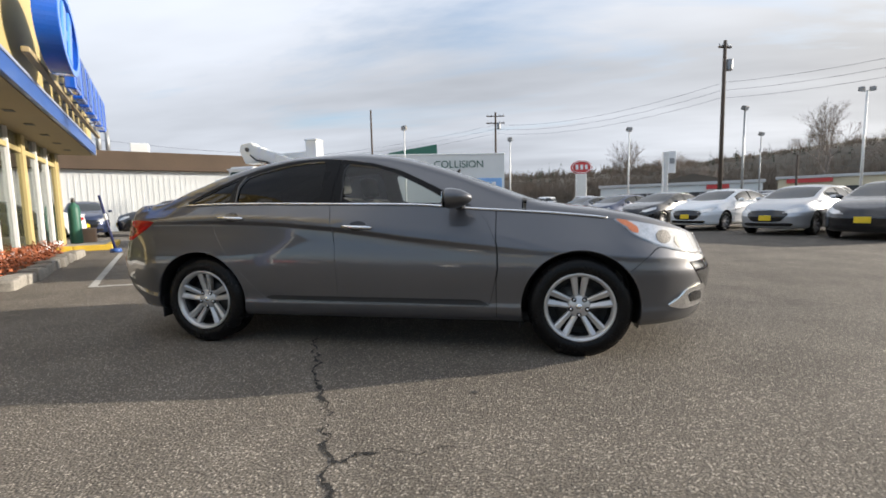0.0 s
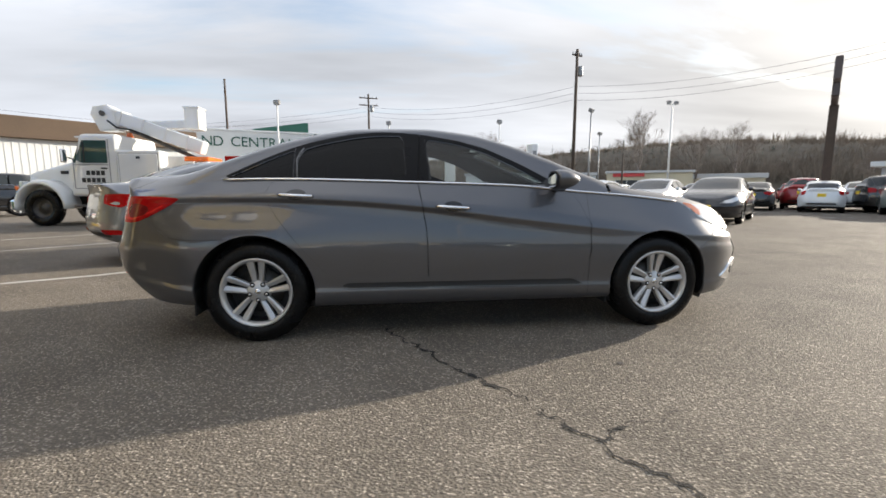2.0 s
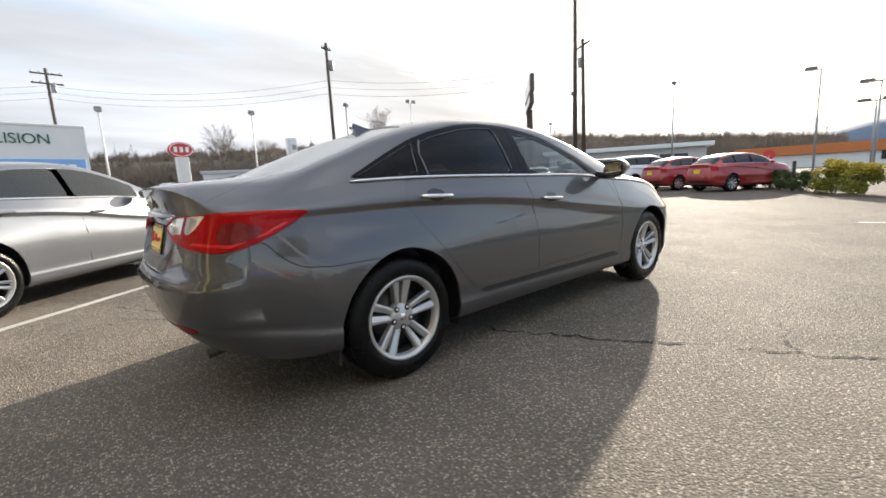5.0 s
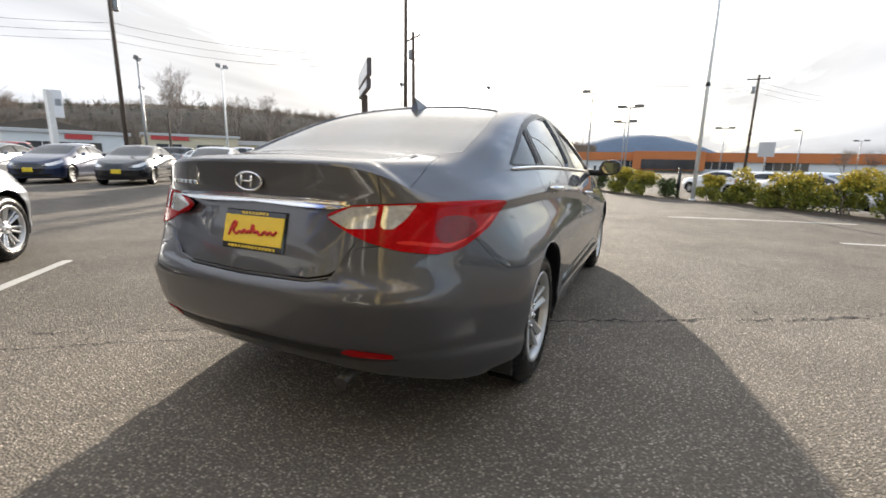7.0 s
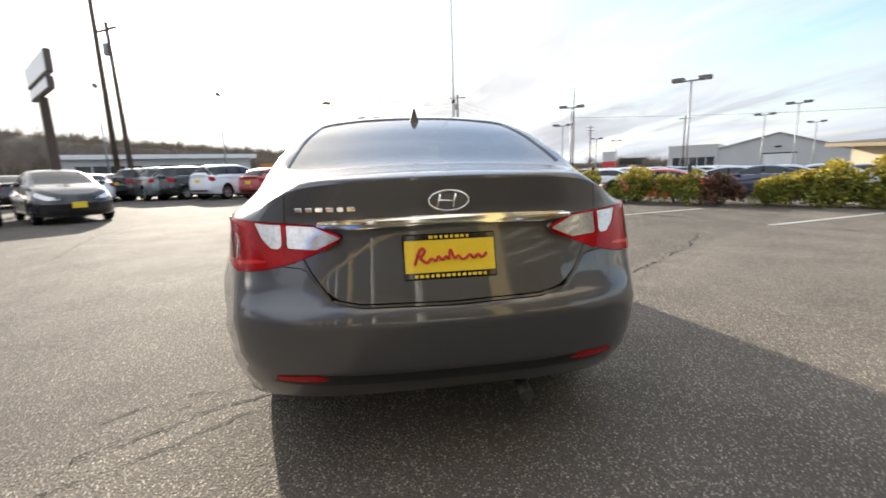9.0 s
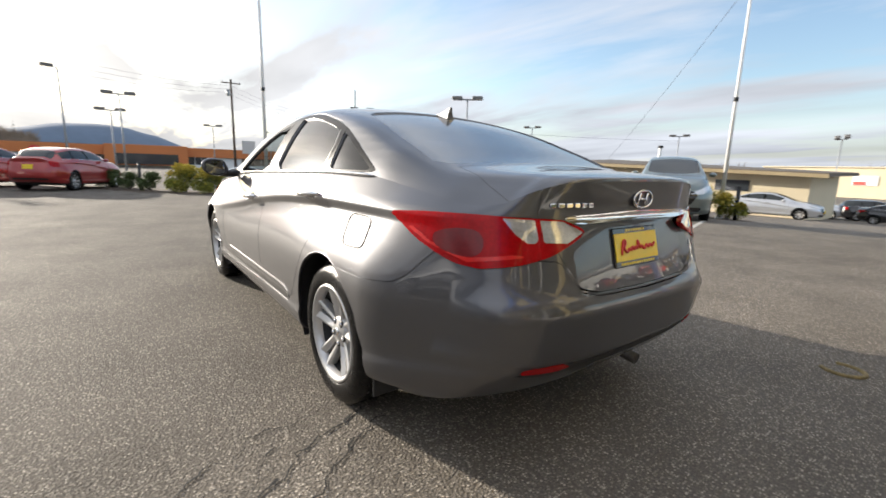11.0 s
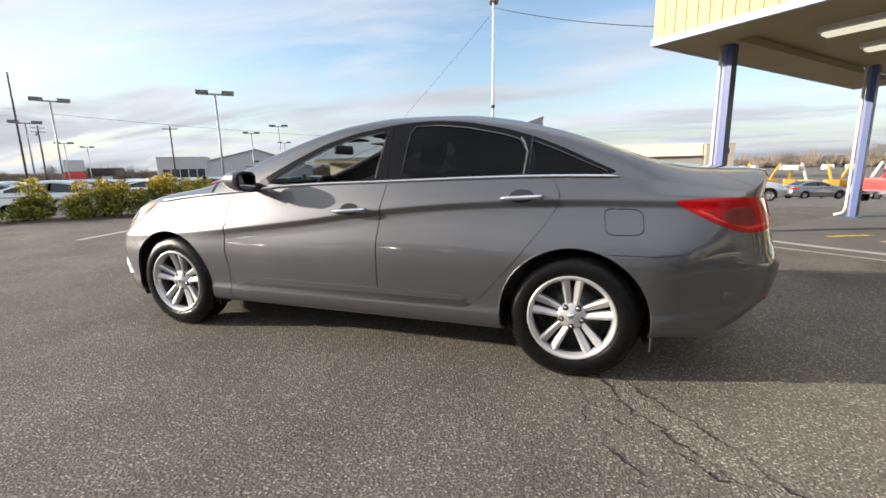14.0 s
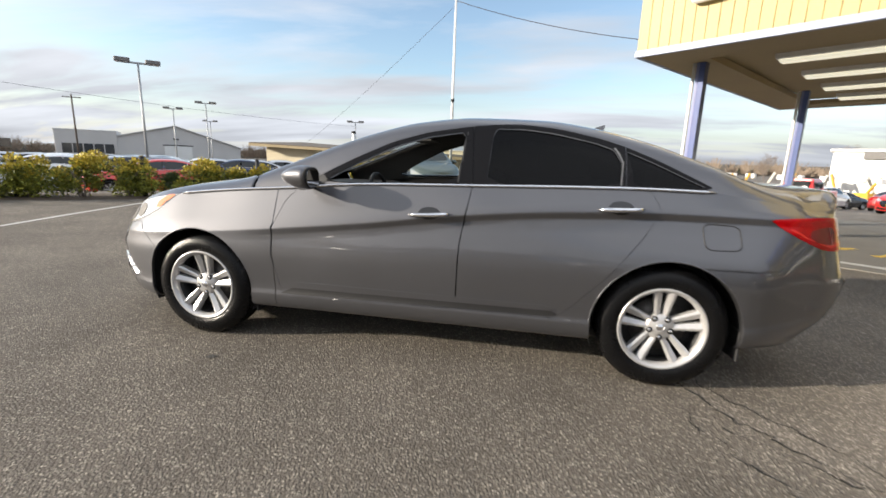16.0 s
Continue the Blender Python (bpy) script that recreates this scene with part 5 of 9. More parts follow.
        for s in (1, -1):
            bx = cx - 0.385
            part("mud_flap", new_box((bx - 0.006, s * 0.79 - 0.065, 0.19), (bx + 0.006, s * 0.79 + 0.065, 0.36), 0.004), M_BLACK, car)
    # roof fin
    bm = bmesh.new()
    fin = [(-0.98, 1.414), (-1.04, 1.426), (-1.09, 1.442), (-1.125, 1.455), (-1.134, 1.450), (-1.126, 1.42), (-1.130, 1.375)]
    lo, hi = [], []
    for x, z in fin:
        wdt = 0.024 * (1 - (z - 1.375) / 0.09) + 0.003
        lo.append(bm.verts.new((x, -wdt, z)))
        hi.append(bm.verts.new((x, wdt, z)))
    bm.faces.new(lo)
    bm.faces.new(hi[::-1])
    for k in range(len(fin)):
        bm.faces.new((lo[k], hi[k], hi[(k + 1) % len(fin)], lo[(k + 1) % len(fin)]))
    bmesh.ops.recalc_face_normals(bm, faces=bm.faces)
    part("roof_antenna", bm, M_PAINT_GREY, car, "shark-fin roof antenna")
    bm = bmesh.new()
    pipe(bm, [(-1.9, -0.30, 0.24), (-2.15, -0.30, 0.25), (-2.24, -0.30, 0.235)], 0.028, 12)
    part("exhaust_pipe", bm, M_STEEL, car)
    # cabin
    lining = top
    for poly, cols in ((front_glass, SIDE), (rear_glass, SIDE), (quarter_glass, SIDE), (windscreen, PLAN), (backlight, PLAN)):
        lining = without(lining, poly, cols, 0.01)
    lining = lining.cut(1.0 - lining.P[:, 0]).cut(lining.P[:, 0] + 1.9)
    joined("headlining", lining.raised(-0.022), M_SEAT, 0.003)
    part("parcel_shelf", new_box((-1.85, -0.58, 1.03), (-1.35, 0.58, 1.06), 0.01), M_SEAT, car)
    for s in (1, -1):
        seat = part("front_seat", new_box((-0.25, s * 0.36 - 0.25, 0.35), (0.30, s * 0.36 + 0.25, 0.58), 0.06, None, 3), M_SEAT, car)
        part("backrest", new_box((-0.09, -0.24, 0.0), (0.08, 0.24, 0.62), 0.06, pose(-0.22, s * 0.36, 0.50, 0, -18, 0), 3), M_SEAT, seat)
        part("head_rest", new_box((-0.05, -0.13, 0.0), (0.05, 0.13, 0.18), 0.04, pose(-0.44, s * 0.36, 1.13, 0, -14, 0), 3), M_SEAT, seat)
        rear = part("rear_seat", new_box((-1.20, s * 0.36 - 0.34, 0.35), (-0.70, s * 0.36 + 0.34, 0.56), 0.06, None, 3), M_SEAT, car)
        part("backrest", new_box((-0.09, -0.33, 0.0), (0.08, 0.33, 0.58), 0.06, pose(-1.16, s * 0.36, 0.50, 0, -24, 0), 3), M_SEAT, rear)
        part("head_rest", new_box((-0.05, -0.12, 0.0), (0.05, 0.12, 0.13), 0.035, pose(-1.40, s * 0.36, 1.04, 0, -14, 0), 3), M_SEAT, rear)
    part("dashboard", new_box((0.50, -0.70, 0.62), (1.12, 0.70, 0.985), 0.07, None, 3), M_BLACK, car)
    bm = bmesh.new()
    pipe(bm, [(0.34 + 0.05 * math.sin(a), 0.36 + 0.185 * math.cos(a), 0.90 + 0.175 * math.sin(a)) for a in np.linspace(0, math.tau, 33)], 0.014, 8)
    pipe(bm, [(0.345, 0.19, 0.90), (0.36, 0.36, 0.89), (0.345, 0.53, 0.90)], 0.016, 6)
    pipe(bm, [(0.36, 0.36, 0.89), (0.60, 0.36, 0.82)], 0.03, 8)
    part("steering_wheel", bm, M_BLACK, car)
    mirror = part("rear_view_mirror", new_box((0.44, -0.13, 1.245), (0.465, 0.13, 1.315), 0.02, None, 2), M_BLACK, car)
    part("mirror_stem", new_rod((0.455, 0, 1.29), (0.50, 0, 1.33), 0.012), M_BLACK, mirror)
    for s in (1, -1):
        part("sun_visor", new_box((0.12, s * 0.36 - 0.19, 1.325), (0.30, s * 0.36 + 0.19, 1.340), 0.006, None), M_SEAT, car)
    part("door_pocket", new_box((-0.22, 0.70, 0.5), (0.75, 0.74, 0.97), 0.02), M_BLACK, car)
    part("door_pocket", new_box((-0.22, -0.74, 0.5), (0.75, -0.70, 0.97), 0.02), M_BLACK, car)
    return car


hero = build_hero()

# ---- ground, markings ----
M_CONCRETE = make_material("pale_concrete", (0.30, 0.285, 0.26), 0.85, vary=0.2, scale=1.5, fine=80, bump=0.35)
M_CURB_YELLOW = make_material("yellow_kerb_paint", (0.60, 0.40, 0.04), 0.7, vary=0.25, scale=6, fine=60, bump=0.3)
M_SIDING = make_material("pale_yellow_siding", (0.43, 0.345, 0.155), 0.6, vary=0.07, scale=1.2, fine=40)
M_BLUE = make_material("blue_paint", (0.03, 0.09, 0.30), 0.45, vary=0.15, scale=2, coat=0.2)
# blue post paint in shaded and sunlit tones; the navy also coats the leaning post
M_NAVY_AND_SHADE = make_material("navy_paint_and_post_shade", (0.018, 0.024, 0.085), 0.45, vary=0.15, scale=2, coat=0.2)
M_POST_SUNLIT = make_material("post_sunlit_blue", (0.040, 0.070, 0.21), 0.5, vary=0.15, scale=3, fine=50)
M_POST_LIT = make_material("post_lit_lavender", (0.14, 0.16, 0.31), 0.5, vary=0.1, scale=3, fine=50)
M_SIGN_BLUE = make_material("blue_acrylic", (0.015, 0.10, 0.52), 0.25, vary=0.12, scale=2, coat=0.6)
M_TRIM_WHITE = make_material("white_trim_paint", (0.66, 0.66, 0.66), 0.5, vary=0.1, scale=3, fine=60)
M_TRIM_BLUE = make_material("pale_blue_trim", (0.29, 0.33, 0.45), 0.5, vary=0.1, scale=3, fine=60)
M_SOFFIT = make_material("tan_soffit", (0.31, 0.245, 0.14), 0.7, vary=0.12, scale=1.2, fine=50)
M_TUBE = make_material("fluorescent_cover", (0.78, 0.76, 0.62), 0.4, vary=0.06)
M_TUBE.node_tree.nodes["Principled BSDF"].inputs["Emission Color"].default_value = (1.0, 0.95, 0.75, 1)
M_TUBE.node_tree.nodes["Principled BSDF"].inputs["Emission Strength"].default_value = 0.30
M_WHITE_METAL = make_material("white_metal_wall", (0.70, 0.71, 0.70), 0.55, vary=0.08, scale=0.5, fine=20)
M_BROWN_ROOF = make_material("brown_roof", (0.11, 0.075, 0.05), 0.75, vary=0.25, scale=0.7, fine=20, bump=0.3)
M_TAN_ROOF = make_material("dark_tan_roof", (0.11, 0.09, 0.07), 0.8, vary=0.2, scale=0.6, fine=20, bump=0.3)
M_CREAM = make_material("cream_wall", (0.62, 0.54, 0.38), 0.7, vary=0.08, scale=0.4, fine=20)
M_PALE_CREAM = make_material("pale_cream_sheet", (0.66, 0.60, 0.46), 0.65, vary=0.08, scale=0.3, fine=12)
# tan with the block's shade put into its colour
M_SHADED_TAN = make_material("shade_toned_tan_wall", (0.33, 0.295, 0.24), 0.75, vary=0.12, scale=0.5, fine=20)
M_DULL_GREY = make_material("dull_grey_wall", (0.25, 0.245, 0.235), 0.75, vary=0.12, scale=0.5, fine=20)
M_GREY_WALL = make_material("grey_metal_wall", (0.50, 0.495, 0.49), 0.6, vary=0.08, scale=0.4, fine=20)
M_ORANGE = make_material("orange_fascia", (0.52, 0.17, 0.05), 0.65, vary=0.12, scale=0.3, fine=15)
M_DARKGLASS = make_material("dark_shop_glass", (0.03, 0.035, 0.04), 0.08, vary=0.2, scale=1)
M_SHOPGLASS = make_glass("shop_glass", (0.55, 0.62, 0.58), 0.02)
M_WOOD_POLE = make_material("weathered_pole", (0.075, 0.055, 0.042), 0.9, vary=0.3, scale=3, fine=40, bump=0.4)
M_POLE_WHITE = make_material("white_pole_paint", (0.70, 0.70, 0.68), 0.45, vary=0.08, scale=4)
M_POLE_GREY = make_material("galvanised_pole", (0.30, 0.31, 0.32), 0.5, 0.5, vary=0.15, scale=4)
M_LAMPHEAD = make_material("lamp_housing", (0.16, 0.155, 0.15), 0.5, vary=0.15)
M_LAMPLENS = make_material("lamp_lens", (0.45, 0.46, 0.48), 0.3, vary=0.1)
M_WIRE = make_material("black_cable", (0.04, 0.04, 0.045), 0.7, vary=0.1)
M_RED_SIGN = make_material("red_sign_panel", (0.55, 0.035, 0.035), 0.35, vary=0.1, coat=0.4)
M_WHITE_SIGN = make_material("white_sign_panel", (0.78, 0.79, 0.80), 0.35, vary=0.06, coat=0.3)
M_DARK_SIGN = make_material("dark_sign_back", (0.09, 0.07, 0.065), 0.6, vary=0.2)
M_GREEN = make_material("dark_green_paint", (0.02, 0.10, 0.07), 0.5, vary=0.15)
M_LIGHT_BLUE = make_material("light_blue_banner", (0.22, 0.42, 0.75), 0.5, vary=0.12, scale=0.6)
M_RED_PRINT = make_material("faded_red_print", (0.5, 0.10, 0.08), 0.5, vary=0.15)


def strip(name, pts, width, material, parent=None, label="", z=0.004, rough=0.0, seed=1):
    """A flat ribbon on the ground along points, with a worn edge if rough."""
    rnd = random.Random(seed)
    bm = bmesh.new()
    fine = []
    for (x0, y0), (x1, y1) in zip(pts, pts[1:]):
        n = max(1, int(math.hypot(x1 - x0, y1 - y0) / ((0.022 if rough > 0.5 else 0.05) if rough else 0.6)))
        fine += [(x0 + (x1 - x0) * k / n, y0 + (y1 - y0) * k / n) for k in range(n)]
    fine.append(pts[-1])
    before = None
    for k, (x, y) in enumerate(fine):
        a, b = fine[max(k - 1, 0)], fine[min(k + 1, len(fine) - 1)]
        d = Vector((b[0] - a[0], b[1] - a[1])).normalized()
        wl, wr = [width / 2 * (1 + rough * rnd.uniform(-1, 1)) for _ in range(2)]
        if rough > 0.5:
            swell = max(0.40, 0.85 + 1.4 * noise.noise(Vector((x * 5.0, y * 5.0, seed + 0.5))))
            wl, wr = wl * swell, wr * swell
        ends = 1.0
        jx, jy = (rnd.uniform(-1, 1) * rough * 0.012 for _ in range(2))
        if rough > 0.5:
            w3 = noise.noise_vector(Vector((x * 2.6, y * 2.6, seed))) * 0.05 + noise.noise_vector(Vector((x * 13, y * 13, seed))) * 0.045
            jx, jy = jx + w3.x, jy + w3.y
        row = [bm.verts.new((x + jx - d.y * wl * ends, y + jy + d.x * wl * ends, z)), bm.verts.new((x + jx + d.y * wr * ends, y + jy - d.x * wr * ends, z))]
        if before:
            bm.faces.new((before[0], before[1], row[1], row[0]))
        before = row
    bmesh.ops.recalc_face_normals(bm, faces=bm.faces)
    for f in bm.faces:
        if f.normal.z < 0:
            f.normal_flip()
    return part(name, bm, material, parent, label)


def fall(x, y):
    """Height of the ground: it drops a little beyond the shrubs and the south side of the lot."""
    beyond = 0.69 * (x - 1.6) - 0.723 * (y + 13.8)
    t = min(max((beyond - 1.5) / 5.0, 0.0), 1.0)
    return -max(0.6 * t * t * (3 - 2 * t), 0.062 * min(max(-10.0 - y, 0.0), 35.0))


def make_ground():
    bm = bmesh.new()
    xs = sorted({-1500, -600, -250, -120, -60, -30, 30, 60, 120, 250, 600, 1500} | {k * 1.25 for k in range(-16, 25)} | {35.0, 40.0, 45.0})
    ys = sorted({-y for y in xs})
    grid = [[bm.verts.new((x, y, fall(x, y))) for y in ys] for x in xs]
    for i in range(len(xs) - 1):
        for j in range(len(ys) - 1):
            bm.faces.new((grid[i][j], grid[i + 1][j], grid[i + 1][j + 1], grid[i][j + 1]))
    return tagged(part("ground", bm, M_ASPHALT), "worn grey asphalt of a car park with cracks", "ground", "", "structure")


GROUND = make_ground()
ROAD = thing("road_marking", "faded painted parking bay lines on asphalt", "road marking", "", "structure")
for k, line in enumerate((
    [(-4.97, 1.22), (-9.5, 5.8)], [(-4.97, 1.22), (-4.0, 1.72), (-2.06, 3.30), (-1.2, 4.05)], [(-6.96, 4.15), (-6.18, 4.87), (-4.4, 6.45)], [(-8.9, 5.5), (-6.4, 7.75)],
    [(7.05, -1.75), (7.5, -3.3), (7.95, -5.2)], [(4.85, -4.0), (5.2, -5.6), (5.55, -7.3)], [(2.7, -6.3), (3.1, -8.2), (3.4, -9.6)], [(0.75, -7.6), (1.4, -10.0)],
    [(-3.1, -4.9), (-4.17, -3.85), (-5.1, -3.1), (-7.2, -1.25)], [(13.0, 6.2), (14.5, 5.4)], [(13.9, 8.6), (15.4, 7.8)], [(15.0, 11.0), (16.6, 10.2)],
)):
    strip("painted_line", line, 0.16 if k == 8 else 0.10, M_LINE, ROAD, "", 0.017 if k == 8 else 0.004, 0.10, 10 + k)
for k in range(7):
    x, y = -4.75 - 0.45 * k, -4.75 + 0.40 * k
    strip("yellow_hatch", [(x, y), (x - 0.62, y - 0.28)], 0.12, M_YELLOW_LINE, ROAD, "worn yellow hatching", 0.017, 0.3, 40 + k)
CRACKS = thing("asphalt_crack", "branching dark cracks in worn asphalt", "crack", "", "structure")
for k, (line, wd) in enumerate((
    ([(-0.60, -0.70), (-0.34, -1.16), (-0.09, -1.58), (0.03, -1.70), (0.09, -1.83), (0.15, -2.0), (0.22, -2.11), (0.30, -2.22), (0.33, -2.36), (0.43, -2.48), (0.55, -2.67), (0.78, -3.0), (1.0, -3.3), (1.5, -3.9), (2.6, -4.9)], 0.019),
    ([(0.29, -2.20), (0.39, -2.15), (0.50, -2.09), (0.62, -2.10), (0.75, -2.02)], 0.010),
    ([(-1.38, 0.70), (-1.46, 0.9), (-1.47, 1.07), (-1.50, 1.24), (-1.55, 1.42), (-1.7, 1.62)], 0.006),
    ([(-1.50, 0.80), (-1.58, 0.91), (-1.69, 1.12), (-1.81, 1.27), (-1.95, 1.40), (-2.1, 1.66), (-2.3, 2.05), (-2.45, 2.35)], 0.010),
    ([(-1.68, 0.78), (-1.73, 0.87), (-1.85, 1.05), (-1.99, 1.2), (-2.17, 1.5), (-2.28, 1.65), (-2.5, 1.95)], 0.007),
    ([(-1.62, 1.17), (-1.77, 1.35), (-1.99, 1.5)], 0.006), ([(-2.1, 1.66), (-2.35, 1.6), (-2.6, 1.75), (-2.9, 1.7)], 0.006),
    ([(5.4, -4.9), (6.2, -4.2), (7.9, -3.9), (9.6, -3.1)], 0.02), ([(3.2, 5.0), (5.6, 5.9), (8.1, 6.2), (10.4, 6.0)], 0.02),
)):
    strip("crack", line, wd, M_CRACK, CRACKS, "", 0.004, 1.1, 70 + k)
M_FADED_YELLOW = make_material("faded_yellow_mark", (0.20, 0.15, 0.06), 0.75, vary=0.5, scale=18, fine=90, bump=0.3)
M_STAIN = make_material("oil_stain", (0.05, 0.047, 0.043), 0.75, vary=0.25, scale=6, fine=90, bump=0.4)
rs = random.Random(5)
for k in range(12):
    a, r = rs.uniform(0, math.tau), rs.uniform(1.6, 8)
    x, y, sz = r * math.cos(a), r * math.sin(a), rs.uniform(0.012, 0.03)
    if abs(y) < 1.1 and abs(x) < 2.6:
        continue
    bm = bmesh.new()
    bm.faces.new([bm.verts.new((x + sz * rs.uniform(0.6, 1.2) * math.cos(t), y + sz * rs.uniform(0.6, 1.2) * math.sin(t), 0.004)) for t in np.linspace(0, math.tau, 12)[:-1]])
    part("oil_spot", bm, M_STAIN, CRACKS)
ring_bm = bmesh.new()
pipe(ring_bm, [(-2.75 + 0.10 * math.cos(a), -1.71 + 0.10 * math.sin(a), 0.002) for a in np.linspace(0.5, 5.2, 20)], 0.014, 5)
part("painted_ring", ring_bm, M_FADED_YELLOW, ROAD, "worn yellow survey mark")

# ---- canopy and showroom ----
CE1, CE2 = Vector((-0.777, 0.629, 0)), Vector((-0.629, -0.777, 0))


def ax_pose(origin, e1):
    """Local x along e1, local y to its left, z up."""
    return Matrix(((e1.x, -e1.y, 0, origin[0]), (e1.y, e1.x, 0, origin[1]), (0, 0, 1, origin[2] if len(origin) > 2 else 0), (0, 0, 0, 1)))


def make_canopy():
    # local x runs along the front away from the free corner, local y out from the front (so the canopy lies at y < 0)
    c0, wide, deep, z0, top = (-2.20, -4.50), 11.0, 8.3, 2.86, 4.6
    e1 = Vector((-0.777, 0.629, 0))
    m = ax_pose((c0[0], c0[1], 0), e1)
    can = thing("drive_through_canopy", "flat-roofed canopy with pale yellow siding, tan soffit and blue posts", "canopy", at=m)
    # local y is the left of e1; the canopy goes towards e2
    s = 1 if Vector((-e1.y, e1.x, 0)).dot(CE2) > 0 else -1

    def B(x0, x1, y0, y1, za, zb, bevel=0.0):
        return new_box((x0, min(s * y0, s * y1), za), (x1, max(s * y0, s * y1), zb), bevel)

    part("roof_deck", B(0.1, wide - 0.1, 0.1, deep - 0.1, 4.3, 4.45), M_BROWN_ROOF, can)
    part("soffit", B(0.75, wide - 0.1, 0.75, deep - 0.75, z0 + 0.14, z0 + 0.2), M_SOFFIT, can)
    for nm, b in (("soffit_border", (0.03, 0.78, 0.03, deep - 0.03)), ("soffit_border", (0.78, wide, 0.03, 0.78)), ("soffit_border", (0.78, wide, deep - 0.78, deep - 0.03))):
        part(nm, B(*b, z0 + 0.01, z0 + 0.12), M_SOFFIT, can)
    for b in ((0.0, wide, -0.03, 0.03), (0.0, wide, deep - 0.03, deep + 0.03), (-0.03, 0.03, -0.03, deep + 0.03)):
        part("fascia_trim", B(*b, z0, z0 + 0.10, 0.006), M_TRIM_BLUE, can)
    # vertical siding boards
    n = int(wide / 0.16)
    board = bmesh.new()
    box(board, (0.003, -0.012, z0 + 0.1), (0.157, 0.012, top), 0.004)
    me = bpy.data.meshes.new("siding_board")
    board.to_mesh(me)
    board.free()
    me.materials.append(M_SIDING)
    for k in range(n):
        ob = part("siding_board", me, None, can)
        ob.location = (k * 0.16, s * 0.0, 0)
    for k in range(int(deep / 0.16)):
        ob = part("siding_board", me, None, can)
        ob.location = (0.0, s * (k * 0.16 + (0.16 if s < 0 else 0)), 0)
        ob.rotation_euler = (0, 0, math.pi / 2)
    part("fascia_backing", B(0.02, wide, 0.02, 0.10, z0 + 0.1, top), M_SIDING, can)
    part("fascia_backing", B(0.02, 0.10, 0.1, deep, z0 + 0.1, top), M_SIDING, can)
    # channel letters as plain blocks on the front, bottoms rounded
    for k, wdt in enumerate((0.42, 0.36, 0.30, 0.40, 0.34, 0.38)):
        x = 0.75 + k * 0.62
        bm = new_box((x, min(-s * 0.03, -s * 0.17), 3.44), (x + wdt, max(-s * 0.03, -s * 0.17), 4.40), 0.09, None, 3)
        part("channel_letter", bm, M_WHITE_SIGN, can, "white channel lettering as plain blocks")
    # strip lights under the soffit
    for k in range(4):
        y = 1.84 + k * 1.72
        x = 1.40
        light = part("strip_light", B(x, x + 2.5, y - 0.16, y + 0.16, z0 + 0.06, z0 + 0.15, 0.01), M_TRIM_WHITE, can)
        part("light_cover", B(x + 0.03, x + 2.47, y - 0.11, y + 0.11, z0 + 0.01, z0 + 0.07, 0.03), M_TUBE, light)
        light2 = part("strip_light", B(x + 3.4, x + 5.9, y - 0.16, y + 0.16, z0 + 0.06, z0 + 0.15, 0.01), M_TRIM_WHITE, can)
        part("light_cover", B(x + 3.43, x + 5.87, y - 0.11, y + 0.11, z0 + 0.01, z0 + 0.07, 0.03), M_TUBE, light2)
    back = m.inverted()
    for px, py in ((-3.32, -4.92), (-6.35, -7.75), (-9.6, -1.1), (-12.6, -4.2)):
        q = back @ Vector((px, py, 0))
        # added plates colour the sunlit face; the navy body stands for the shaded one
        part("post", new_box((q.x - 0.065, q.y - 0.08, 0), (q.x + 0.065, q.y + 0.08, z0 + 0.02), 0.008), M_NAVY_AND_SHADE, can, "blue square post in its shaded tone")
        part("post_lit_face", new_box((q.x - 0.065, q.y - 0.088, 0), (q.x - 0.022, q.y - 0.08, z0), 0.002), M_POST_LIT, can, "post face coloured pale lavender for sunlight")
        part("post_lit_face", new_box((q.x - 0.021, q.y - 0.087, 0), (q.x + 0.065, q.y - 0.08, z0), 0.002), M_POST_SUNLIT, can, "post face coloured a sunlit blue")
        part("post_foot", new_box((q.x - 0.13, q.y - 0.15, 0), (q.x + 0.13, q.y + 0.15, 0.025), 0.006), M_BLUE, can)
        bm = bmesh.new()
        pipe(bm, [(q.x - 0.102, q.y - 0.08, z0), (q.x - 0.102, q.y - 0.08, 0.20), (q.x - 0.13, q.y - 0.10, 0.09), (q.x - 0.25, q.y - 0.17, 0.05)], 0.027, 8)
        part("downpipe", bm, M_POLE_WHITE, can, "white downpipe")
    part("rear_wall", B(wide - 0.2, wide, 0.1, deep, 0, top), M_SIDING, can)
    slab_pts = [(0.9, 0.35), (wide - 0.2, 0.35), (wide - 0.2, deep - 0.2), (0.9, deep - 0.2)]
    part("concrete_apron", slab([(x, s * y) for x, y in (slab_pts if s > 0 else slab_pts[::-1])], 0.012), make_material("grey_apron", (0.15, 0.14, 0.122), 0.85, vary=0.3, scale=1.2, fine=120, bump=0.4), can, "worn grey concrete slab")
    return can


make_canopy()


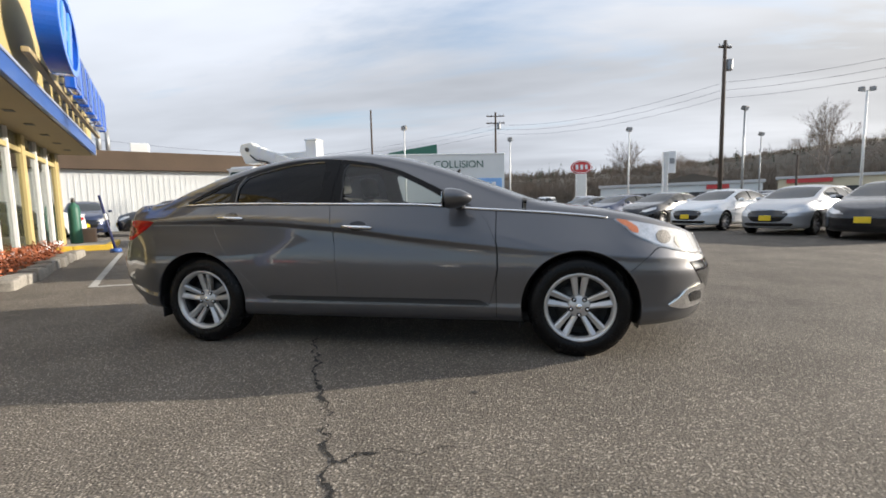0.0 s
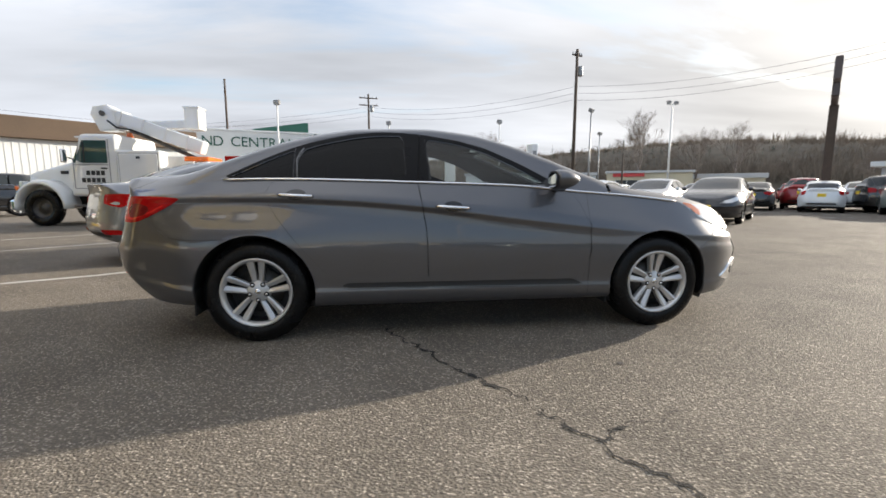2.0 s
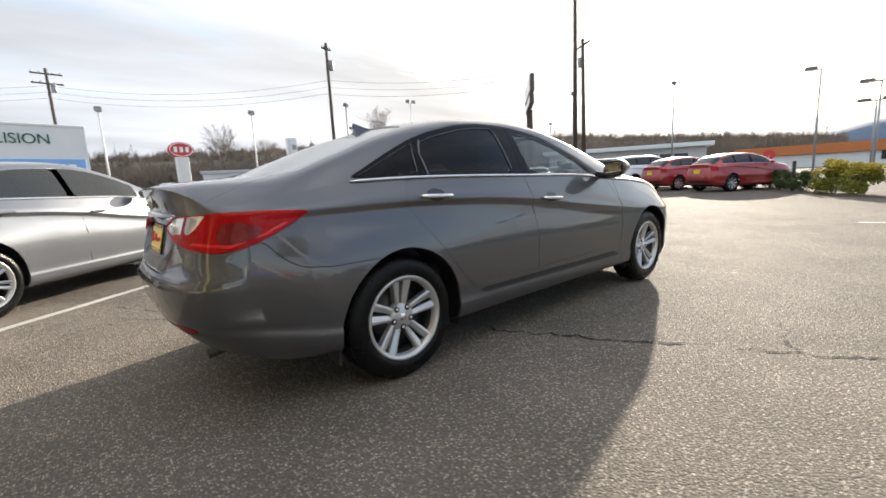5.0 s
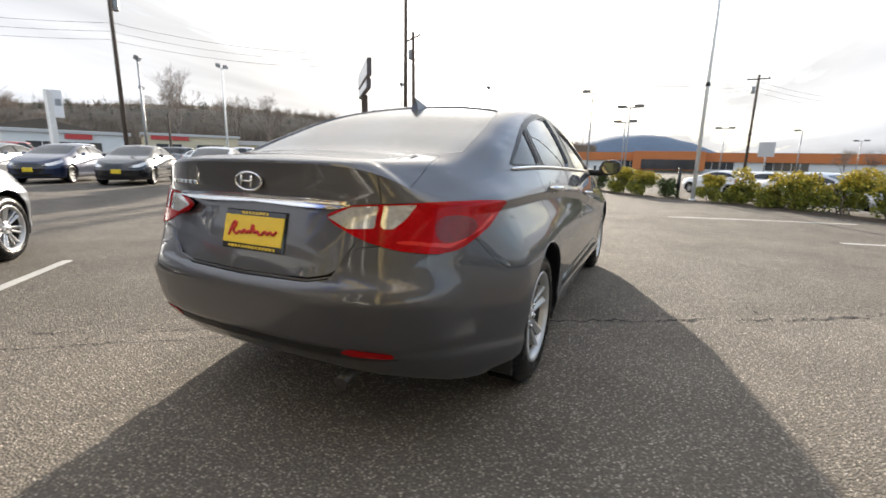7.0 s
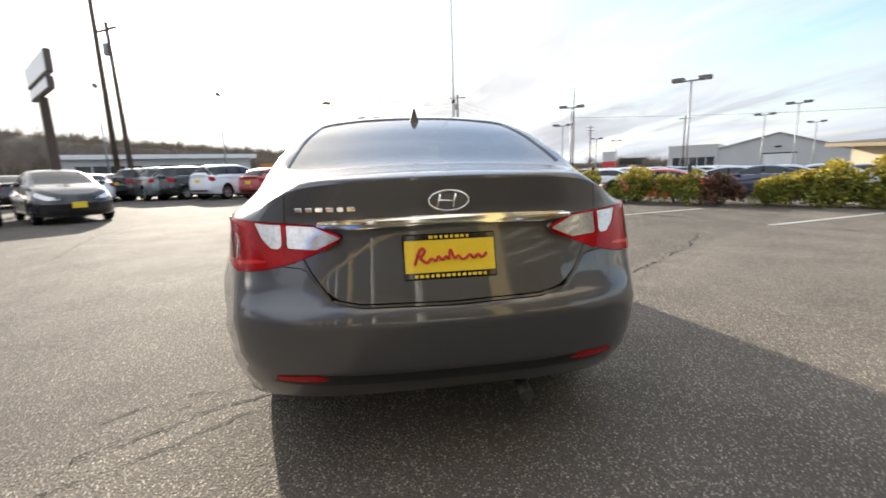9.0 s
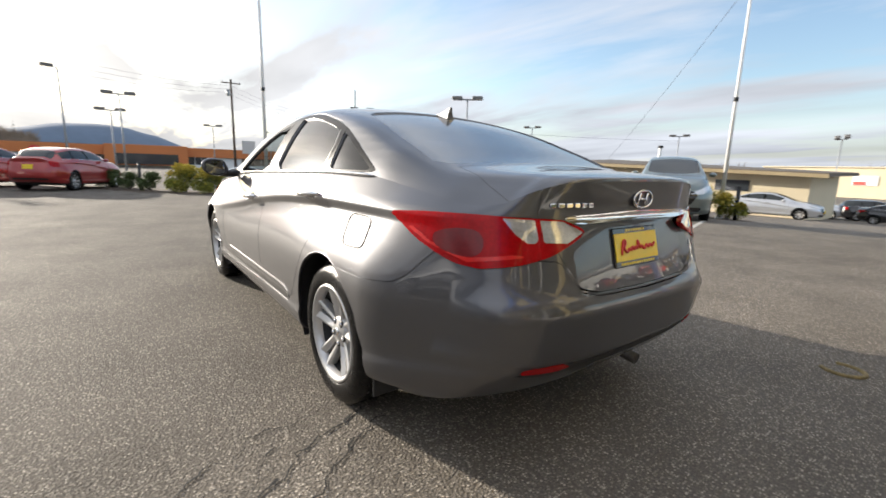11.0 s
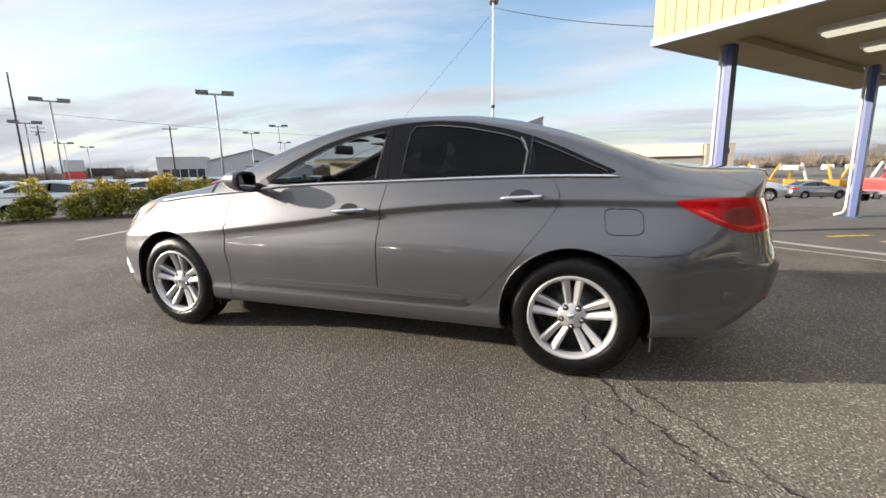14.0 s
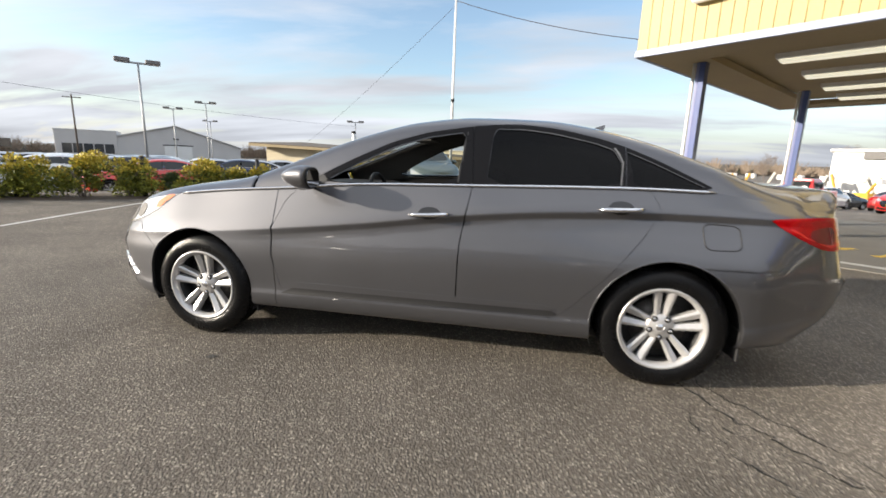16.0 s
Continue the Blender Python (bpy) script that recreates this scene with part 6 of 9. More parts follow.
def make_showroom():
    a, b = Vector((-5.05, 0.25, 0)), Vector((-12.3, 7.75, 0))
    e1 = (b - a).normalized()
    left = Vector((-e1.y, e1.x, 0))
    m = ax_pose((a.x, a.y, 0), e1)
    shop = thing("showroom", "yellow car showroom with blue fascia band and glass front", "building", at=m)
    # local y > 0 is the left of e1: the building lies there
    length, z0, wall_y = (b - a).length, 2.92, 0.95
    part("soffit", new_box((-1.0, 0.05, z0 - 0.04), (length, wall_y + 0.1, z0), 0), M_SOFFIT, shop)
    for k in range(7):
        part("downlight", new_box((0.6 + k * 1.4, 0.42, z0 - 0.052), (0.8 + k * 1.4, 0.57, z0 - 0.041), 0.004), M_BLACK, shop)
    part("blue_band", new_box((-1.0, -0.03, z0 - 0.02), (length, 0.05, z0 + 0.26), 0.008), M_BLUE, shop, "dark blue fascia band")
    part("band_edge", new_box((-1.0, -0.05, z0 + 0.26), (length, 0.06, z0 + 0.31), 0.008), M_TRIM_BLUE, shop)
    part("end_cap", new_box((length, -0.03, z0 - 0.03), (length + 0.08, wall_y, z0 + 0.30), 0.008), M_SIDING, shop)
    part("parapet", new_box((-1.0, 0.06, z0 + 0.02), (length, 0.22, 4.9), 0), M_SIDING, shop)
    part("roof", new_box((-1.0, 0.22, 4.3), (length, 9.0, 4.45), 0), M_BROWN_ROOF, shop)
    part("side_wall", new_box((length - 0.25, wall_y - 0.05, 0), (length - 0.05, 9.0, 4.9), 0), M_SIDING, shop)
    part("floor_slab", new_box((-1.0, wall_y - 0.05, 0), (length - 0.2, 8.8, 0.14), 0), M_CONCRETE, shop)
    part("back_wall", new_box((-1.0, 8.6, 0), (length - 0.2, 8.8, 4.4), 0), M_SIDING, shop)
    part("ceiling", new_box((-1.0, wall_y + 0.2, 2.9), (length - 0.25, 8.6, 2.96), 0), M_TRIM_WHITE, shop)
    # glass front: posts, rails and panes
    n, x0 = 9, -0.8
    step = (length - 0.3 - x0) / n
    for k in range(n + 1):
        big = k % 3 == 0
        hw = 0.13 if big else 0.035
        x = x0 + k * step
        part("mullion", new_box((x - hw, wall_y - 0.04, 0.14), (x + hw, wall_y + 0.10, z0 - 0.04), 0.006), M_SIDING if big else M_TRIM_WHITE, shop)
    part("head_rail", new_box((x0, wall_y - 0.02, 2.45), (length - 0.3, wall_y + 0.08, 2.56), 0.006), M_SIDING, shop)
    part("sill_rail", new_box((x0, wall_y - 0.03, 0.14), (length - 0.3, wall_y + 0.09, 0.28), 0.006), M_TRIM_WHITE, shop)
    for k in range(n):
        x = x0 + k * step
        part("pane", new_box((x + 0.04, wall_y + 0.02, 0.27), (x + step - 0.04, wall_y + 0.03, 2.45), 0), M_SHOPGLASS, shop).visible_shadow = False
        part("upper_pane", new_box((x + 0.04, wall_y + 0.02, 2.56), (x + step - 0.04, wall_y + 0.03, z0 - 0.05), 0), M_SHOPGLASS, shop)
    for k in (3, 4):
        x = x0 + k * step
        part("door_leaf", new_box((x + 0.06, wall_y - 0.02, 0.16), (x + 0.14, wall_y + 0.01, 2.4), 0.006), M_TRIM_WHITE, shop)
    return shop, m, length


SHOP, SHOP_M, SHOP_LEN = make_showroom()


def shop_sign():
    """Blue stand-off sign: an oval badge and a row of plain blocks in place of letters."""
    sg = thing("showroom_sign", "bright blue raised sign of an oval and plain blocks", "sign", at=SHOP_M)
    zc = 3.95
    pts = [(0.95 * math.cos(a), 0.60 * math.sin(a)) for a in np.linspace(0, math.tau, 41)[:-1]]
    part("oval_back", slab(pts, 0.04, pose(2.35, -0.30, zc, 90, 0, 0), 0.01), M_BLUE, sg)
    m_face = make_material("light_blue_acrylic", (0.06, 0.22, 0.70), 0.3, vary=0.1, scale=2, coat=0.5)

    def ring(f0, f1, y0, y1):
        bm = bmesh.new()
        rows = []
        for a in np.linspace(0, math.tau, 65)[:-1]:
            c, sn = 0.97 * math.cos(a), 0.62 * math.sin(a)
            rows.append([bm.verts.new((2.35 + c * f, y, zc + sn * f)) for f, y in ((f0, y0), (f1, y0), (f1, y1), (f0, y1))])
        for k in range(64):
            r0, r1 = rows[k], rows[(k + 1) % 64]
            for i in range(4):
                bm.faces.new((r0[i], r0[(i + 1) % 4], r1[(i + 1) % 4], r1[i]))
        bmesh.ops.recalc_face_normals(bm, faces=bm.faces)
        return bm

    part("oval_rim", ring(0.84, 1.0, -0.56, -0.28), M_SIGN_BLUE, sg, "deep blue oval rim")
    part("rim_face", ring(0.835, 0.985, -0.572, -0.561), m_face, sg)
    for bx in (2.08, 2.62):
        part("oval_bar", new_box((-0.13, -0.10, -0.47), (0.13, 0.10, 0.47), 0.02, pose(bx, -0.45, zc, 0, 22, 0)), m_face, sg)
    part("oval_bar", new_box((-0.30, -0.08, -0.10), (0.30, 0.08, 0.10), 0.02, pose(2.35, -0.45, zc, 0, -6, 0)), m_face, sg)
    for k in range(7):
        x = 3.75 + k * 0.86
        wdt = 0.62 if k != 6 else 0.2
        part("letter_block", new_box((x, -0.44, 3.42), (x + wdt, -0.26, 4.28), 0.02), M_SIGN_BLUE, sg, "blue letter as a plain block")
        part("letter_face", new_box((x + 0.08, -0.452, 3.50), (x + wdt - 0.08, -0.44, 4.20), 0.004), M_BLUE, sg)
        for zz in (3.55, 4.1):
            part("bracket", new_rod((x + wdt / 2, -0.3, zz), (x + wdt / 2, 0.1, zz), 0.02), M_POLE_GREY, sg)
    part("rail", new_box((1.4, -0.22, 3.34), (9.8, -0.12, 3.42), 0.01), M_SOFFIT, sg)


shop_sign()


def planter():
    kerb = thing("planter_bed", "low stone-edged planter with rusty orange shrubs", "planter", at=SHOP_M)
    m_stone = make_material("rubble_stone", (0.27, 0.25, 0.22), 0.9, vary=0.35, scale=5, fine=50, bump=0.6)
    rk = random.Random(8)
    x = 1.0
    while x < 6.6:
        ln = rk.uniform(0.25, 0.52)
        jag = Matrix.Translation((x + ln / 2, 0.22 + rk.uniform(-0.04, 0.04), 0.09)) @ Matrix.Rotation(rk.uniform(-0.1, 0.1), 4, "Z") @ Matrix.Rotation(rk.uniform(-0.06, 0.06), 4, "X")
        part("edge_stone", new_box((-ln / 2 + 0.01, -0.13, -0.12), (ln / 2 - 0.01, 0.13, rk.uniform(0.06, 0.11)), 0.04, jag, 2), m_stone, kerb)
        x += ln
    part("soil", new_box((1.0, 0.32, 0), (6.7, 0.89, 0.13), 0), M_BROWN_ROOF, kerb)
    bm = bmesh.new()
    rnd = random.Random(3)
    for _ in range(1800):
        p = Vector((rnd.uniform(1.3, 6.4), rnd.uniform(0.36, 0.84), 0.13 + rnd.random() ** 1.5 * 0.30))
        d = Vector((rnd.gauss(0, 1), rnd.gauss(0, 1), rnd.gauss(0.4, 0.7))).normalized() * 0.06
        e = d.orthogonal().normalized() * 0.02
        bm.faces.new([bm.verts.new(q) for q in (p, p + d * 0.5 + e, p + d, p + d * 0.5 - e)])
    part("shrub_leaves", bm, make_material("rust_leaves", (0.34, 0.10, 0.04), 0.7, vary=0.4, fine=8, island=0.4), kerb)
    yk = thing("yellow_kerb", "kerb stone painted yellow with worn edges", "kerb", "", "structure", SHOP_M)
    part("kerb_stone", new_box((8.72, -0.34, 0), (8.90, 0.55, 0.16), 0.02, None, 2), M_CURB_YELLOW, yk)
    part("kerb_stone", new_box((8.70, 0.56, 0), (8.88, 0.90, 0.16), 0.02, None, 2), M_CURB_YELLOW, yk)
    part("kerb_stone", new_box((8.91, -0.34, 0), (SHOP_LEN + 1.2, -0.16, 0.16), 0.02, None, 2), M_CURB_YELLOW, yk)
    part("walk_slab", new_box((8.90, -0.155, 0), (SHOP_LEN + 1.2, 0.89, 0.14), 0), M_CONCRETE, yk)


planter()


def bollard(at):
    b = thing("leaning_post", "blue and white leaning sign post beside a kerb", "post", at=at)
    part("pole", new_rod((0, 0, 0), (-0.28, -0.10, 1.55), 0.034, 0.030, 12), M_NAVY_AND_SHADE, b)
    part("collar", new_rod((-0.16, -0.057, 0.88), (-0.19, -0.068, 1.05), 0.036, 0.036, 12), M_TRIM_WHITE, b)
    part("foot", new_rod((0, 0, 0), (0, 0, 0.10), 0.14, 0.12, 14), M_BLUE, b)


bollard(pose(-10.0, 6.1, 0.0))


def gas_bottle(at):
    b = thing("green_cylinder", "tall dark green gas cylinder on the pavement", "cylinder", at=at)
    part("body", spin([(0.0, 0.0), (0.15, 0.0), (0.16, 0.03), (0.16, 1.05), (0.13, 1.2), (0.05, 1.27), (0.05, 1.3)], 20, "z"), M_GREEN, b)
    part("cap", spin([(0.05, 1.29), (0.06, 1.3), (0.055, 1.42), (0.0, 1.45)], 14, "z"), M_STEEL, b)


gas_bottle(SHOP_M @ pose(10.75, 0.70, 0.14))
box_bm = new_box((-0.2, -0.2, 0), (0.2, 0.2, 0.45), 0.01)
cb = tagged(part("cardboard_box", box_bm, make_material("cardboard", (0.30, 0.20, 0.14), 0.8, vary=0.1)), "small brown box on the pavement", "box")
cb.matrix_basis = SHOP_M @ pose(11.25, 0.45, 0.14)

# ---- poles, lamps, wires, signs ----


def street_lamp(at, height, heads, pole, r=0.07, facing=0.0, kind="box"):
    """heads: 1 or 2 floodlight boxes on a tapered pole."""
    lamp = thing("street_lamp", f"{'white' if pole is M_POLE_WHITE else 'grey'} lamp post with {'twin box lamps' if heads == 2 else 'a single lamp'}", "street lamp", "car park lamps", at=pose(at[0], at[1], fall(*at), 0, 0, facing))
    height -= fall(*at)
    part("pole", new_rod((0, 0, 0), (0, 0, height), r, r * 0.65, 10), pole, lamp)
    part("base", new_rod((0, 0, 0), (0, 0, 0.5), r * 2.4, r * 2.2, 12), M_CONCRETE, lamp)
    if kind == "box":
        if heads == 2:
            part("arm", new_box((-0.75, -0.04, height - 0.06), (0.75, 0.04, height + 0.04), 0.01), pole, lamp)
            ends = (-0.72, 0.72)
        else:
            part("arm", new_box((-0.05, -0.04, height - 0.05), (0.7, 0.04, height + 0.03), 0.01), pole, lamp)
            ends = (0.62,)
        for x in ends:
            head = part("lamp_head", new_box((x - 0.36, -0.26, height - 0.02), (x + 0.36, 0.26, height + 0.20), 0.03), M_LAMPHEAD, lamp)
            part("lamp_glass", new_box((x - 0.30, -0.21, height - 0.04), (x + 0.30, 0.21, height - 0.018), 0.005), M_LAMPLENS, head)
    else:
        offs = ((-0.35, 0.1), (0.35, 0.0)) if heads == 2 else ((0.0, 0.05),)
        if heads == 2:
            part("arm", new_box((-0.38, -0.03, height - 0.08), (0.38, 0.03, height - 0.02), 0.01), pole, lamp)
        for x, dz in offs:
            head = part("lamp_head", new_box((-0.22, -0.18, -0.17), (0.22, 0.18, 0.17), 0.05, pose(x, 0, height + dz + 0.1, 25, 0, 0)), M_LAMPHEAD, lamp)
            part("lamp_glass", new_box((-0.18, -0.20, -0.13), (0.18, -0.18, 0.13), 0.005, pose(x, 0, height + dz + 0.1, 25, 0, 0)), M_LAMPLENS, head)
    return lamp


def utility_pole(at, height, arms=1, facing=0.0, r=0.16, trafo=True, lean=0.0, half=1.2):
    p = thing("utility_pole", "tall weathered wooden utility pole with cross arm", "utility pole", "utility poles", at=pose(at[0], at[1], fall(*at), 0, lean, facing))
    height -= fall(*at)
    part("pole", new_rod((0, 0, 0), (0, 0, height), r, r * 0.7, 10), M_WOOD_POLE, p)
    for k in range(arms):
        z = height - 0.5 - 0.9 * k
        part("cross_arm", new_box((-half, -0.06, z - 0.06), (half, 0.06, z + 0.06), 0.01), M_WOOD_POLE, p)
        for x in (-0.88 * half, -0.42 * half, 0.42 * half, 0.88 * half):
            part("insulator", new_rod((x, 0, z + 0.06), (x, 0, z + 0.26), 0.05, 0.03, 8), M_POLE_GREY, p)
    if trafo:
        for s in (1,):
            part("transformer", spin([(0.0, 0.0), (0.22, 0.0), (0.24, 0.05), (0.24, 0.75), (0.2, 0.82), (0.0, 0.84)], 14, "z"), M_POLE_GREY, p).location = (0.42 * s, 0, height - 2.2)
    return p


def cable(a, b, sag, r=0.011, n=18):
    bm = bmesh.new()
    a, b = Vector(a), Vector(b)
    pipe(bm, [a.lerp(b, k / n) - Vector((0, 0, sag * 4 * (k / n) * (1 - k / n))) for k in range(n + 1)], r, 5)
    return tagged(part("overhead_cable", bm, M_WIRE), "thin black overhead cable between poles", "cable", "overhead cables")


for at, h, n, mt, r, fc, kd in (
    ((17.9, 34.7), 8.1, 1, M_POLE_GREY, 0.10, 30, "flood"), ((9.65, 35.8), 7.1, 1, M_POLE_WHITE, 0.08, 10, "flood"), ((-0.4, 37.2), 7.0, 1, M_POLE_WHITE, 0.09, 0, "flood"),
    ((-8.7, 30.9), 7.4, 1, M_POLE_WHITE, 0.09, -10, "flood"), ((29.8, 40.5), 10.2, 2, M_POLE_WHITE, 0.12, -30, "flood"), ((23.5, 44.0), 7.3, 1, M_POLE_GREY, 0.08, 20, "flood"),
    ((38.0, 23.5), 8.8, 1, M_POLE_GREY, 0.09, 20, "flood"), ((41.5, 15.0), 8.6, 1, M_POLE_GREY, 0.09, 0, "flood"), ((60, 42.0), 9.0, 1, M_POLE_GREY, 0.09, 0, "flood"),
    ((21.3, -18.75), 5.95, 2, M_POLE_GREY, 0.075, 45, "box"), ((34.0, -16.9), 6.15, 2, M_POLE_GREY, 0.075, 65, "box"), ((43.7, -20.3), 5.5, 2, M_POLE_GREY, 0.075, 65, "box"),
    ((41.1, 4.4), 7.7, 1, M_POLE_GREY, 0.09, 110, "box"), ((39.0, 0.9), 6.0, 2, M_POLE_GREY, 0.08, 80, "box"), ((61.0, -9.0), 5.7, 2, M_POLE_GREY, 0.08, 80, "box"),
    ((44.0, 1.5), 5.2, 2, M_POLE_GREY, 0.08, 80, "box"), ((70.0, -38.0), 5.6, 2, M_POLE_GREY, 0.09, 60, "box"), ((88.0, -52.0), 6.2, 2, M_POLE_GREY, 0.09, 60, "box"),
    ((44.0, -46.0), 6.4, 2, M_POLE_GREY, 0.09, 40, "box"), ((50.0, -60.0), 6.0, 2, M_POLE_GREY, 0.09, 40, "box"), ((36.0, -42.0), 6.6, 2, M_POLE_GREY, 0.08, 30, "box"),
    ((22.0, -52.0), 5.6, 2, M_POLE_GREY, 0.08, 20, "box"), ((98.0, -34.0), 6.0, 2, M_POLE_GREY, 0.09, 60, "box"), ((75.0, -20.0), 6.3, 1, M_POLE_GREY, 0.09, 60, "box"),
    ((8.0, -55.0), 5.0, 2, M_POLE_GREY, 0.08, 10, "flood"),
):
    street_lamp(at, h, n, mt, r, fc, kd)
utility_pole((16.0, 33.9), 13.2, 1, 20, 0.17, True, 0.0, 0.55)
utility_pole((-2.9, 54.9), 13.4, 2, 10, 0.17)
utility_pole((-24.6, 67.0), 17.6, 0, 10, 0.20, False)
utility_pole((33.2, 20.2), 17.5, 1, 60, 0.22, False)
utility_pole((32.6, 18.9), 12.3, 1, 60, 0.2, True, 1.5)
utility_pole((64.6, -12.2), 12.4, 1, 85, 0.19)
utility_pole((84.0, -40.1), 16.8, 0, 60, 0.17, False)
utility_pole((120.0, -62.0), 12.5, 2, 60, 0.2, True)
utility_pole((74.0, -58.0), 9.8, 1, 40, 0.16, False)
utility_pole((31.0, 52.0), 6.0, 0, 0, 0.14, False)
for dz, dy in ((0.0, 0.0), (-0.5, 0.4), (-1.0, 0.8)):
    cable((-2.9, 54.9 + dy, 11.8 + dz), (16.0, 33.9 + dy, 10.1 + dz), 1.0)
    cable((16.0, 33.9 + dy, 10.1 + dz), (33.2, 20.2 + dy, 10.9 + dz), 0.9)
    cable((33.2, 20.2 + dy, 10.9 + dz), (64.6, -12.2 + dy, 11.6 + dz), 1.6)
    cable((64.6, -12.2 + dy, 11.6 + dz), (84.0, -40.1 + dy, 11.5 + dz), 1.6)
    cable((-2.9, 54.9 + dy, 11.8 + dz), (-60.0, 70.0 + dy, 11.5 + dz), 1.6)
cable((-36.0, 26.0, 7.6), (-14.5, 56.0, 9.5), 1.2, 0.012)
cable((-7.4, -10.9, 4.5), (2.3, -13.3, 6.75), 0.4, 0.012)
cable((2.3, -13.3, 6.6), (20.5, -34.2, 1.6), 0.25, 0.007)
cable((34.0, -16.9, 5.3), (22.0, -52.0, 5.1), 0.35, 0.011)


def flag_pole(at, height, lamp_top, lean=0.0):
    f = thing("white_pole", "tall slim white metal pole standing in a planting strip", "pole", at=pose(at[0], at[1], fall(*at), 0, lean, 0))
    height -= fall(*at)
    part("pole", new_rod((0, 0, 0), (0, 0, height), 0.062, 0.036, 12), M_POLE_WHITE, f)
    part("foot", new_rod((0, 0, 0), (0, 0, 0.05), 0.12, 0.11, 14), M_POLE_WHITE, f)
    part("clamp", new_rod((0, 0, 3.5), (0, 0, 3.62), 0.066, 0.066, 10), M_BLACK, f)
    if lamp_top:
        part("lamp_head", new_box((-0.16, -0.14, 0), (0.16, 0.14, 0.26), 0.05, pose(0, 0, height - 0.05, 30, 0, 0)), M_LAMPHEAD, f)


flag_pole((12.6, -2.6), 9.5, False)
flag_pole((2.3, -13.3), 6.95, True)


def lettering(name, body, size, at, material, parent, depth=0.01):
    """A centred line of built-in letters, each a part of its own."""
    made, x = [], 0.0
    for ch in body:
        if ch == " ":
            x += 0.42 * size
            continue
        cu = bpy.data.curves.new(name, "FONT")
        cu.body, cu.size, cu.extrude, cu.align_y = ch, size, depth, "CENTER"
        tmp = bpy.data.objects.new(name, cu)
        me = bpy.data.meshes.new_from_object(tmp)
        bpy.data.objects.remove(tmp)
        bpy.data.curves.remove(cu)
        xs = [v.co.x for v in me.vertices]
        made.append((me, x - min(xs)))
        x += max(xs) - min(xs) + 0.10 * size
    for me, dx in made:
        part(name, me, material, parent).matrix_basis = at @ pose(dx - x / 2, 0, 0)


def red_oval_sign():
    s = thing("oval_sign", "red oval sign on a thick white column", "sign", at=pose(9.2, 64.7, 0, 0, 0, 8))
    part("column", new_box((-0.75, -0.4, 0), (0.75, 0.4, 5.6), 0.05), M_POLE_WHITE, s)
    pts = [(1.55 * math.cos(a), 1.0 * math.sin(a)) for a in np.linspace(0, math.tau, 37)[:-1]]
    part("panel", slab(pts, 0.5, pose(0, 0.25, 6.6, 90, 0, 0), 0.05), M_RED_SIGN, s)
    bm = bmesh.new()
    pipe(bm, [(1.38 * math.cos(a), -0.28, 6.6 + 0.86 * math.sin(a)) for a in np.linspace(0, math.tau, 37)], 0.05, 6)
    part("rim", bm, M_WHITE_SIGN, s)
    for x in (-0.7, 0.0, 0.7):
        part("bar", new_box((x - 0.2, -0.30, 6.25), (x + 0.2, -0.26, 6.95), 0.02), M_WHITE_SIGN, s)


red_oval_sign()


def white_sign():
    s = thing("pylon_sign", "slim white pylon with a small hanging banner", "sign", at=pose(13.0, 36.3, 0, 0, 0, 15))
    part("pylon", new_box((-0.55, -0.15, 0), (-0.15, 0.15, 5.3), 0.03), M_POLE_WHITE, s)
    part("banner", new_box((-0.12, -0.06, 3.5), (0.55, 0.06, 5.35), 0.02), M_WHITE_SIGN, s)
    part("print", new_box((0.0, -0.075, 4.3), (0.42, -0.06, 4.75), 0.005), M_POLE_GREY, s)


white_sign()


def big_sign():
    s = thing("roadside_sign", "long two-panel roadside sign on a brown pole", "sign", at=pose(25.7, 19.5, 0, 0, 0, 41.5))
    part("pole", new_box((-0.22, -0.22, 0), (0.22, 0.22, 6.0), 0.03), M_WOOD_POLE, s)
    for x0, x1, z0, z1 in ((-3.5, 3.5, 6.85, 8.05), (-3.1, 3.1, 6.05, 6.75)):
        panel = part("panel", new_box((x0, -0.16, z0), (x1, 0.16, z1), 0.05), M_DARK_SIGN, s)
        for y0, y1 in ((-0.175, -0.162), (0.162, 0.175)):
            part("panel_face", new_box((x0 + 0.12, y0, z0 + 0.1), (x1 - 0.12, y1, z1 - 0.1), 0.004), M_WHITE_SIGN, panel)


big_sign()


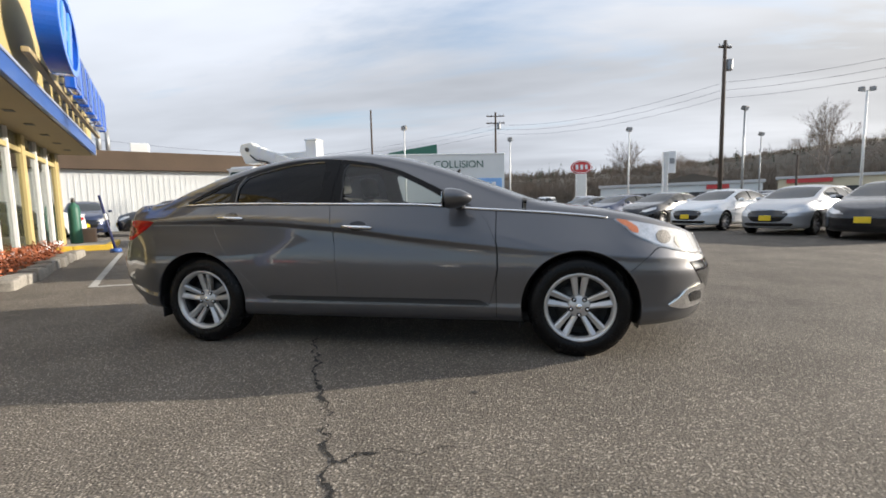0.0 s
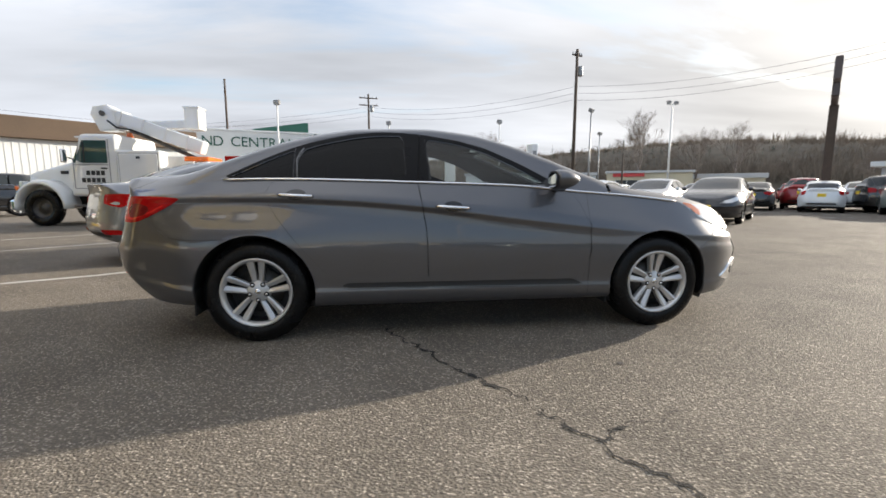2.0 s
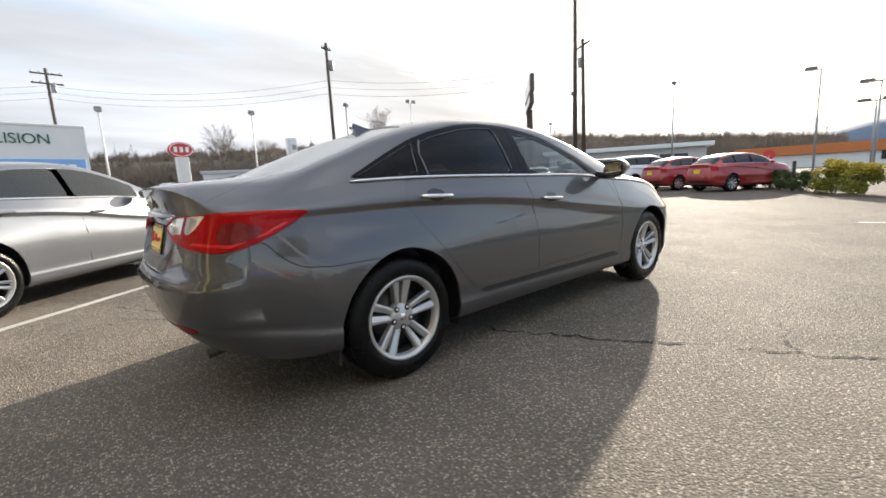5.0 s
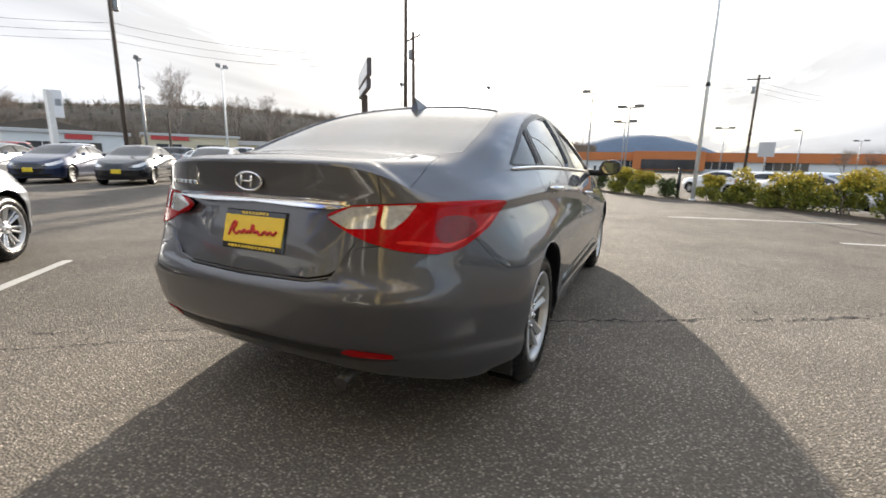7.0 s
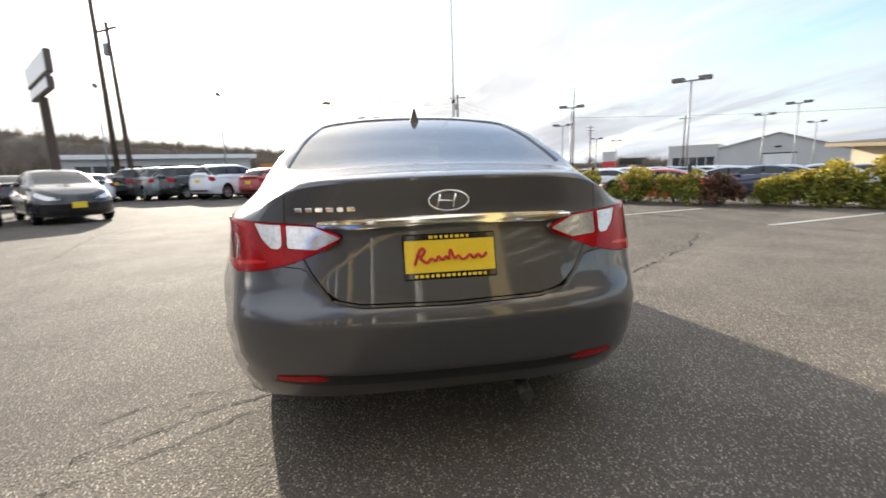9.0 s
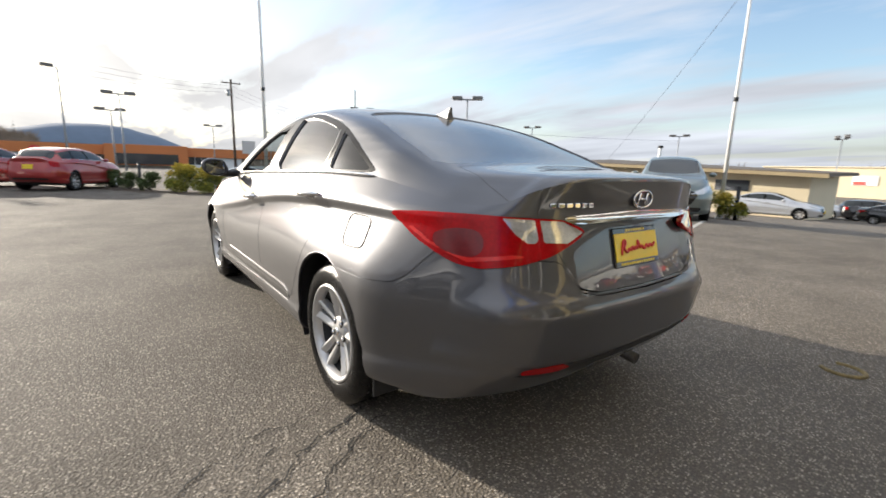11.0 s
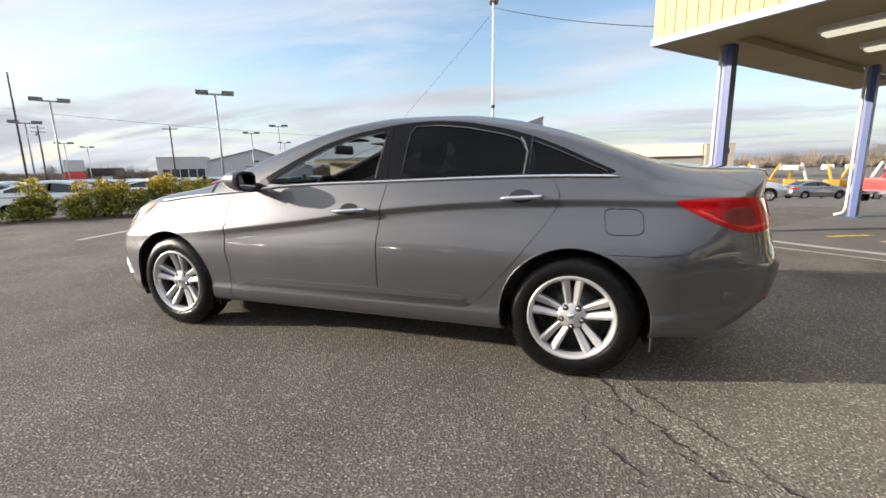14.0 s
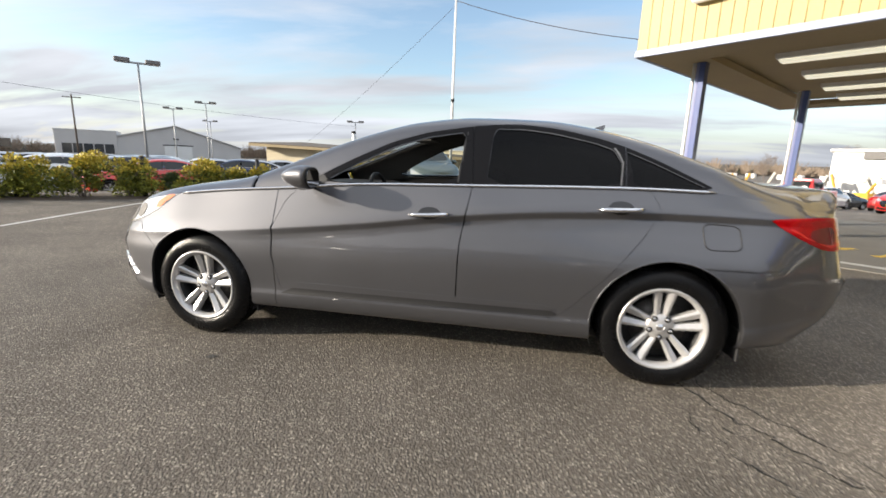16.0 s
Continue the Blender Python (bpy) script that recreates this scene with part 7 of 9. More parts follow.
def small_signs():
    s = thing("square_sign", "grey square sign on a pole beside a road", "sign", at=pose(67.7, -14.8, fall(67.7, -14.8), 0, 0, 80))
    part("pole", new_rod((0, 0, 0), (0, 0, 4.4), 0.09), M_POLE_GREY, s)
    part("panel", new_box((-0.9, -0.1, 3.1), (0.9, 0.1, 5.0), 0.03), M_GREY_WALL, s)
    s = thing("pylon_sign", "stacked grey and red store pylon sign", "sign", at=pose(129.6, -73.7, fall(129.6, -73.7), 0, 0, 60) @ Matrix.Diagonal((0.62, 0.8, 0.78, 1)))
    part("pylon", new_box((-3.3, -0.6, 0), (3.3, 0.6, 3.0), 0.05), M_GREY_WALL, s)
    part("panel", new_box((-3.5, -0.8, 3.0), (3.5, 0.8, 5.4), 0.05), M_RED_SIGN, s)
    part("panel", new_box((-3.5, -0.8, 5.6), (3.5, 0.8, 9.4), 0.05), M_GREY_WALL, s)
    for k in range(4):
        part("bar", new_box((-2.8, -0.86, 6.0 + 0.8 * k), (2.8, -0.8, 6.4 + 0.8 * k), 0.01), M_WHITE_SIGN, s)
    s = thing("board_sign", "wide black sign board on a short post", "sign", at=pose(131.0, -82.5, fall(131.0, -82.5), 0, 0, 60))
    part("post", new_box((-1.2, -0.4, 0), (1.2, 0.4, 3.0), 0.05), M_GREY_WALL, s)
    part("panel", new_box((-4.2, -0.5, 3.0), (4.2, 0.5, 5.2), 0.05), M_GLOSSBLACK, s)
    part("bar", new_box((-3.2, -0.56, 3.7), (3.2, -0.5, 4.4), 0.01), M_WHITE_SIGN, s)
    s = thing("stop_sign", "small red octagonal stop sign on a thin post", "sign", at=pose(33.0, 5.4, fall(33.0, 5.4), 0, 0, 100))
    part("post", new_rod((0, 0, 0), (0, 0, 2.1), 0.03), M_POLE_GREY, s)
    part("plate", slab([(0.36 * math.cos(a), 0.36 * math.sin(a)) for a in np.linspace(math.pi / 8, math.tau + math.pi / 8, 9)[:-1]], 0.03, pose(0, 0, 2.1, 90, 0, 0)), M_RED_SIGN, s)


small_signs()

# ---- buildings round about ----


def hall(name, label, a, b, depth, height, wall, roof, ribs=0.0, roof_h=0.0, overhang=0.3, openings=(), base=0.0):
    """A long building whose front runs from a to b (seen from the car park), with its depth behind."""
    a, b = Vector((*a, 0)), Vector((*b, 0))
    e1 = (b - a).normalized()
    away = Vector((-e1.y, e1.x, 0))
    if away.dot((a + b) / 2) < 0:
        a, b = b, a
        e1, away = -e1, -away
    m = ax_pose((a.x, a.y, base), e1)
    ln = (b - a).length
    h = thing(name, label, "building", at=m)
    part("wall", new_box((0, 0, -2.6), (ln, 0.3, height), 0), wall, h)
    part("side_wall", new_box((0, 0.3, -2.6), (0.3, depth, height), 0), wall, h)
    part("side_wall", new_box((ln - 0.3, 0.3, -2.6), (ln, depth, height), 0), wall, h)
    part("roof", new_box((-overhang, -overhang, height), (ln + overhang, depth, height + max(roof_h, 0.2)), 0.04), roof, h)
    if ribs:
        bm = bmesh.new()
        for k in range(int(ln / ribs)):
            box(bm, (k * ribs, -0.014, 0.05), (k * ribs + 0.04, 0, height - 0.05))
        tagged(part("wall_ribs", bm, wall, h), kind="stuff")
    for x0, x1, z0, z1, mt in openings:
        op = part("window" if mt is M_DARKGLASS else "door", new_box((x0, -0.04, z0), (x1, 0.02, z1), 0.01), mt, h)
        if mt is M_DARKGLASS:
            n = max(1, round((x1 - x0) / 1.6))
            for k in range(n + 1):
                x = x0 + (x1 - x0) * k / n
                part("window_bar", new_box((x - 0.05, -0.07, z0), (x + 0.05, -0.035, z1), 0.005), M_TRIM_WHITE, op)
    return h, m, ln


# white metal hall with brown roof band to the north-west
wh, wm, wl = hall("metal_hall", "long white metal-clad hall with brown roof band", (-30.5, 12.5), (-13.8, 27.95), 18, 3.75, M_WHITE_METAL, M_BROWN_ROOF, 0.30, 1.15, 0.35)
part("roof_unit", new_box((10.0, 1.0, 4.9), (11.0, 2.2, 5.60), 0.04), M_WHITE_METAL, wh)
part("flue", new_rod((8.40, 1.2, 4.8), (8.40, 1.2, 6.6), 0.14), M_POLE_GREY, wh)
part("flue", new_rod((8.85, 1.2, 4.8), (8.85, 1.2, 6.4), 0.12), M_POLE_GREY, wh)
part("pale_gable", new_box((5.6, -0.35, 3.75), (5.9, 0.5, 4.9), 0.02), M_TAN_ROOF, wh)
# body shop with a lettered wall
cs, cm, cl = hall("body_shop", "white body shop with green roof lettering on its wall", (-24.0, 36.4), (-1.2, 42.6), 14, 6.4, M_WHITE_METAL, M_WHITE_METAL, 0, 0.15, 0.05)
lettering("wall_letter", "AND CENTRAL", 1.25, pose(10.7, -0.03, 5.45, 90, 0, 0), M_GREEN, cs, 0.015)
lettering("wall_letter", "COLLISION", 1.05, pose(18.85, -0.03, 5.45, 90, 0, 0), M_GREEN, cs, 0.015)
part("banner", new_box((18.15, -0.12, 1.6), (23.35, -0.02, 4.0), 0.02), M_LIGHT_BLUE, cs, "light blue wall banner")
for k, x in enumerate((18.75, 19.45, 20.15, 20.85, 21.55, 22.25)):
    part("banner_bar", new_box((x, -0.15, 2.9), (x + 0.45, -0.12, 3.6), 0.01), M_WHITE_SIGN, cs)
part("banner_bar", new_box((18.75, -0.15, 2.2), (22.75, -0.12, 2.5), 0.01), M_WHITE_SIGN, cs)
bb = thing("billboard", "dark green billboard back above a roof", "billboard", at=cm @ pose(0, 6.0, 0))
part("board", slab([(11.35, 0.0), (16.95, 0.0), (16.95, 2.05), (16.55, 2.05), (11.35, 1.15)], 0.25, pose(0, 0, 6.3, 90, 0, 0)), M_GREEN, bb)
for x in (12.3, 14.3, 16.1):
    part("post", new_rod((x, 0.2, 0), (x, 0.2, 6.4), 0.12), M_WOOD_POLE, bb)
# low shops to the north and north-east
h1, m1, l1 = hall("low_shop", "low white shop building with red sign panel", (14.0, 77.0), (36.0, 69.5), 12, 3.7, M_WHITE_METAL, M_GREY_WALL, 0, 0.5, 0.3, ((3.0, 9.0, 0.4, 2.6, M_DARKGLASS), (12.0, 20.0, 0.4, 2.6, M_DARKGLASS)))
part("red_sign", new_box((16.0, -0.2, 3.0), (19.0, -0.05, 3.7), 0.02), M_RED_SIGN, h1)
part("gable", slab([(8.0, 0), (20.0, 0), (14.0, 1.4)], 8.0, pose(0, 8.5, 4.2, 90, 0, 0)), M_TAN_ROOF, h1)
h2, m2, l2 = hall("low_shop", "low tan shop with flat roof and red sign", (37.5, 68.5), (49.0, 62.0), 12, 4.0, M_CREAM, M_GREY_WALL, 0, 0.4, 0.3, ((1.5, 5.0, 0.4, 2.8, M_DARKGLASS), (7.0, 11.0, 0.4, 2.8, M_DARKGLASS)))
part("red_sign", new_box((1.0, -0.2, 3.4), (6.0, -0.05, 4.2), 0.02), M_RED_SIGN, h2)
h3, m3, l3 = hall("long_shed", "long pale shed with grey sheet roof", (52.0, 82.0), (69.0, 69.0), 14, 3.4, M_CREAM, M_GREY_WALL, 0, 0.9, 0.4, ((2.0, 8.0, 0.4, 2.2, M_DARKGLASS), (12.0, 18.0, 0.4, 2.2, M_DARKGLASS)))
h4, m4, l4 = hall("office_building", "flat-roofed pale office with window band", (47.0, 33.0), (55.0, 16.5), 12, 3.3, M_GREY_WALL, M_WHITE_METAL, 0, 0.5, 0.7, ((1.0, 7.0, 1.0, 2.6, M_DARKGLASS), (8.5, 16.5, 1.0, 2.6, M_DARKGLASS)))
# wide orange-fronted store to the east
h5, m5, l5 = hall("retail_store", "wide store with orange fascia and white walls", (124.0, 33.0), (118.0, -48.0), 30, 4.2, M_WHITE_METAL, M_BROWN_ROOF, 0, 0.2, 0.2, ((26.0, 34.0, 0.4, 2.4, M_DARKGLASS), (40.0, 52.0, 0.4, 2.4, M_DARKGLASS), (58.0, 66.0, 0.4, 2.4, M_DARKGLASS)))
part("orange_fascia", new_box((0, -0.6, 2.2), (l5, -0.02, 4.3), 0.05), M_ORANGE, h5)
part("entrance_front", new_box((30.0, -2.4, 0), (46.0, -0.7, 4.6), 0.05), M_ORANGE, h5)
part("entrance_glass", new_box((32.0, -2.5, 0.2), (44.0, -2.42, 2.6), 0.01), M_DARKGLASS, h5)
# grey gabled warehouse to the south-east
gw = thing("warehouse", "grey metal warehouse with a low gable and roller door", "building", at=ax_pose((82.3, -60.8, -0.6), Vector((60.6 - 82.3, -81.8 + 60.8, 0)).normalized()))
part("office_wing", new_box((0, -0.4, -1.7), (9.0, 12.0, 4.95), 0.04), M_GREY_WALL, gw)
part("office_coping", new_box((-0.1, -0.5, 4.95), (9.1, 12.1, 5.1), 0.02), M_WHITE_METAL, gw)
part("gable_wall", slab([(7.4, -1.7), (30.2, -1.7), (30.2, 2.7), (18.5, 6.55), (7.4, 3.7)], 18.0, pose(0, 18.0, 0, 90, 0, 0)), M_GREY_WALL, gw)
bm = bmesh.new()
for x0, z0, x1, z1 in ((7.2, 3.68, 18.5, 6.58), (18.5, 6.58, 30.6, 2.62)):
    vs = [bm.verts.new(q) for q in ((x0, -0.4, z0), (x1, -0.4, z1), (x1, 18.2, z1), (x0, 18.2, z0), (x0, -0.4, z0 + 0.15), (x1, -0.4, z1 + 0.15), (x1, 18.2, z1 + 0.15), (x0, 18.2, z0 + 0.15))]
    for f in ((0, 1, 2, 3), (7, 6, 5, 4), (0, 4, 5, 1), (1, 5, 6, 2), (2, 6, 7, 3), (3, 7, 4, 0)):
        bm.faces.new([vs[i] for i in f])
part("roof", bm, M_GREY_WALL, gw)
win = part("window", new_box((0.8, -0.46, 0.9), (8.6, -0.4, 2.6), 0.01), M_DARKGLASS, gw)
for k in range(6):
    part("window_bar", new_box((0.8 + k * 1.53, -0.5, 0.9), (0.95 + k * 1.53, -0.45, 2.6), 0.005), M_GREY_WALL, win)
part("roller_door", new_box((16.4, -0.12, 0), (21.2, -0.02, 2.75), 0.02), M_WHITE_METAL, gw)
part("door_frame", new_box((16.2, -0.16, 2.75), (21.4, -0.02, 2.95), 0.02), M_BLACK, gw)
part("vent", new_box((18.0, -0.14, 3.9), (19.0, -0.02, 4.2), 0.02), M_BLACK, gw)
# low tan building under a sloping dark roof, to the south
tb = thing("tan_building", "low yellow-tan building under a sloping dark roof", "building", at=ax_pose((21.5, -31.0, -0.6), Vector((4.4 - 21.5, -31.6 + 31.0, 0)).normalized()))
part("wall", slab([(0, -1.0), (17.1, -1.0), (17.1, 1.9), (0, 2.5)], 8.0, pose(0, 8.0, 0, 90, 0, 0)), M_CREAM, tb)
bm = bmesh.new()
vs = [bm.verts.new((x, y, z + dz)) for dz in (0.0, 0.22) for x, y, z in ((-1.0, -0.9, 2.5), (18.0, -0.9, 1.84), (18.0, 8.6, 2.0), (-1.0, 8.6, 2.9))]
for f in ((3, 2, 1, 0), (4, 5, 6, 7), (0, 1, 5, 4), (1, 2, 6, 5), (2, 3, 7, 6), (3, 0, 4, 7)):
    bm.faces.new([vs[i] for i in f])
part("roof", bm, M_TAN_ROOF, tb, "dark sloping sheet roof")
part("eave_board", new_box((-1.0, -0.98, -0.16), (18.05, -0.90, 0.06), 0.01, pose(0, 0, 2.55, 0, 1.98, 0)), M_SOFFIT, tb)
part("chimney", new_rod((7.4, 1.2, 2.3), (7.4, 1.2, 3.75), 0.14, 0.14, 12), M_WHITE_METAL, tb)
part("chimney_cap", new_rod((7.4, 1.2, 3.75), (7.4, 1.2, 3.92), 0.19, 0.19, 12), M_BLACK, tb)
part("window", new_box((12.0, -0.06, 0.8), (14.0, -0.01, 1.5), 0.01), M_DARKGLASS, tb)
# metal rail fence before the far sheds
fence = thing("rail_fence", "pale galvanised rail fence along the lot edge", "fence", at=pose(2.0, -44.5, fall(2, -44.5), 0, 0, 182))
for k in range(8):
    part("post", new_rod((k * 1.5, 0, 0), (k * 1.5, 0, 1.55), 0.03), M_POLE_WHITE, fence)
for z in (0.4, 0.95, 1.5):
    part("rail", new_rod((-0.1, 0.03, z), (10.6, 0.03, z), 0.025), M_POLE_WHITE, fence)
# cream halls beyond
ch, chm, chl = hall("cream_hall", "big cream hall with a shallow roof and a poster", (31.0, -111.0), (8.1, -108.0), 20, 3.95, M_CREAM, M_PALE_CREAM, 0, 0.2, 0.3, (), -0.55)
part("poster", new_box((15.0, -0.12, 0.7), (18.6, -0.02, 2.5), 0.02), M_WHITE_SIGN, ch)
part("poster_print", new_box((15.2, -0.16, 0.8), (17.0, -0.12, 1.4), 0.01), M_RED_PRINT, ch)
ch2, ch2m, ch2l = hall("cream_hall", "tall cream hall with pale low-pitched roof over a grey front", (7.6, -112.0), (-23.5, -109.0), 24, 3.3, M_DULL_GREY, M_PALE_CREAM, 0, 0.2, 0.8, ((8.0, 13.0, 0.0, 2.6, M_WHITE_METAL), (15.0, 19.0, 0.0, 2.6, M_WHITE_METAL)), -0.4)
part("gable", slab([(-0.5, 0), (ch2l * 0.38, 2.75), (ch2l - 0.1, 2.55), (ch2l - 0.1, 0)], 18.0, pose(0, 19.0, 3.45, 90, 0, 0)), M_PALE_CREAM, ch2)
# brown strip stands in for shade under the eave
part("eave_shade", new_box((0.2, -0.75, 3.12), (ch2l - 0.2, -0.02, 3.28), 0.01), M_BROWN_ROOF, ch2, "dark strip for the shade under the eave")
ch3, ch3m, ch3l = hall("flat_block", "tan two-storey block in a shaded tone with small windows", (-23.4, -106.0), (-28.6, -105.6), 12, 5.1, M_SHADED_TAN, M_SHADED_TAN, 0, 0.2, 0.1, ((0.9, 2.0, 3.1, 4.2, M_DARKGLASS), (3.3, 4.4, 3.1, 4.2, M_DARKGLASS)))
wb, wbm, wbl = hall("white_shed", "white shed with a shallow dark skylight", (-34.0, -53.5), (-60.0, -37.0), 14, 3.5, M_WHITE_METAL, M_WHITE_METAL, 0, 0.3, 0.3)
part("skylight", new_box((2.5, -0.34, 2.75), (wbl - 2.5, -0.02, 3.48), 0.02), M_LAMPHEAD, wb)
part("blue_sign", new_box((7.0, -0.2, 1.0), (9.0, -0.05, 2.8), 0.02), M_LIGHT_BLUE, ch2)

# ---- hedge, trees, hills ----
M_HEDGE = make_material("yellow_green_leaves", (0.11, 0.165, 0.030), 0.65, vary=0.45, scale=2.2, fine=9, island=0.5, second=(0.34, 0.33, 0.04))
M_TIPS = make_material("golden_shoot_leaves", (0.50, 0.37, 0.04), 0.65, vary=0.35, scale=3, fine=14, island=0.45, second=(0.64, 0.52, 0.07))
M_HEDGE_DARK = make_material("dark_green_leaves", (0.07, 0.10, 0.028), 0.6, vary=0.35, scale=3, fine=14, island=0.4)
M_HEDGE_RED = make_material("russet_leaves", (0.10, 0.045, 0.02), 0.6, vary=0.35, scale=3, fine=14, island=0.4)
M_BARK = make_material("bare_bark", (0.20, 0.165, 0.14), 0.9, vary=0.3, scale=4, fine=30)
# wood tone raised part way to stand for backlit distance haze
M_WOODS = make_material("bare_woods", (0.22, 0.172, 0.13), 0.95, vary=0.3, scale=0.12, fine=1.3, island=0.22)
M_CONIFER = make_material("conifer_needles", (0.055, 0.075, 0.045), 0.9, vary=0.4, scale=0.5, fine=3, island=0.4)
# distance haze is put into this hill's blue base colour
M_HILL = make_material("haze_tinted_hill", (0.13, 0.17, 0.23), 1.0, vary=0.12, scale=0.008, fine=0.05)
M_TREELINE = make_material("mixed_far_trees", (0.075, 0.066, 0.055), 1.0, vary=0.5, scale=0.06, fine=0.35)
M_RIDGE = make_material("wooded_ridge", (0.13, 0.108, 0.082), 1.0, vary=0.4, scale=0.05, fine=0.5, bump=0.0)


def bush_mesh(seed, wide, deep, tall, leaves):
    """An upright shrub of uneven clumps; the second slot takes the golden shoots on top."""
    rnd = random.Random(seed)
    bm = bmesh.new()
    lobes = []
    for _ in range(15):
        x, y = rnd.gauss(0, 0.22) * wide, rnd.gauss(0, 0.2) * deep
        reach = 1 - min(0.75, (x / wide) ** 2 * 3.2)
        lobes.append((Vector((x, y, rnd.uniform(0.15, 0.92) * tall * reach)), rnd.uniform(0.13, 0.26)))
    for _ in range(leaves):
        c, r = rnd.choice(lobes)
        d = Vector((rnd.gauss(0, 1), rnd.gauss(0, 1), rnd.gauss(0.25, 1))).normalized()
        p = c + Vector((d.x * r * wide, d.y * r * deep * 1.1, d.z * r * tall * 0.9)) * rnd.uniform(0.45, 1.12)
        if p.z < 0.03:
            continue
        ln, wd = rnd.uniform(0.05, 0.11), rnd.uniform(0.018, 0.036)
        t = (d + Vector((rnd.gauss(0, 0.6), rnd.gauss(0, 0.6), rnd.gauss(0.45, 0.6)))).normalized()
        e = t.orthogonal().normalized()
        e = (Matrix.Rotation(rnd.uniform(0, math.tau), 3, t) @ e) * wd
        f = bm.faces.new([bm.verts.new(q) for q in (p, p + t * ln * 0.5 + e, p + t * ln, p + t * ln * 0.5 - e)])
        shoot = p.z / tall + rnd.gauss(0, 0.16) + (0.12 if d.z > 0.3 else -0.1)
        f.material_index = 1 if shoot > 0.66 else 0
    me = bpy.data.meshes.new("leaves")
    bm.to_mesh(me)
    bm.free()
    return me


def stems_mesh(seed, wide, tall):
    rnd = random.Random(seed)
    bm = bmesh.new()
    for _ in range(7):
        x, y = rnd.uniform(-0.1, 0.1), rnd.uniform(-0.1, 0.1)
        pipe(bm, [(x, y, 0), (x * 2 + rnd.uniform(-0.1, 0.1), y * 2, tall * 0.4), (rnd.uniform(-0.4, 0.4) * wide, rnd.uniform(-0.3, 0.3), tall * 0.75)], [0.018, 0.013, 0.006], 5)
    me = bpy.data.meshes.new("stems")
    bm.to_mesh(me)
    bm.free()
    return me


BUSHES = [bush_mesh(100 + k, 1.35, 1.0, 1.18, 4600) for k in range(5)] + [bush_mesh(120, 1.15, 0.9, 0.75, 2600)]
STEMS = [stems_mesh(140 + k, 1.2, 1.0) for k in range(2)]
for me in STEMS:
    me.materials.append(M_BARK)
LEAFY = {}
hedge_line = [(19.6, 3.4), (17.9, 1.6), (15.4, 0.1), (14.0, -1.4), (12.7, -3.4), (11.4, -4.6), (10.0, -5.7), (8.6, -6.7), (7.2, -7.7), (5.8, -8.9), (4.4, -10.3), (3.2, -11.7), (1.6, -13.8)]


def bush(x, y, k, mt, size, turn):
    kind = {M_HEDGE: "yellow-green", M_HEDGE_DARK: "dark green", M_HEDGE_RED: "russet brown"}[mt]
    b = thing("bush", f"{kind} leafy shrub in a row along the car park", "bush", "hedge shrubs", at=pose(x, y, fall(x, y), 0, 0, turn) @ Matrix.Diagonal((size, size, size, 1)))
    key = (k, mt.name)
    if key not in LEAFY:
        me = BUSHES[k].copy()
        me.materials.append(mt)
        me.materials.append(M_TIPS if mt is M_HEDGE else mt)
        LEAFY[key] = me
    part("foliage", LEAFY[key], None, b)
    part("woody_base", STEMS[k % 2], None, b)


rh = random.Random(21)
NEAR_ROW = [(19.2, 3.0, 0, 0.62), (18.2, 1.9, 0, 0.66), (17.2, 1.2, 0, 0.60), (16.2, 0.6, 0, 0.64), (15.0, -0.4, 1, 0.98), (14.3, -1.1, 1, 0.86), (13.7, -1.85, 0, 0.66),
            (12.9, -3.1, 1, 0.80), (12.2, -3.9, 1, 0.92), (11.5, -4.5, 1, 0.84), (10.9, -5.0, 1, 0.98), (10.1, -5.6, 1, 1.0), (9.3, -6.2, 1, 0.98), (8.6, -6.7, 0, 0.62),
            (8.0, -7.15, 1, 1.0), (7.1, -7.8, 1, 0.96), (6.3, -8.45, 2, 1.15), (5.6, -9.1, 1, 0.66)]
for x, y, kind, size in NEAR_ROW:
    bush(x, y, rh.randrange(5) if kind < 2 else 5, (M_HEDGE_DARK, M_HEDGE, M_HEDGE_RED)[kind], size * 0.90, rh.uniform(0, 360))
for (x0, y0), (x1, y1) in zip(hedge_line[9:], hedge_line[10:]):
    ln = math.hypot(x1 - x0, y1 - y0)
    n = max(1, round(ln / 1.12))
    for j in range(n):
        t = (j + rh.uniform(0.35, 0.75)) / n
        bush(x0 + (x1 - x0) * t + rh.uniform(-0.15, 0.15), y0 + (y1 - y0) * t + rh.uniform(-0.15, 0.15), rh.randrange(5), M_HEDGE, rh.uniform(0.70, 1.0), rh.uniform(0, 360))
bed = bmesh.new()
half_w = 0.8
for (x0, y0), (x1, y1) in zip(hedge_line, hedge_line[1:]):
    d = Vector((x1 - x0, y1 - y0, 0)).normalized()
    nrm = Vector((-d.y, d.x, 0)) * half_w
    a, b = Vector((x0, y0, fall(x0, y0) + 0.012)), Vector((x1, y1, fall(x1, y1) + 0.012))
    bed.faces.new([bed.verts.new(q) for q in (a + nrm, a - nrm, b - nrm, b + nrm)])
tagged(part("planting_strip", bed, make_material("bark_mulch", (0.07, 0.048, 0.03), 0.95, vary=0.4, fine=60, bump=0.6)), "strip of dark bark mulch under the shrubs", "ground", "", "structure")
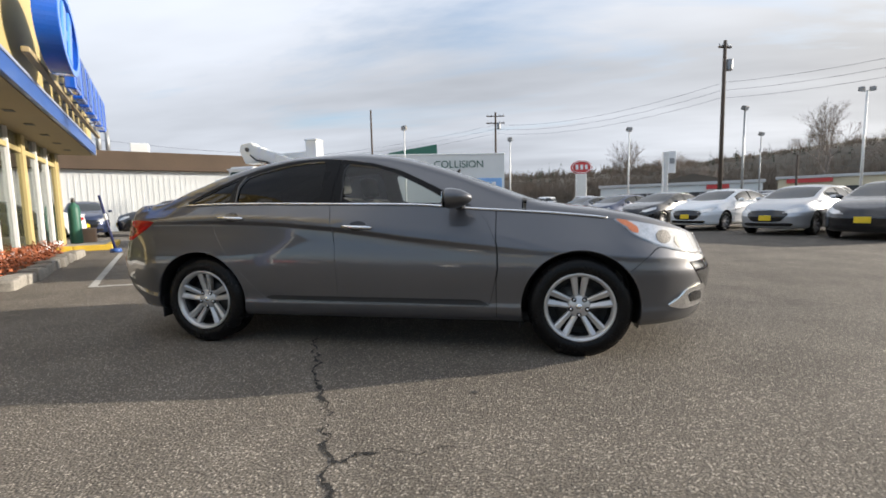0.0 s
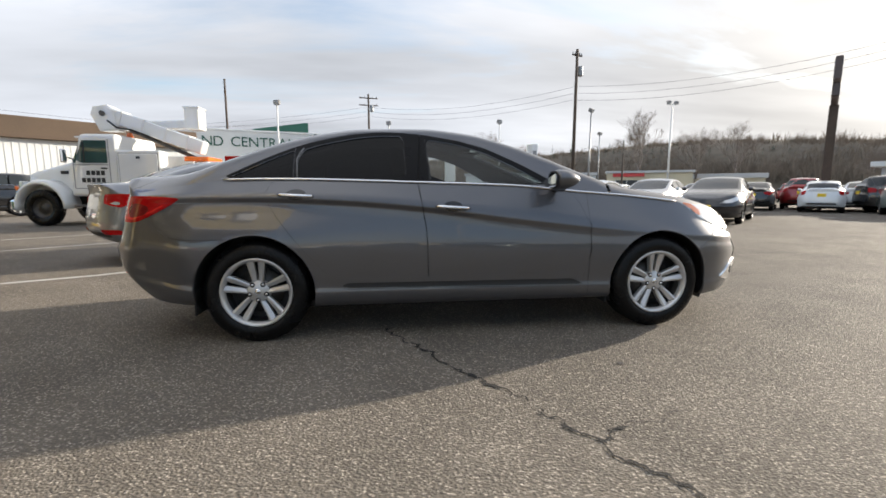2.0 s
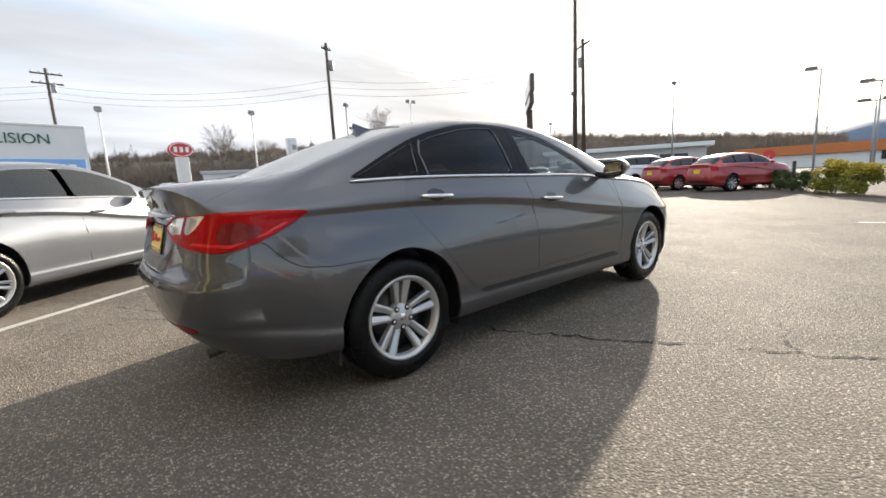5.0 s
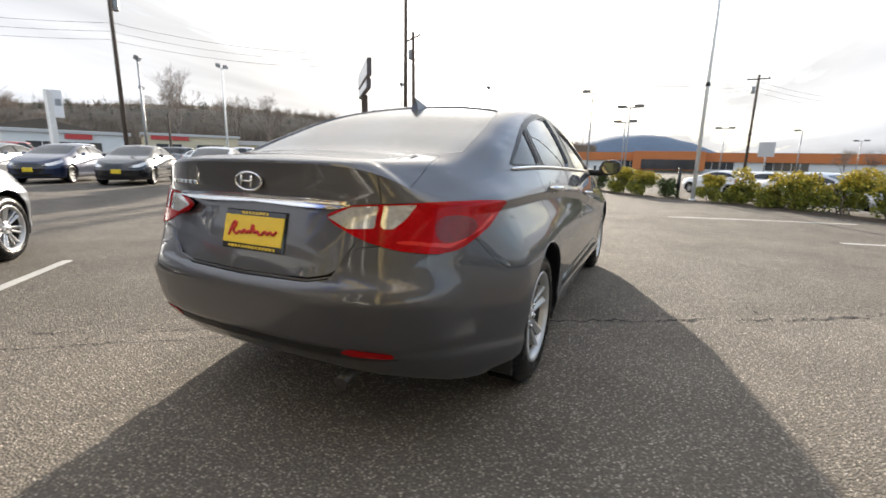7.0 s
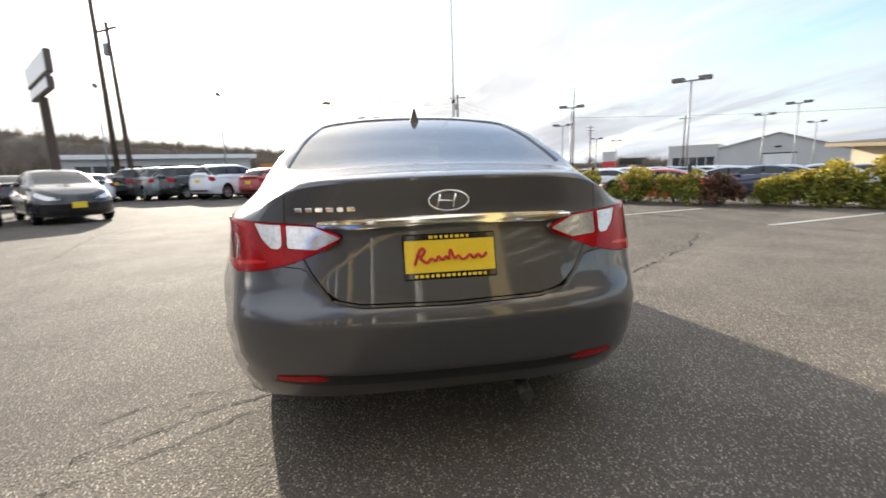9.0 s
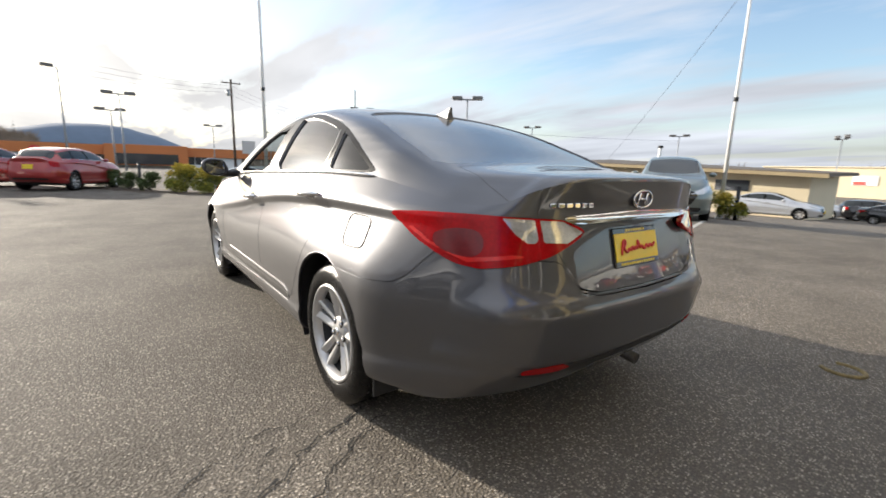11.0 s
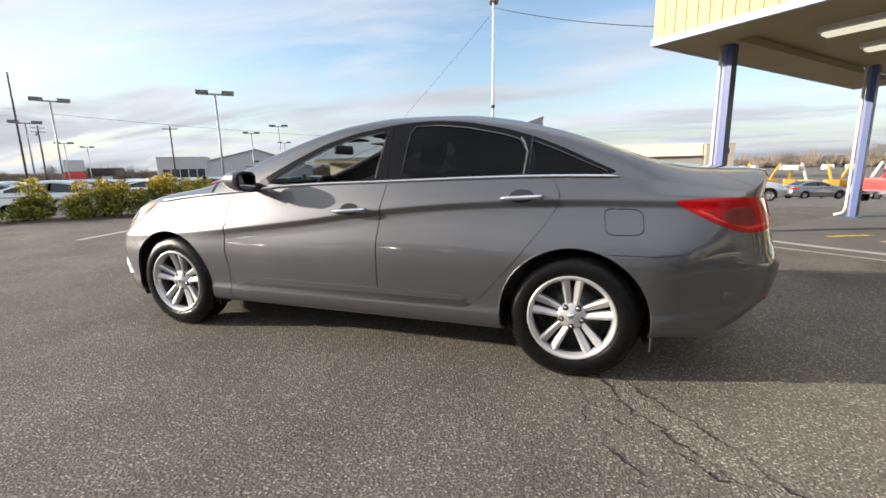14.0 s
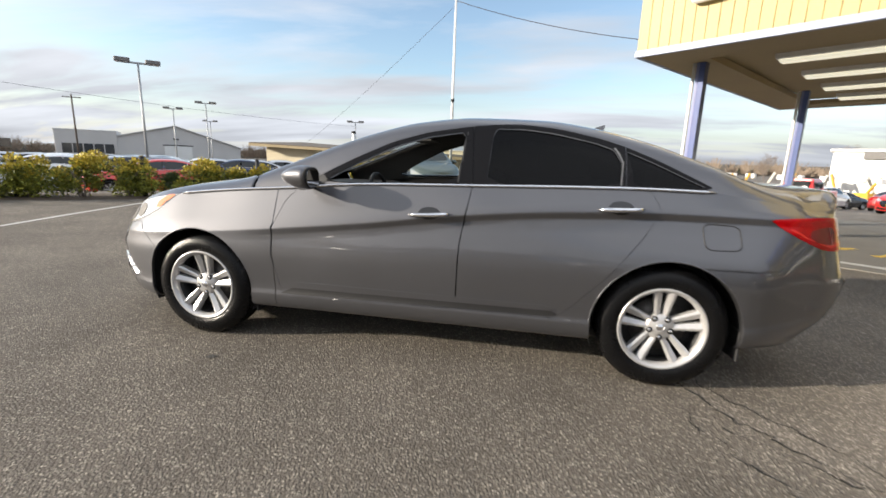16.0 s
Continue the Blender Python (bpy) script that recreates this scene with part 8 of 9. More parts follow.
for x, y in ((16.4, 0.9), (13.5, -2.2), (11.2, -4.9), (9.1, -6.35), (6.9, -7.95), (3.6, -11.3), (1.9, -13.4)):
    p = thing("hedge_post", "short black metal post between the shrubs", "post", "hedge posts", at=pose(x, y, fall(x, y)))
    part("post", new_rod((0, 0, 0), (0, 0, 1.0), 0.055, 0.055, 10), M_BLACK, p)
    part("cap", new_rod((0, 0, 1.0), (0, 0, 1.03), 0.065, 0.05, 10), M_BLACK, p)


def branch_tree(seed, height, spread, levels=5):
    """A bare tree: trunk mesh and a crown of fine twigs."""
    rnd = random.Random(seed)
    trunk, crown = bmesh.new(), bmesh.new()

    def grow(p, d, ln, r, lv):
        bm = trunk if lv >= levels - 1 else crown
        mid = p + d * ln * 0.5 + Vector((rnd.gauss(0, 0.04), rnd.gauss(0, 0.04), 0)) * ln
        q = p + d * ln
        pipe(bm, [p, mid, q], [r, r * 0.85, r * 0.68], 5 if lv > 1 else 3)
        if lv == 0:
            return
        for _ in range(rnd.choice((3, 3, 4)) if lv < levels else 5):
            nd = (d + Vector((rnd.gauss(0, spread), rnd.gauss(0, spread), rnd.gauss(0.12, 0.22)))).normalized()
            grow(p + d * ln * rnd.uniform(0.55, 1.0), nd, ln * rnd.uniform(0.60, 0.78), r * 0.59, lv - 1)

    grow(Vector((0, 0, 0)), Vector((0, 0, 1)), height * 0.30, height * 0.0088, levels)
    out = []
    for nm, bm in (("trunk", trunk), ("crown", crown)):
        me = bpy.data.meshes.new(nm)
        bm.to_mesh(me)
        bm.free()
        me.materials.append(M_BARK)
        out.append(me)
    return out


TREES = [branch_tree(300 + k, 10.0, 0.36, 6) for k in range(3)]
for k, (x, y, h) in enumerate(((45.5, 72.0, 1.8), (59.5, 75.0, 1.7), (67.0, 74.0, 1.8), (23.0, 98.0, 1.7), (31.0, 100.0, 1.6), (78.0, 58.0, 1.0), (84.0, 47.0, 1.0), (40.0, 101.0, 1.2), (96.0, 36.0, 1.05), (100.0, 30.0, 0.95), (95.0, 42.0, 0.9), (110.0, -36.0, 0.85), (113.0, -41.0, 0.8), (106.0, -46.0, 0.75), (100.0, -52.0, 0.7), (-50.0, -76.0, 0.9), (-58.0, -70.0, 0.8), (-42.0, -84.0, 0.8), (-66.0, -60.0, 1.0), (-34.0, -92.0, 0.7))):
    t = thing("bare_tree", "bare grey-brown winter tree with fine twigs", "tree", "bare trees", at=pose(x, y, fall(x, y), 0, 0, 47 * k) @ Matrix.Diagonal((h, h, h, 1)))
    for me, nm in zip(TREES[k % 3], ("trunk", "crown")):
        part(nm, me, None, t)


def ridge(name, label, path, height, depth, material, seed, rough, step=6.0, fall=0.0):
    """A long wooded rise along a path, with an uneven crest."""
    rnd = random.Random(seed)
    bm = bmesh.new()
    rows = []
    along = 0.0
    for (x0, y0, h0), (x1, y1, h1) in zip(path, path[1:]):
        ln = math.hypot(x1 - x0, y1 - y0)
        n = max(1, int(ln / step))
        for k in range(n):
            t = k / n
            x, y, h = x0 + (x1 - x0) * t, y0 + (y1 - y0) * t, (h0 + (h1 - h0) * t) * height
            d = Vector((x, y, 0)).normalized()
            u = noise.noise(Vector((x * 0.02, y * 0.02, seed))) * rough + noise.noise(Vector((x * 0.09, y * 0.09, seed))) * rough * 0.5
            row = []
            for f, hh in ((0.0, 0.0), (0.12, 0.5), (0.3, 0.8), (0.6, 1.0), (1.0, 1.04)):
                q = Vector((x, y, 0)) + d * depth * f
                row.append(bm.verts.new((q.x, q.y, max(-3.0 if hh == 0 else 0, -3.0 * (hh == 0) + (h + u) * hh + rnd.uniform(-1, 1) * rough * 0.12 * (hh > 0)))))
            rows.append(row)
    for r0, r1 in zip(rows, rows[1:]):
        for j in range(4):
            bm.faces.new((r0[j], r0[j + 1], r1[j + 1], r1[j])).smooth = True
    bmesh.ops.recalc_face_normals(bm, faces=bm.faces)
    return tagged(part(name, bm, material), label, "hill", "", "structure"), path


WOOD = [(-60, 165, 0.50), (-5, 160, 0.55), (35, 156, 0.60), (68, 142, 0.68), (95, 124, 0.78), (115, 103, 0.72), (130, 85, 0.62), (142, 66, 0.52), (160, 40, 0.40), (178, 20, 0.30)]
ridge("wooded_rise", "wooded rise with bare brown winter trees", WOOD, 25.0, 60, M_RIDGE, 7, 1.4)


def woods():
    """Fuzzy winter wood on the rise: thin upright sprays of twigs, and dark conifers."""
    rnd = random.Random(9)
    bm, cn = bmesh.new(), bmesh.new()
    for (x0, y0, h0), (x1, y1, h1) in zip(WOOD, WOOD[1:]):
        ln = math.hypot(x1 - x0, y1 - y0)
        for _ in range(int(ln * 17)):
            t, f = rnd.random(), rnd.random()
            x, y = x0 + (x1 - x0) * t, y0 + (y1 - y0) * t
            d = Vector((x, y, 0)).normalized()
            gz = (h0 + (h1 - h0) * t) * 25.0 * (0.25 + 0.75 * f)
            p = Vector((x, y, 0)) + d * 55 * f * 0.6
            hgt = rnd.uniform(2.8, 6.2) * (1.1 - 0.25 * f)
            p.z = gz * 0.95 - 1.0
            for _ in range(15):
                a = rnd.uniform(0, math.tau)
                w = rnd.uniform(0.3, 2.4)
                top = p + Vector((math.cos(a) * w, math.sin(a) * w, hgt * rnd.uniform(0.5, 1.1)))
                side = Vector((-d.y, d.x, 0)) * rnd.uniform(0.04, 0.12)
                mid = p.lerp(top, 0.55) + side * rnd.uniform(-2, 2)
                bm.faces.new([bm.verts.new(q) for q in (p - side * 0.3, p + side * 0.3, mid + side, top, mid - side)])
        for _ in range(int(ln * (0.55 if x0 < 70 else 0.16))):
            t, f = rnd.random(), rnd.uniform(0.3, 0.9)
            x, y = x0 + (x1 - x0) * t, y0 + (y1 - y0) * t
            d = Vector((x, y, 0)).normalized()
            p = Vector((x, y, 0)) + d * 34 * f
            p.z = (h0 + (h1 - h0) * t) * 25.0 * (0.3 + 0.7 * f) - 0.5
            hgt, w = rnd.uniform(5.0, 8.0), rnd.uniform(1.0, 1.7)
            for _ in range(46):
                u = rnd.random() ** 0.8
                a = rnd.uniform(0, math.tau)
                c = p + Vector((0, 0, 0.8 + (hgt - 0.8) * u))
                out = Vector((math.cos(a), math.sin(a), -0.35)) * w * (1.05 - u)
                sd = Vector((-math.sin(a), math.cos(a), 0)) * 0.35 * (1.1 - u)
                cn.faces.new([cn.verts.new(q) for q in (c, c + out * 0.6 + sd, c + out, c + out * 0.6 - sd)])
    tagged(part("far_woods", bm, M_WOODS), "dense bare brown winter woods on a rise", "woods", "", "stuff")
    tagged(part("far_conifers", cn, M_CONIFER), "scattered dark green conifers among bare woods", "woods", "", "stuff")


woods()
ridge("far_hill", "distant wooded hill with blue-grey haze in its colour", [(905, 230, 0.25), (900, 190, 0.42), (895, 130, 0.75), (893, 75, 1.0), (897, 20, 1.08), (897, -20, 1.02), (894, -62, 0.78), (888, -110, 0.42), (880, -160, 0.18), (870, -210, 0.05)], 58, 160, M_HILL, 11, 2.5, 15)
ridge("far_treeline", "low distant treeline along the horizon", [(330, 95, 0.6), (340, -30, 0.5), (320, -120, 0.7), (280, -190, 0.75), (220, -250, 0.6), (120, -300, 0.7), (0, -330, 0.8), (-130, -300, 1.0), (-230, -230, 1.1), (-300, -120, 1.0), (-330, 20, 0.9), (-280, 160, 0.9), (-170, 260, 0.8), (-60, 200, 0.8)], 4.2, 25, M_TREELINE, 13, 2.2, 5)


def far_copse():
    """Uneven bare trees and dark conifers on the low horizon to the south."""
    rnd = random.Random(19)
    bm, cn = bmesh.new(), bmesh.new()
    line = [(340, -30), (320, -120), (280, -190), (220, -250), (120, -300), (0, -330), (-130, -300), (-230, -230), (-300, -120)]
    for (x0, y0), (x1, y1) in zip(line, line[1:]):
        ln = math.hypot(x1 - x0, y1 - y0)
        for _ in range(int(ln * 1.5)):
            t = rnd.random()
            p = Vector((x0 + (x1 - x0) * t, y0 + (y1 - y0) * t, 0)) * rnd.uniform(0.93, 1.0)
            d = p.normalized()
            side = Vector((-d.y, d.x, 0))
            lump = 0.55 + 0.9 * max(0.0, noise.noise(Vector((p.x * 0.03, p.y * 0.03, 4.0))) + 0.25)
            p.z = -1.5
            if rnd.random() < 0.16:
                hgt, w = rnd.uniform(6, 11) * lump, rnd.uniform(1.2, 2.0)
                for _ in range(30):
                    u = rnd.random() ** 0.8
                    a = rnd.uniform(0, math.tau)
                    c = p + Vector((0, 0, 0.8 + (hgt - 0.8) * u))
                    out = Vector((math.cos(a), math.sin(a), -0.35)) * w * (1.05 - u)
                    sd = Vector((-math.sin(a), math.cos(a), 0)) * 0.5 * (1.1 - u)
                    cn.faces.new([cn.verts.new(q) for q in (c, c + out * 0.6 + sd, c + out, c + out * 0.6 - sd)])
                continue
            hgt = rnd.uniform(5.0, 10.0) * lump
            for _ in range(12):
                w = rnd.gauss(0, 2.0)
                top_ = p + side * w + Vector((0, 0, hgt * rnd.uniform(0.55, 1.0)))
                half_ = side * rnd.uniform(0.10, 0.26)
                mid_ = p.lerp(top_, 0.6) + half_ * rnd.uniform(-2, 2)
                bm.faces.new([bm.verts.new(q) for q in (p - half_ * 0.3, p + half_ * 0.3, mid_ + half_, top_, mid_ - half_)])
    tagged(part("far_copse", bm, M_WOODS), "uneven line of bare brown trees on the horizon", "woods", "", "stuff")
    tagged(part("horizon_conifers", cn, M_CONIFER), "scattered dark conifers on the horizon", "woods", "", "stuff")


far_copse()

# ---- the other vehicles ----


def put(ob, x, y, heading):
    ob.matrix_basis = pose(x, y, fall(x, y), 0, 0, heading)
    return ob


LOOKS = dict(white="clean white", silver="pale silver", black="glossy black", blue="dark blue", red="dark red", bright_red="bright red", grey="blue-grey", green="grey-green", champagne="champagne silver")
SIZES = dict(sedan=(0.985, 0.985, 1.0), hatch=(0.86, 0.95, 1.0), suv=(0.93, 1.0, 1.14), van=(1.02, 1.05, 1.22))
KINDS = dict(sedan="saloon car", hatch="hatchback car", suv="tall estate car", van="minivan")
MADE = {}


def car_at(kind, colour, x, y, heading):
    key = (kind, colour)
    if key not in MADE:
        nm = dict(sedan="sedan", hatch="hatchback", suv="suv", van="minivan")[kind]
        MADE[key] = make_car(nm, f"{LOOKS[colour]} {KINDS[kind]} parked in a sales lot", kind, PAINTS[colour], SIZES[kind])
        return put(MADE[key], x, y, heading)
    return copy_thing(MADE[key], pose(x, y, fall(x, y), 0, 0, heading))


neighbour = make_car("hatchback", "grey silver compact car parked in an angled bay", "sedan", PAINTS["grey"], (0.93, 0.95, 1.0), False, True, True)
put(neighbour, -2.95, 4.25, 43)
# front row facing the drive
hn = 221.0
for k, (kind, colour) in enumerate((("sedan", "grey"), ("sedan", "blue"), ("sedan", "black"), ("sedan", "white"), ("sedan", "silver"), ("sedan", "black"))):
    u = (k - 3) * 2.984 + (0.7, 0.7, 0.7, 0.75, 0.6, -0.1)[k]
    car_at(kind, colour, 8.0 + 0.4256 * u, 14.9 - 0.9048 * u, hn + (k % 3 - 1) * 1.5)
# row behind it
for k, (kind, colour) in enumerate((("sedan", "white"), ("suv", "silver"), ("sedan", "silver"), ("sedan", "black"), ("hatch", "white"), ("suv", "green"), ("sedan", "grey"))):
    car_at(kind, colour, 15.6 + k * 1.18, 25.0 - 2.55 * k, hn + 180 + (k % 2) * 2)
for k, (kind, colour) in enumerate((("suv", "white"), ("suv", "silver"), ("suv", "red"), ("suv", "white"), ("sedan", "black"), ("suv", "grey"))):
    car_at(kind, colour, 2.6 + k * 2.9, 33.0 - 0.5 * k, 95)
# far row to the north-east
for k, (kind, colour) in enumerate((("suv", "red"), ("sedan", "white"), ("suv", "black"), ("sedan", "grey"), ("suv", "silver"))):
    car_at(kind, colour, 36.5 + 2.9 * k * 0.55, 32.0 - 2.9 * k, 35)
# east row, tails to the drive
he = math.degrees(math.atan2(-0.47, 0.88))
for k, (kind, colour) in enumerate((("hatch", "red"), ("hatch", "red"), ("suv", "white"), ("suv", "black"), ("suv", "black"))):
    car_at(kind, colour, 17.9 + 1.25 * k, 2.9 + 2.45 * k, he + (k % 2) * 2)
car_at("sedan", "white", 23.2, 15.3, 38)
car_at("suv", "red", 22.6, 17.9, 40)
# cars in the neighbouring lot beyond the shrubs
rc = random.Random(33)
cols = ["white", "silver", "grey", "black", "white", "blue", "silver", "grey", "green", "white"]
for row, off in enumerate((12.5, 18.5, 30.0, 37.0)):
    n = 17 if row < 2 else 15
    for k in range(n):
        t = k / (n - 1)
        i = t * (len(hedge_line) - 1)
        a = hedge_line[min(int(i), len(hedge_line) - 2)]
        b = hedge_line[min(int(i), len(hedge_line) - 2) + 1]
        f = i - min(int(i), len(hedge_line) - 2)
        x, y = a[0] + (b[0] - a[0]) * f, a[1] + (b[1] - a[1]) * f
        nx, ny = 0.72, -0.69
        sx = (k - n / 2) * 0.9 * (row * 0.35)
        colour = rc.choice(cols)
        kind = rc.choice(("sedan", "sedan", "sedan", "hatch", "sedan" if row < 2 else "van"))
        if kind == "van":
            colour = rc.choice(("white", "silver"))
        car_at(kind, colour, x + nx * off + sx * 0.69, y + ny * off + sx * 0.72, 43 + rc.choice((0, 180)) + rc.uniform(-2, 2))
car_at("sedan", "bright_red", 13.9, -11.6, 43)
car_at("sedan", "silver", 16.2, -7.0, 223)
# cars by the flagpole and to the south
car_at("suv", "green", 2.9, -11.2, 118)
car_at("sedan", "silver", 5.4, -29.2, 185)
car_at("suv", "silver", 7.4, -46.5, 185)
car_at("suv", "black", 3.6, -47.2, 205)
car_at("sedan", "black", 1.2, -40.6, 182)
car_at("suv", "white", -2.4, -41.0, 182)
car_at("suv", "silver", -3.9, -33.0, 200)
car_at("suv", "white", -4.8, -24.2, 228)
car_at("sedan", "silver", -8.2, -23.6, 183)
car_at("sedan", "bright_red", -19.2, -21.4, 30)
for k, colour in enumerate(("white", "red", "silver", "white", "bright_red", "black")):
    car_at("sedan" if k % 2 else "suv", colour, -23.2 - 3.0 * k, -35.0 + 2.4 * k, 215)
for k, colour in enumerate(("silver", "white", "grey", "white", "black")):
    car_at("sedan", colour, -10.0 - 4.0 * k, -42.0 + 1.0 * k, 200)
# dark car before the white hall
car_at("suv", "black", -16.4, 14.9, 222)
car_at("suv", "blue", -19.8, 13.4, 320)
car_at("sedan", "white", -20.0, 10.6, 225)


M_CAB_GLASS = make_material("teal_cab_glass", (0.035, 0.075, 0.07), 0.06, vary=0.3, scale=2.5, spec=0.6)


def bucket_truck():
    """White utility truck with a folded aerial boom and bucket."""
    m_w = make_paint("truck_white_paint", (0.70, 0.71, 0.70), 0.0, 0.35, 0.3)
    tr = thing("bucket_truck", "white utility truck with a folded aerial boom and bucket", "truck", at=pose(-7.75, 10.75, 0, 0, 0, 178) @ Matrix.Diagonal((1, 1, 1.07, 1)))
    part("chassis", new_box((-3.3, -0.45, 0.55), (3.3, 0.45, 0.80), 0.03), M_BLACK, tr)
    # bonnet, sloped, with round wings over the front wheels
    bm = new_box((1.62, -0.78, 0.80), (3.02, 0.78, 1.72), 0.12, None, 3)
    for v in bm.verts:
        if v.co.z > 1.1:
            v.co.z -= 0.34 * max(0.0, (v.co.x - 1.62) / 1.40) ** 1.4
            v.co.y *= 1 - 0.16 * (v.co.x - 1.62) / 1.40
    part("bonnet", bm, m_w, tr)
    part("grille", new_box((3.00, -0.5, 0.80), (3.07, 0.5, 1.30), 0.02), M_CHROME, tr)
    part("bumper", new_box((3.02, -1.1, 0.42), (3.24, 1.1, 0.70), 0.05, None, 2), M_CHROME, tr)
    for s in (1, -1):
        bm = bmesh.new()
        rows = []
        for a in np.linspace(-0.12, math.pi + 0.05, 15):
            c, sn = math.cos(a), math.sin(a)
            rows.append([bm.verts.new((2.42 + r * c * (1.0 if c < 0 else 0.95), s * y, 0.50 + r * sn * 0.98)) for r, y in ((0.60, 0.66), (0.60, 1.16), (0.64, 1.20), (0.70, 1.18), (0.74, 1.06), (0.76, 0.66))])
        for r0, r1 in zip(rows, rows[1:]):
            for i in range(6):
                bm.faces.new((r0[i], r0[(i + 1) % 6], r1[(i + 1) % 6], r1[i])).smooth = True
        bm.faces.new(rows[0])
        bm.faces.new(rows[-1][::-1])
        bmesh.ops.recalc_face_normals(bm, faces=bm.faces)
        wing = part("wing", bm, m_w, tr)
        part("side_marker", new_box((2.95, s * 1.12 - 0.04, 0.95), (3.03, s * 1.12 + 0.04, 1.05), 0.015), M_AMBER, wing)
        part("bonnet_vent", new_box((1.86, s * 0.765 - 0.03, 1.38), (2.06, s * 0.765 + 0.03, 1.46), 0.01), M_BLACK, tr)
        part("head_lamp", new_box((2.98, s * 0.80 - 0.14, 0.95), (3.10, s * 0.80 + 0.14, 1.18), 0.03), M_CLEAR_LENS, tr)
        win_ = part("cab_window", slab([(0.62, 1.66), (1.30, 1.66), (1.46, 1.74), (1.24, 2.24), (0.62, 2.24)], 0.02, pose(0, s * 1.03 + 0.01, 0, 90, 0, 0)), M_CAB_GLASS, tr)
        part("quarter_bar", new_box((1.20, s * 1.045 - 0.008, 1.67), (1.235, s * 1.045 + 0.008, 2.22), 0.004), M_BLACK, win_)
        for x0, x1, z0, z1 in ((0.56, 1.52, 1.60, 1.625), (0.56, 0.585, 0.98, 2.28), (1.52, 1.545, 0.98, 1.75), (0.56, 1.52, 0.98, 1.005)):
            part("door_seam", new_box((x0, s * 1.021 - 0.004, z0), (x1, s * 1.021 + 0.004, z1), 0), M_POLE_GREY, tr)
        part("door_handle", new_box((0.64, s * 1.03 - 0.015, 1.50), (0.80, s * 1.03 + 0.015, 1.54), 0.008), M_BLACK, tr)
        part("step", new_box((0.55, s * 1.0 - 0.15, 0.50), (1.55, s * 1.0 + 0.12, 0.56), 0.01), M_STEEL, tr)
        part("fuel_tank", new_rod((-0.1, s * 0.82, 0.62), (0.75, s * 0.82, 0.62), 0.24, 0.24, 16), M_STEEL, tr)
        mir = part("wing_mirror", new_box((1.55, s * 1.28 - 0.10, 1.65), (1.63, s * 1.28 + 0.10, 2.0), 0.03), M_CHROME, tr)
        part("mirror_arm", new_rod((1.5, s * 1.0, 1.75), (1.58, s * 1.26, 1.8), 0.015), M_BLACK, mir)
        for k in range(2):
            for j in range(4 + k):
                part("door_print", new_box((0.72 + 0.13 * j, s * 1.022 - 0.006, 1.34 - 0.19 * k), (0.82 + 0.13 * j, s * 1.022 + 0.006, 1.46 - 0.19 * k), 0), M_BLACK, tr, "dark door lettering as plain bars")
    bm = new_box((0.35, -1.02, 0.78), (1.68, 1.02, 2.42), 0.12, None, 3)
    for v in bm.verts:
        if v.co.z > 1.6 and v.co.x > 1.2:
            v.co.x -= 0.36 * (v.co.z - 1.6) / 0.82
    cab = part("cab", bm, m_w, tr)
    part("windscreen", new_box((-0.012, -0.85, -0.30), (0.012, 0.85, 0.30), 0.01, pose(1.555, 0, 1.95, 0, -23.7, 0)), M_CAB_GLASS, cab)
    part("cab_visor", new_box((1.30, -0.9, 2.32), (1.52, 0.9, 2.36), 0.01), m_w, cab)
    part("roof_beacon", new_rod((0.55, 0.0, 2.40), (0.55, 0.0, 2.55), 0.10, 0.08, 12), M_AMBER, tr)
    # utility bodies with lockers
    for s in (1, -1):
        for k, (x0, x1, z1) in enumerate(((-0.9, 0.25, 1.98), (-2.0, -0.93, 1.55), (-3.3, -2.03, 1.55))):
            lk = part("locker", new_box((x0, s * 1.0 - 0.22, 0.62), (x1, s * 1.0 + 0.22, z1), 0.03), m_w, tr)
            part("locker_door", new_box((x0 + 0.06, s * 1.232 - 0.012, 0.72), (x1 - 0.06, s * 1.232 + 0.012, z1 - 0.08), 0.01), m_w, lk)
            part("door_joint", new_box((x0 + 0.045, s * 1.222 - 0.002, 0.705), (x1 - 0.045, s * 1.222 + 0.002, z1 - 0.065), 0), M_BLACK, lk)
            part("latch", new_box(((x0 + x1) / 2 - 0.05, s * 1.25 - 0.012, z1 - 0.22), ((x0 + x1) / 2 + 0.05, s * 1.25 + 0.012, z1 - 0.16), 0.005), M_BLACK, lk)
    part("bed", new_box((-3.3, -0.8, 0.82), (0.25, 0.8, 0.98), 0.02), M_STEEL, tr)
    part("turntable", new_rod((-1.6, 0, 0.98), (-1.6, 0, 1.75), 0.36, 0.30, 16), m_w, tr)
    part("orange_trim", new_box((-1.9, -0.5, 1.75), (-1.2, 0.5, 1.88), 0.02), M_AMBER, tr)
    boom = part("lower_boom", new_box((-1.45, -0.19, -0.19), (1.45, 0.19, 0.19), 0.03, pose(-0.28, 0.1, 2.60, 0, -19, 0)), m_w, tr)
    for t in (-1.0, -0.35, 0.3, 0.95):
        part("boom_collar", new_box((t - 0.03, -0.205, -0.205), (t + 0.03, 0.205, 0.205), 0.01, pose(-0.28, 0.1, 2.60, 0, -19, 0)), M_TRIM_WHITE, boom)
    part("upper_boom", new_box((-1.25, -0.12, -0.12), (1.25, 0.12, 0.12), 0.03, pose(0.15, -0.30, 2.80, 0, 2, 0)), m_w, tr)
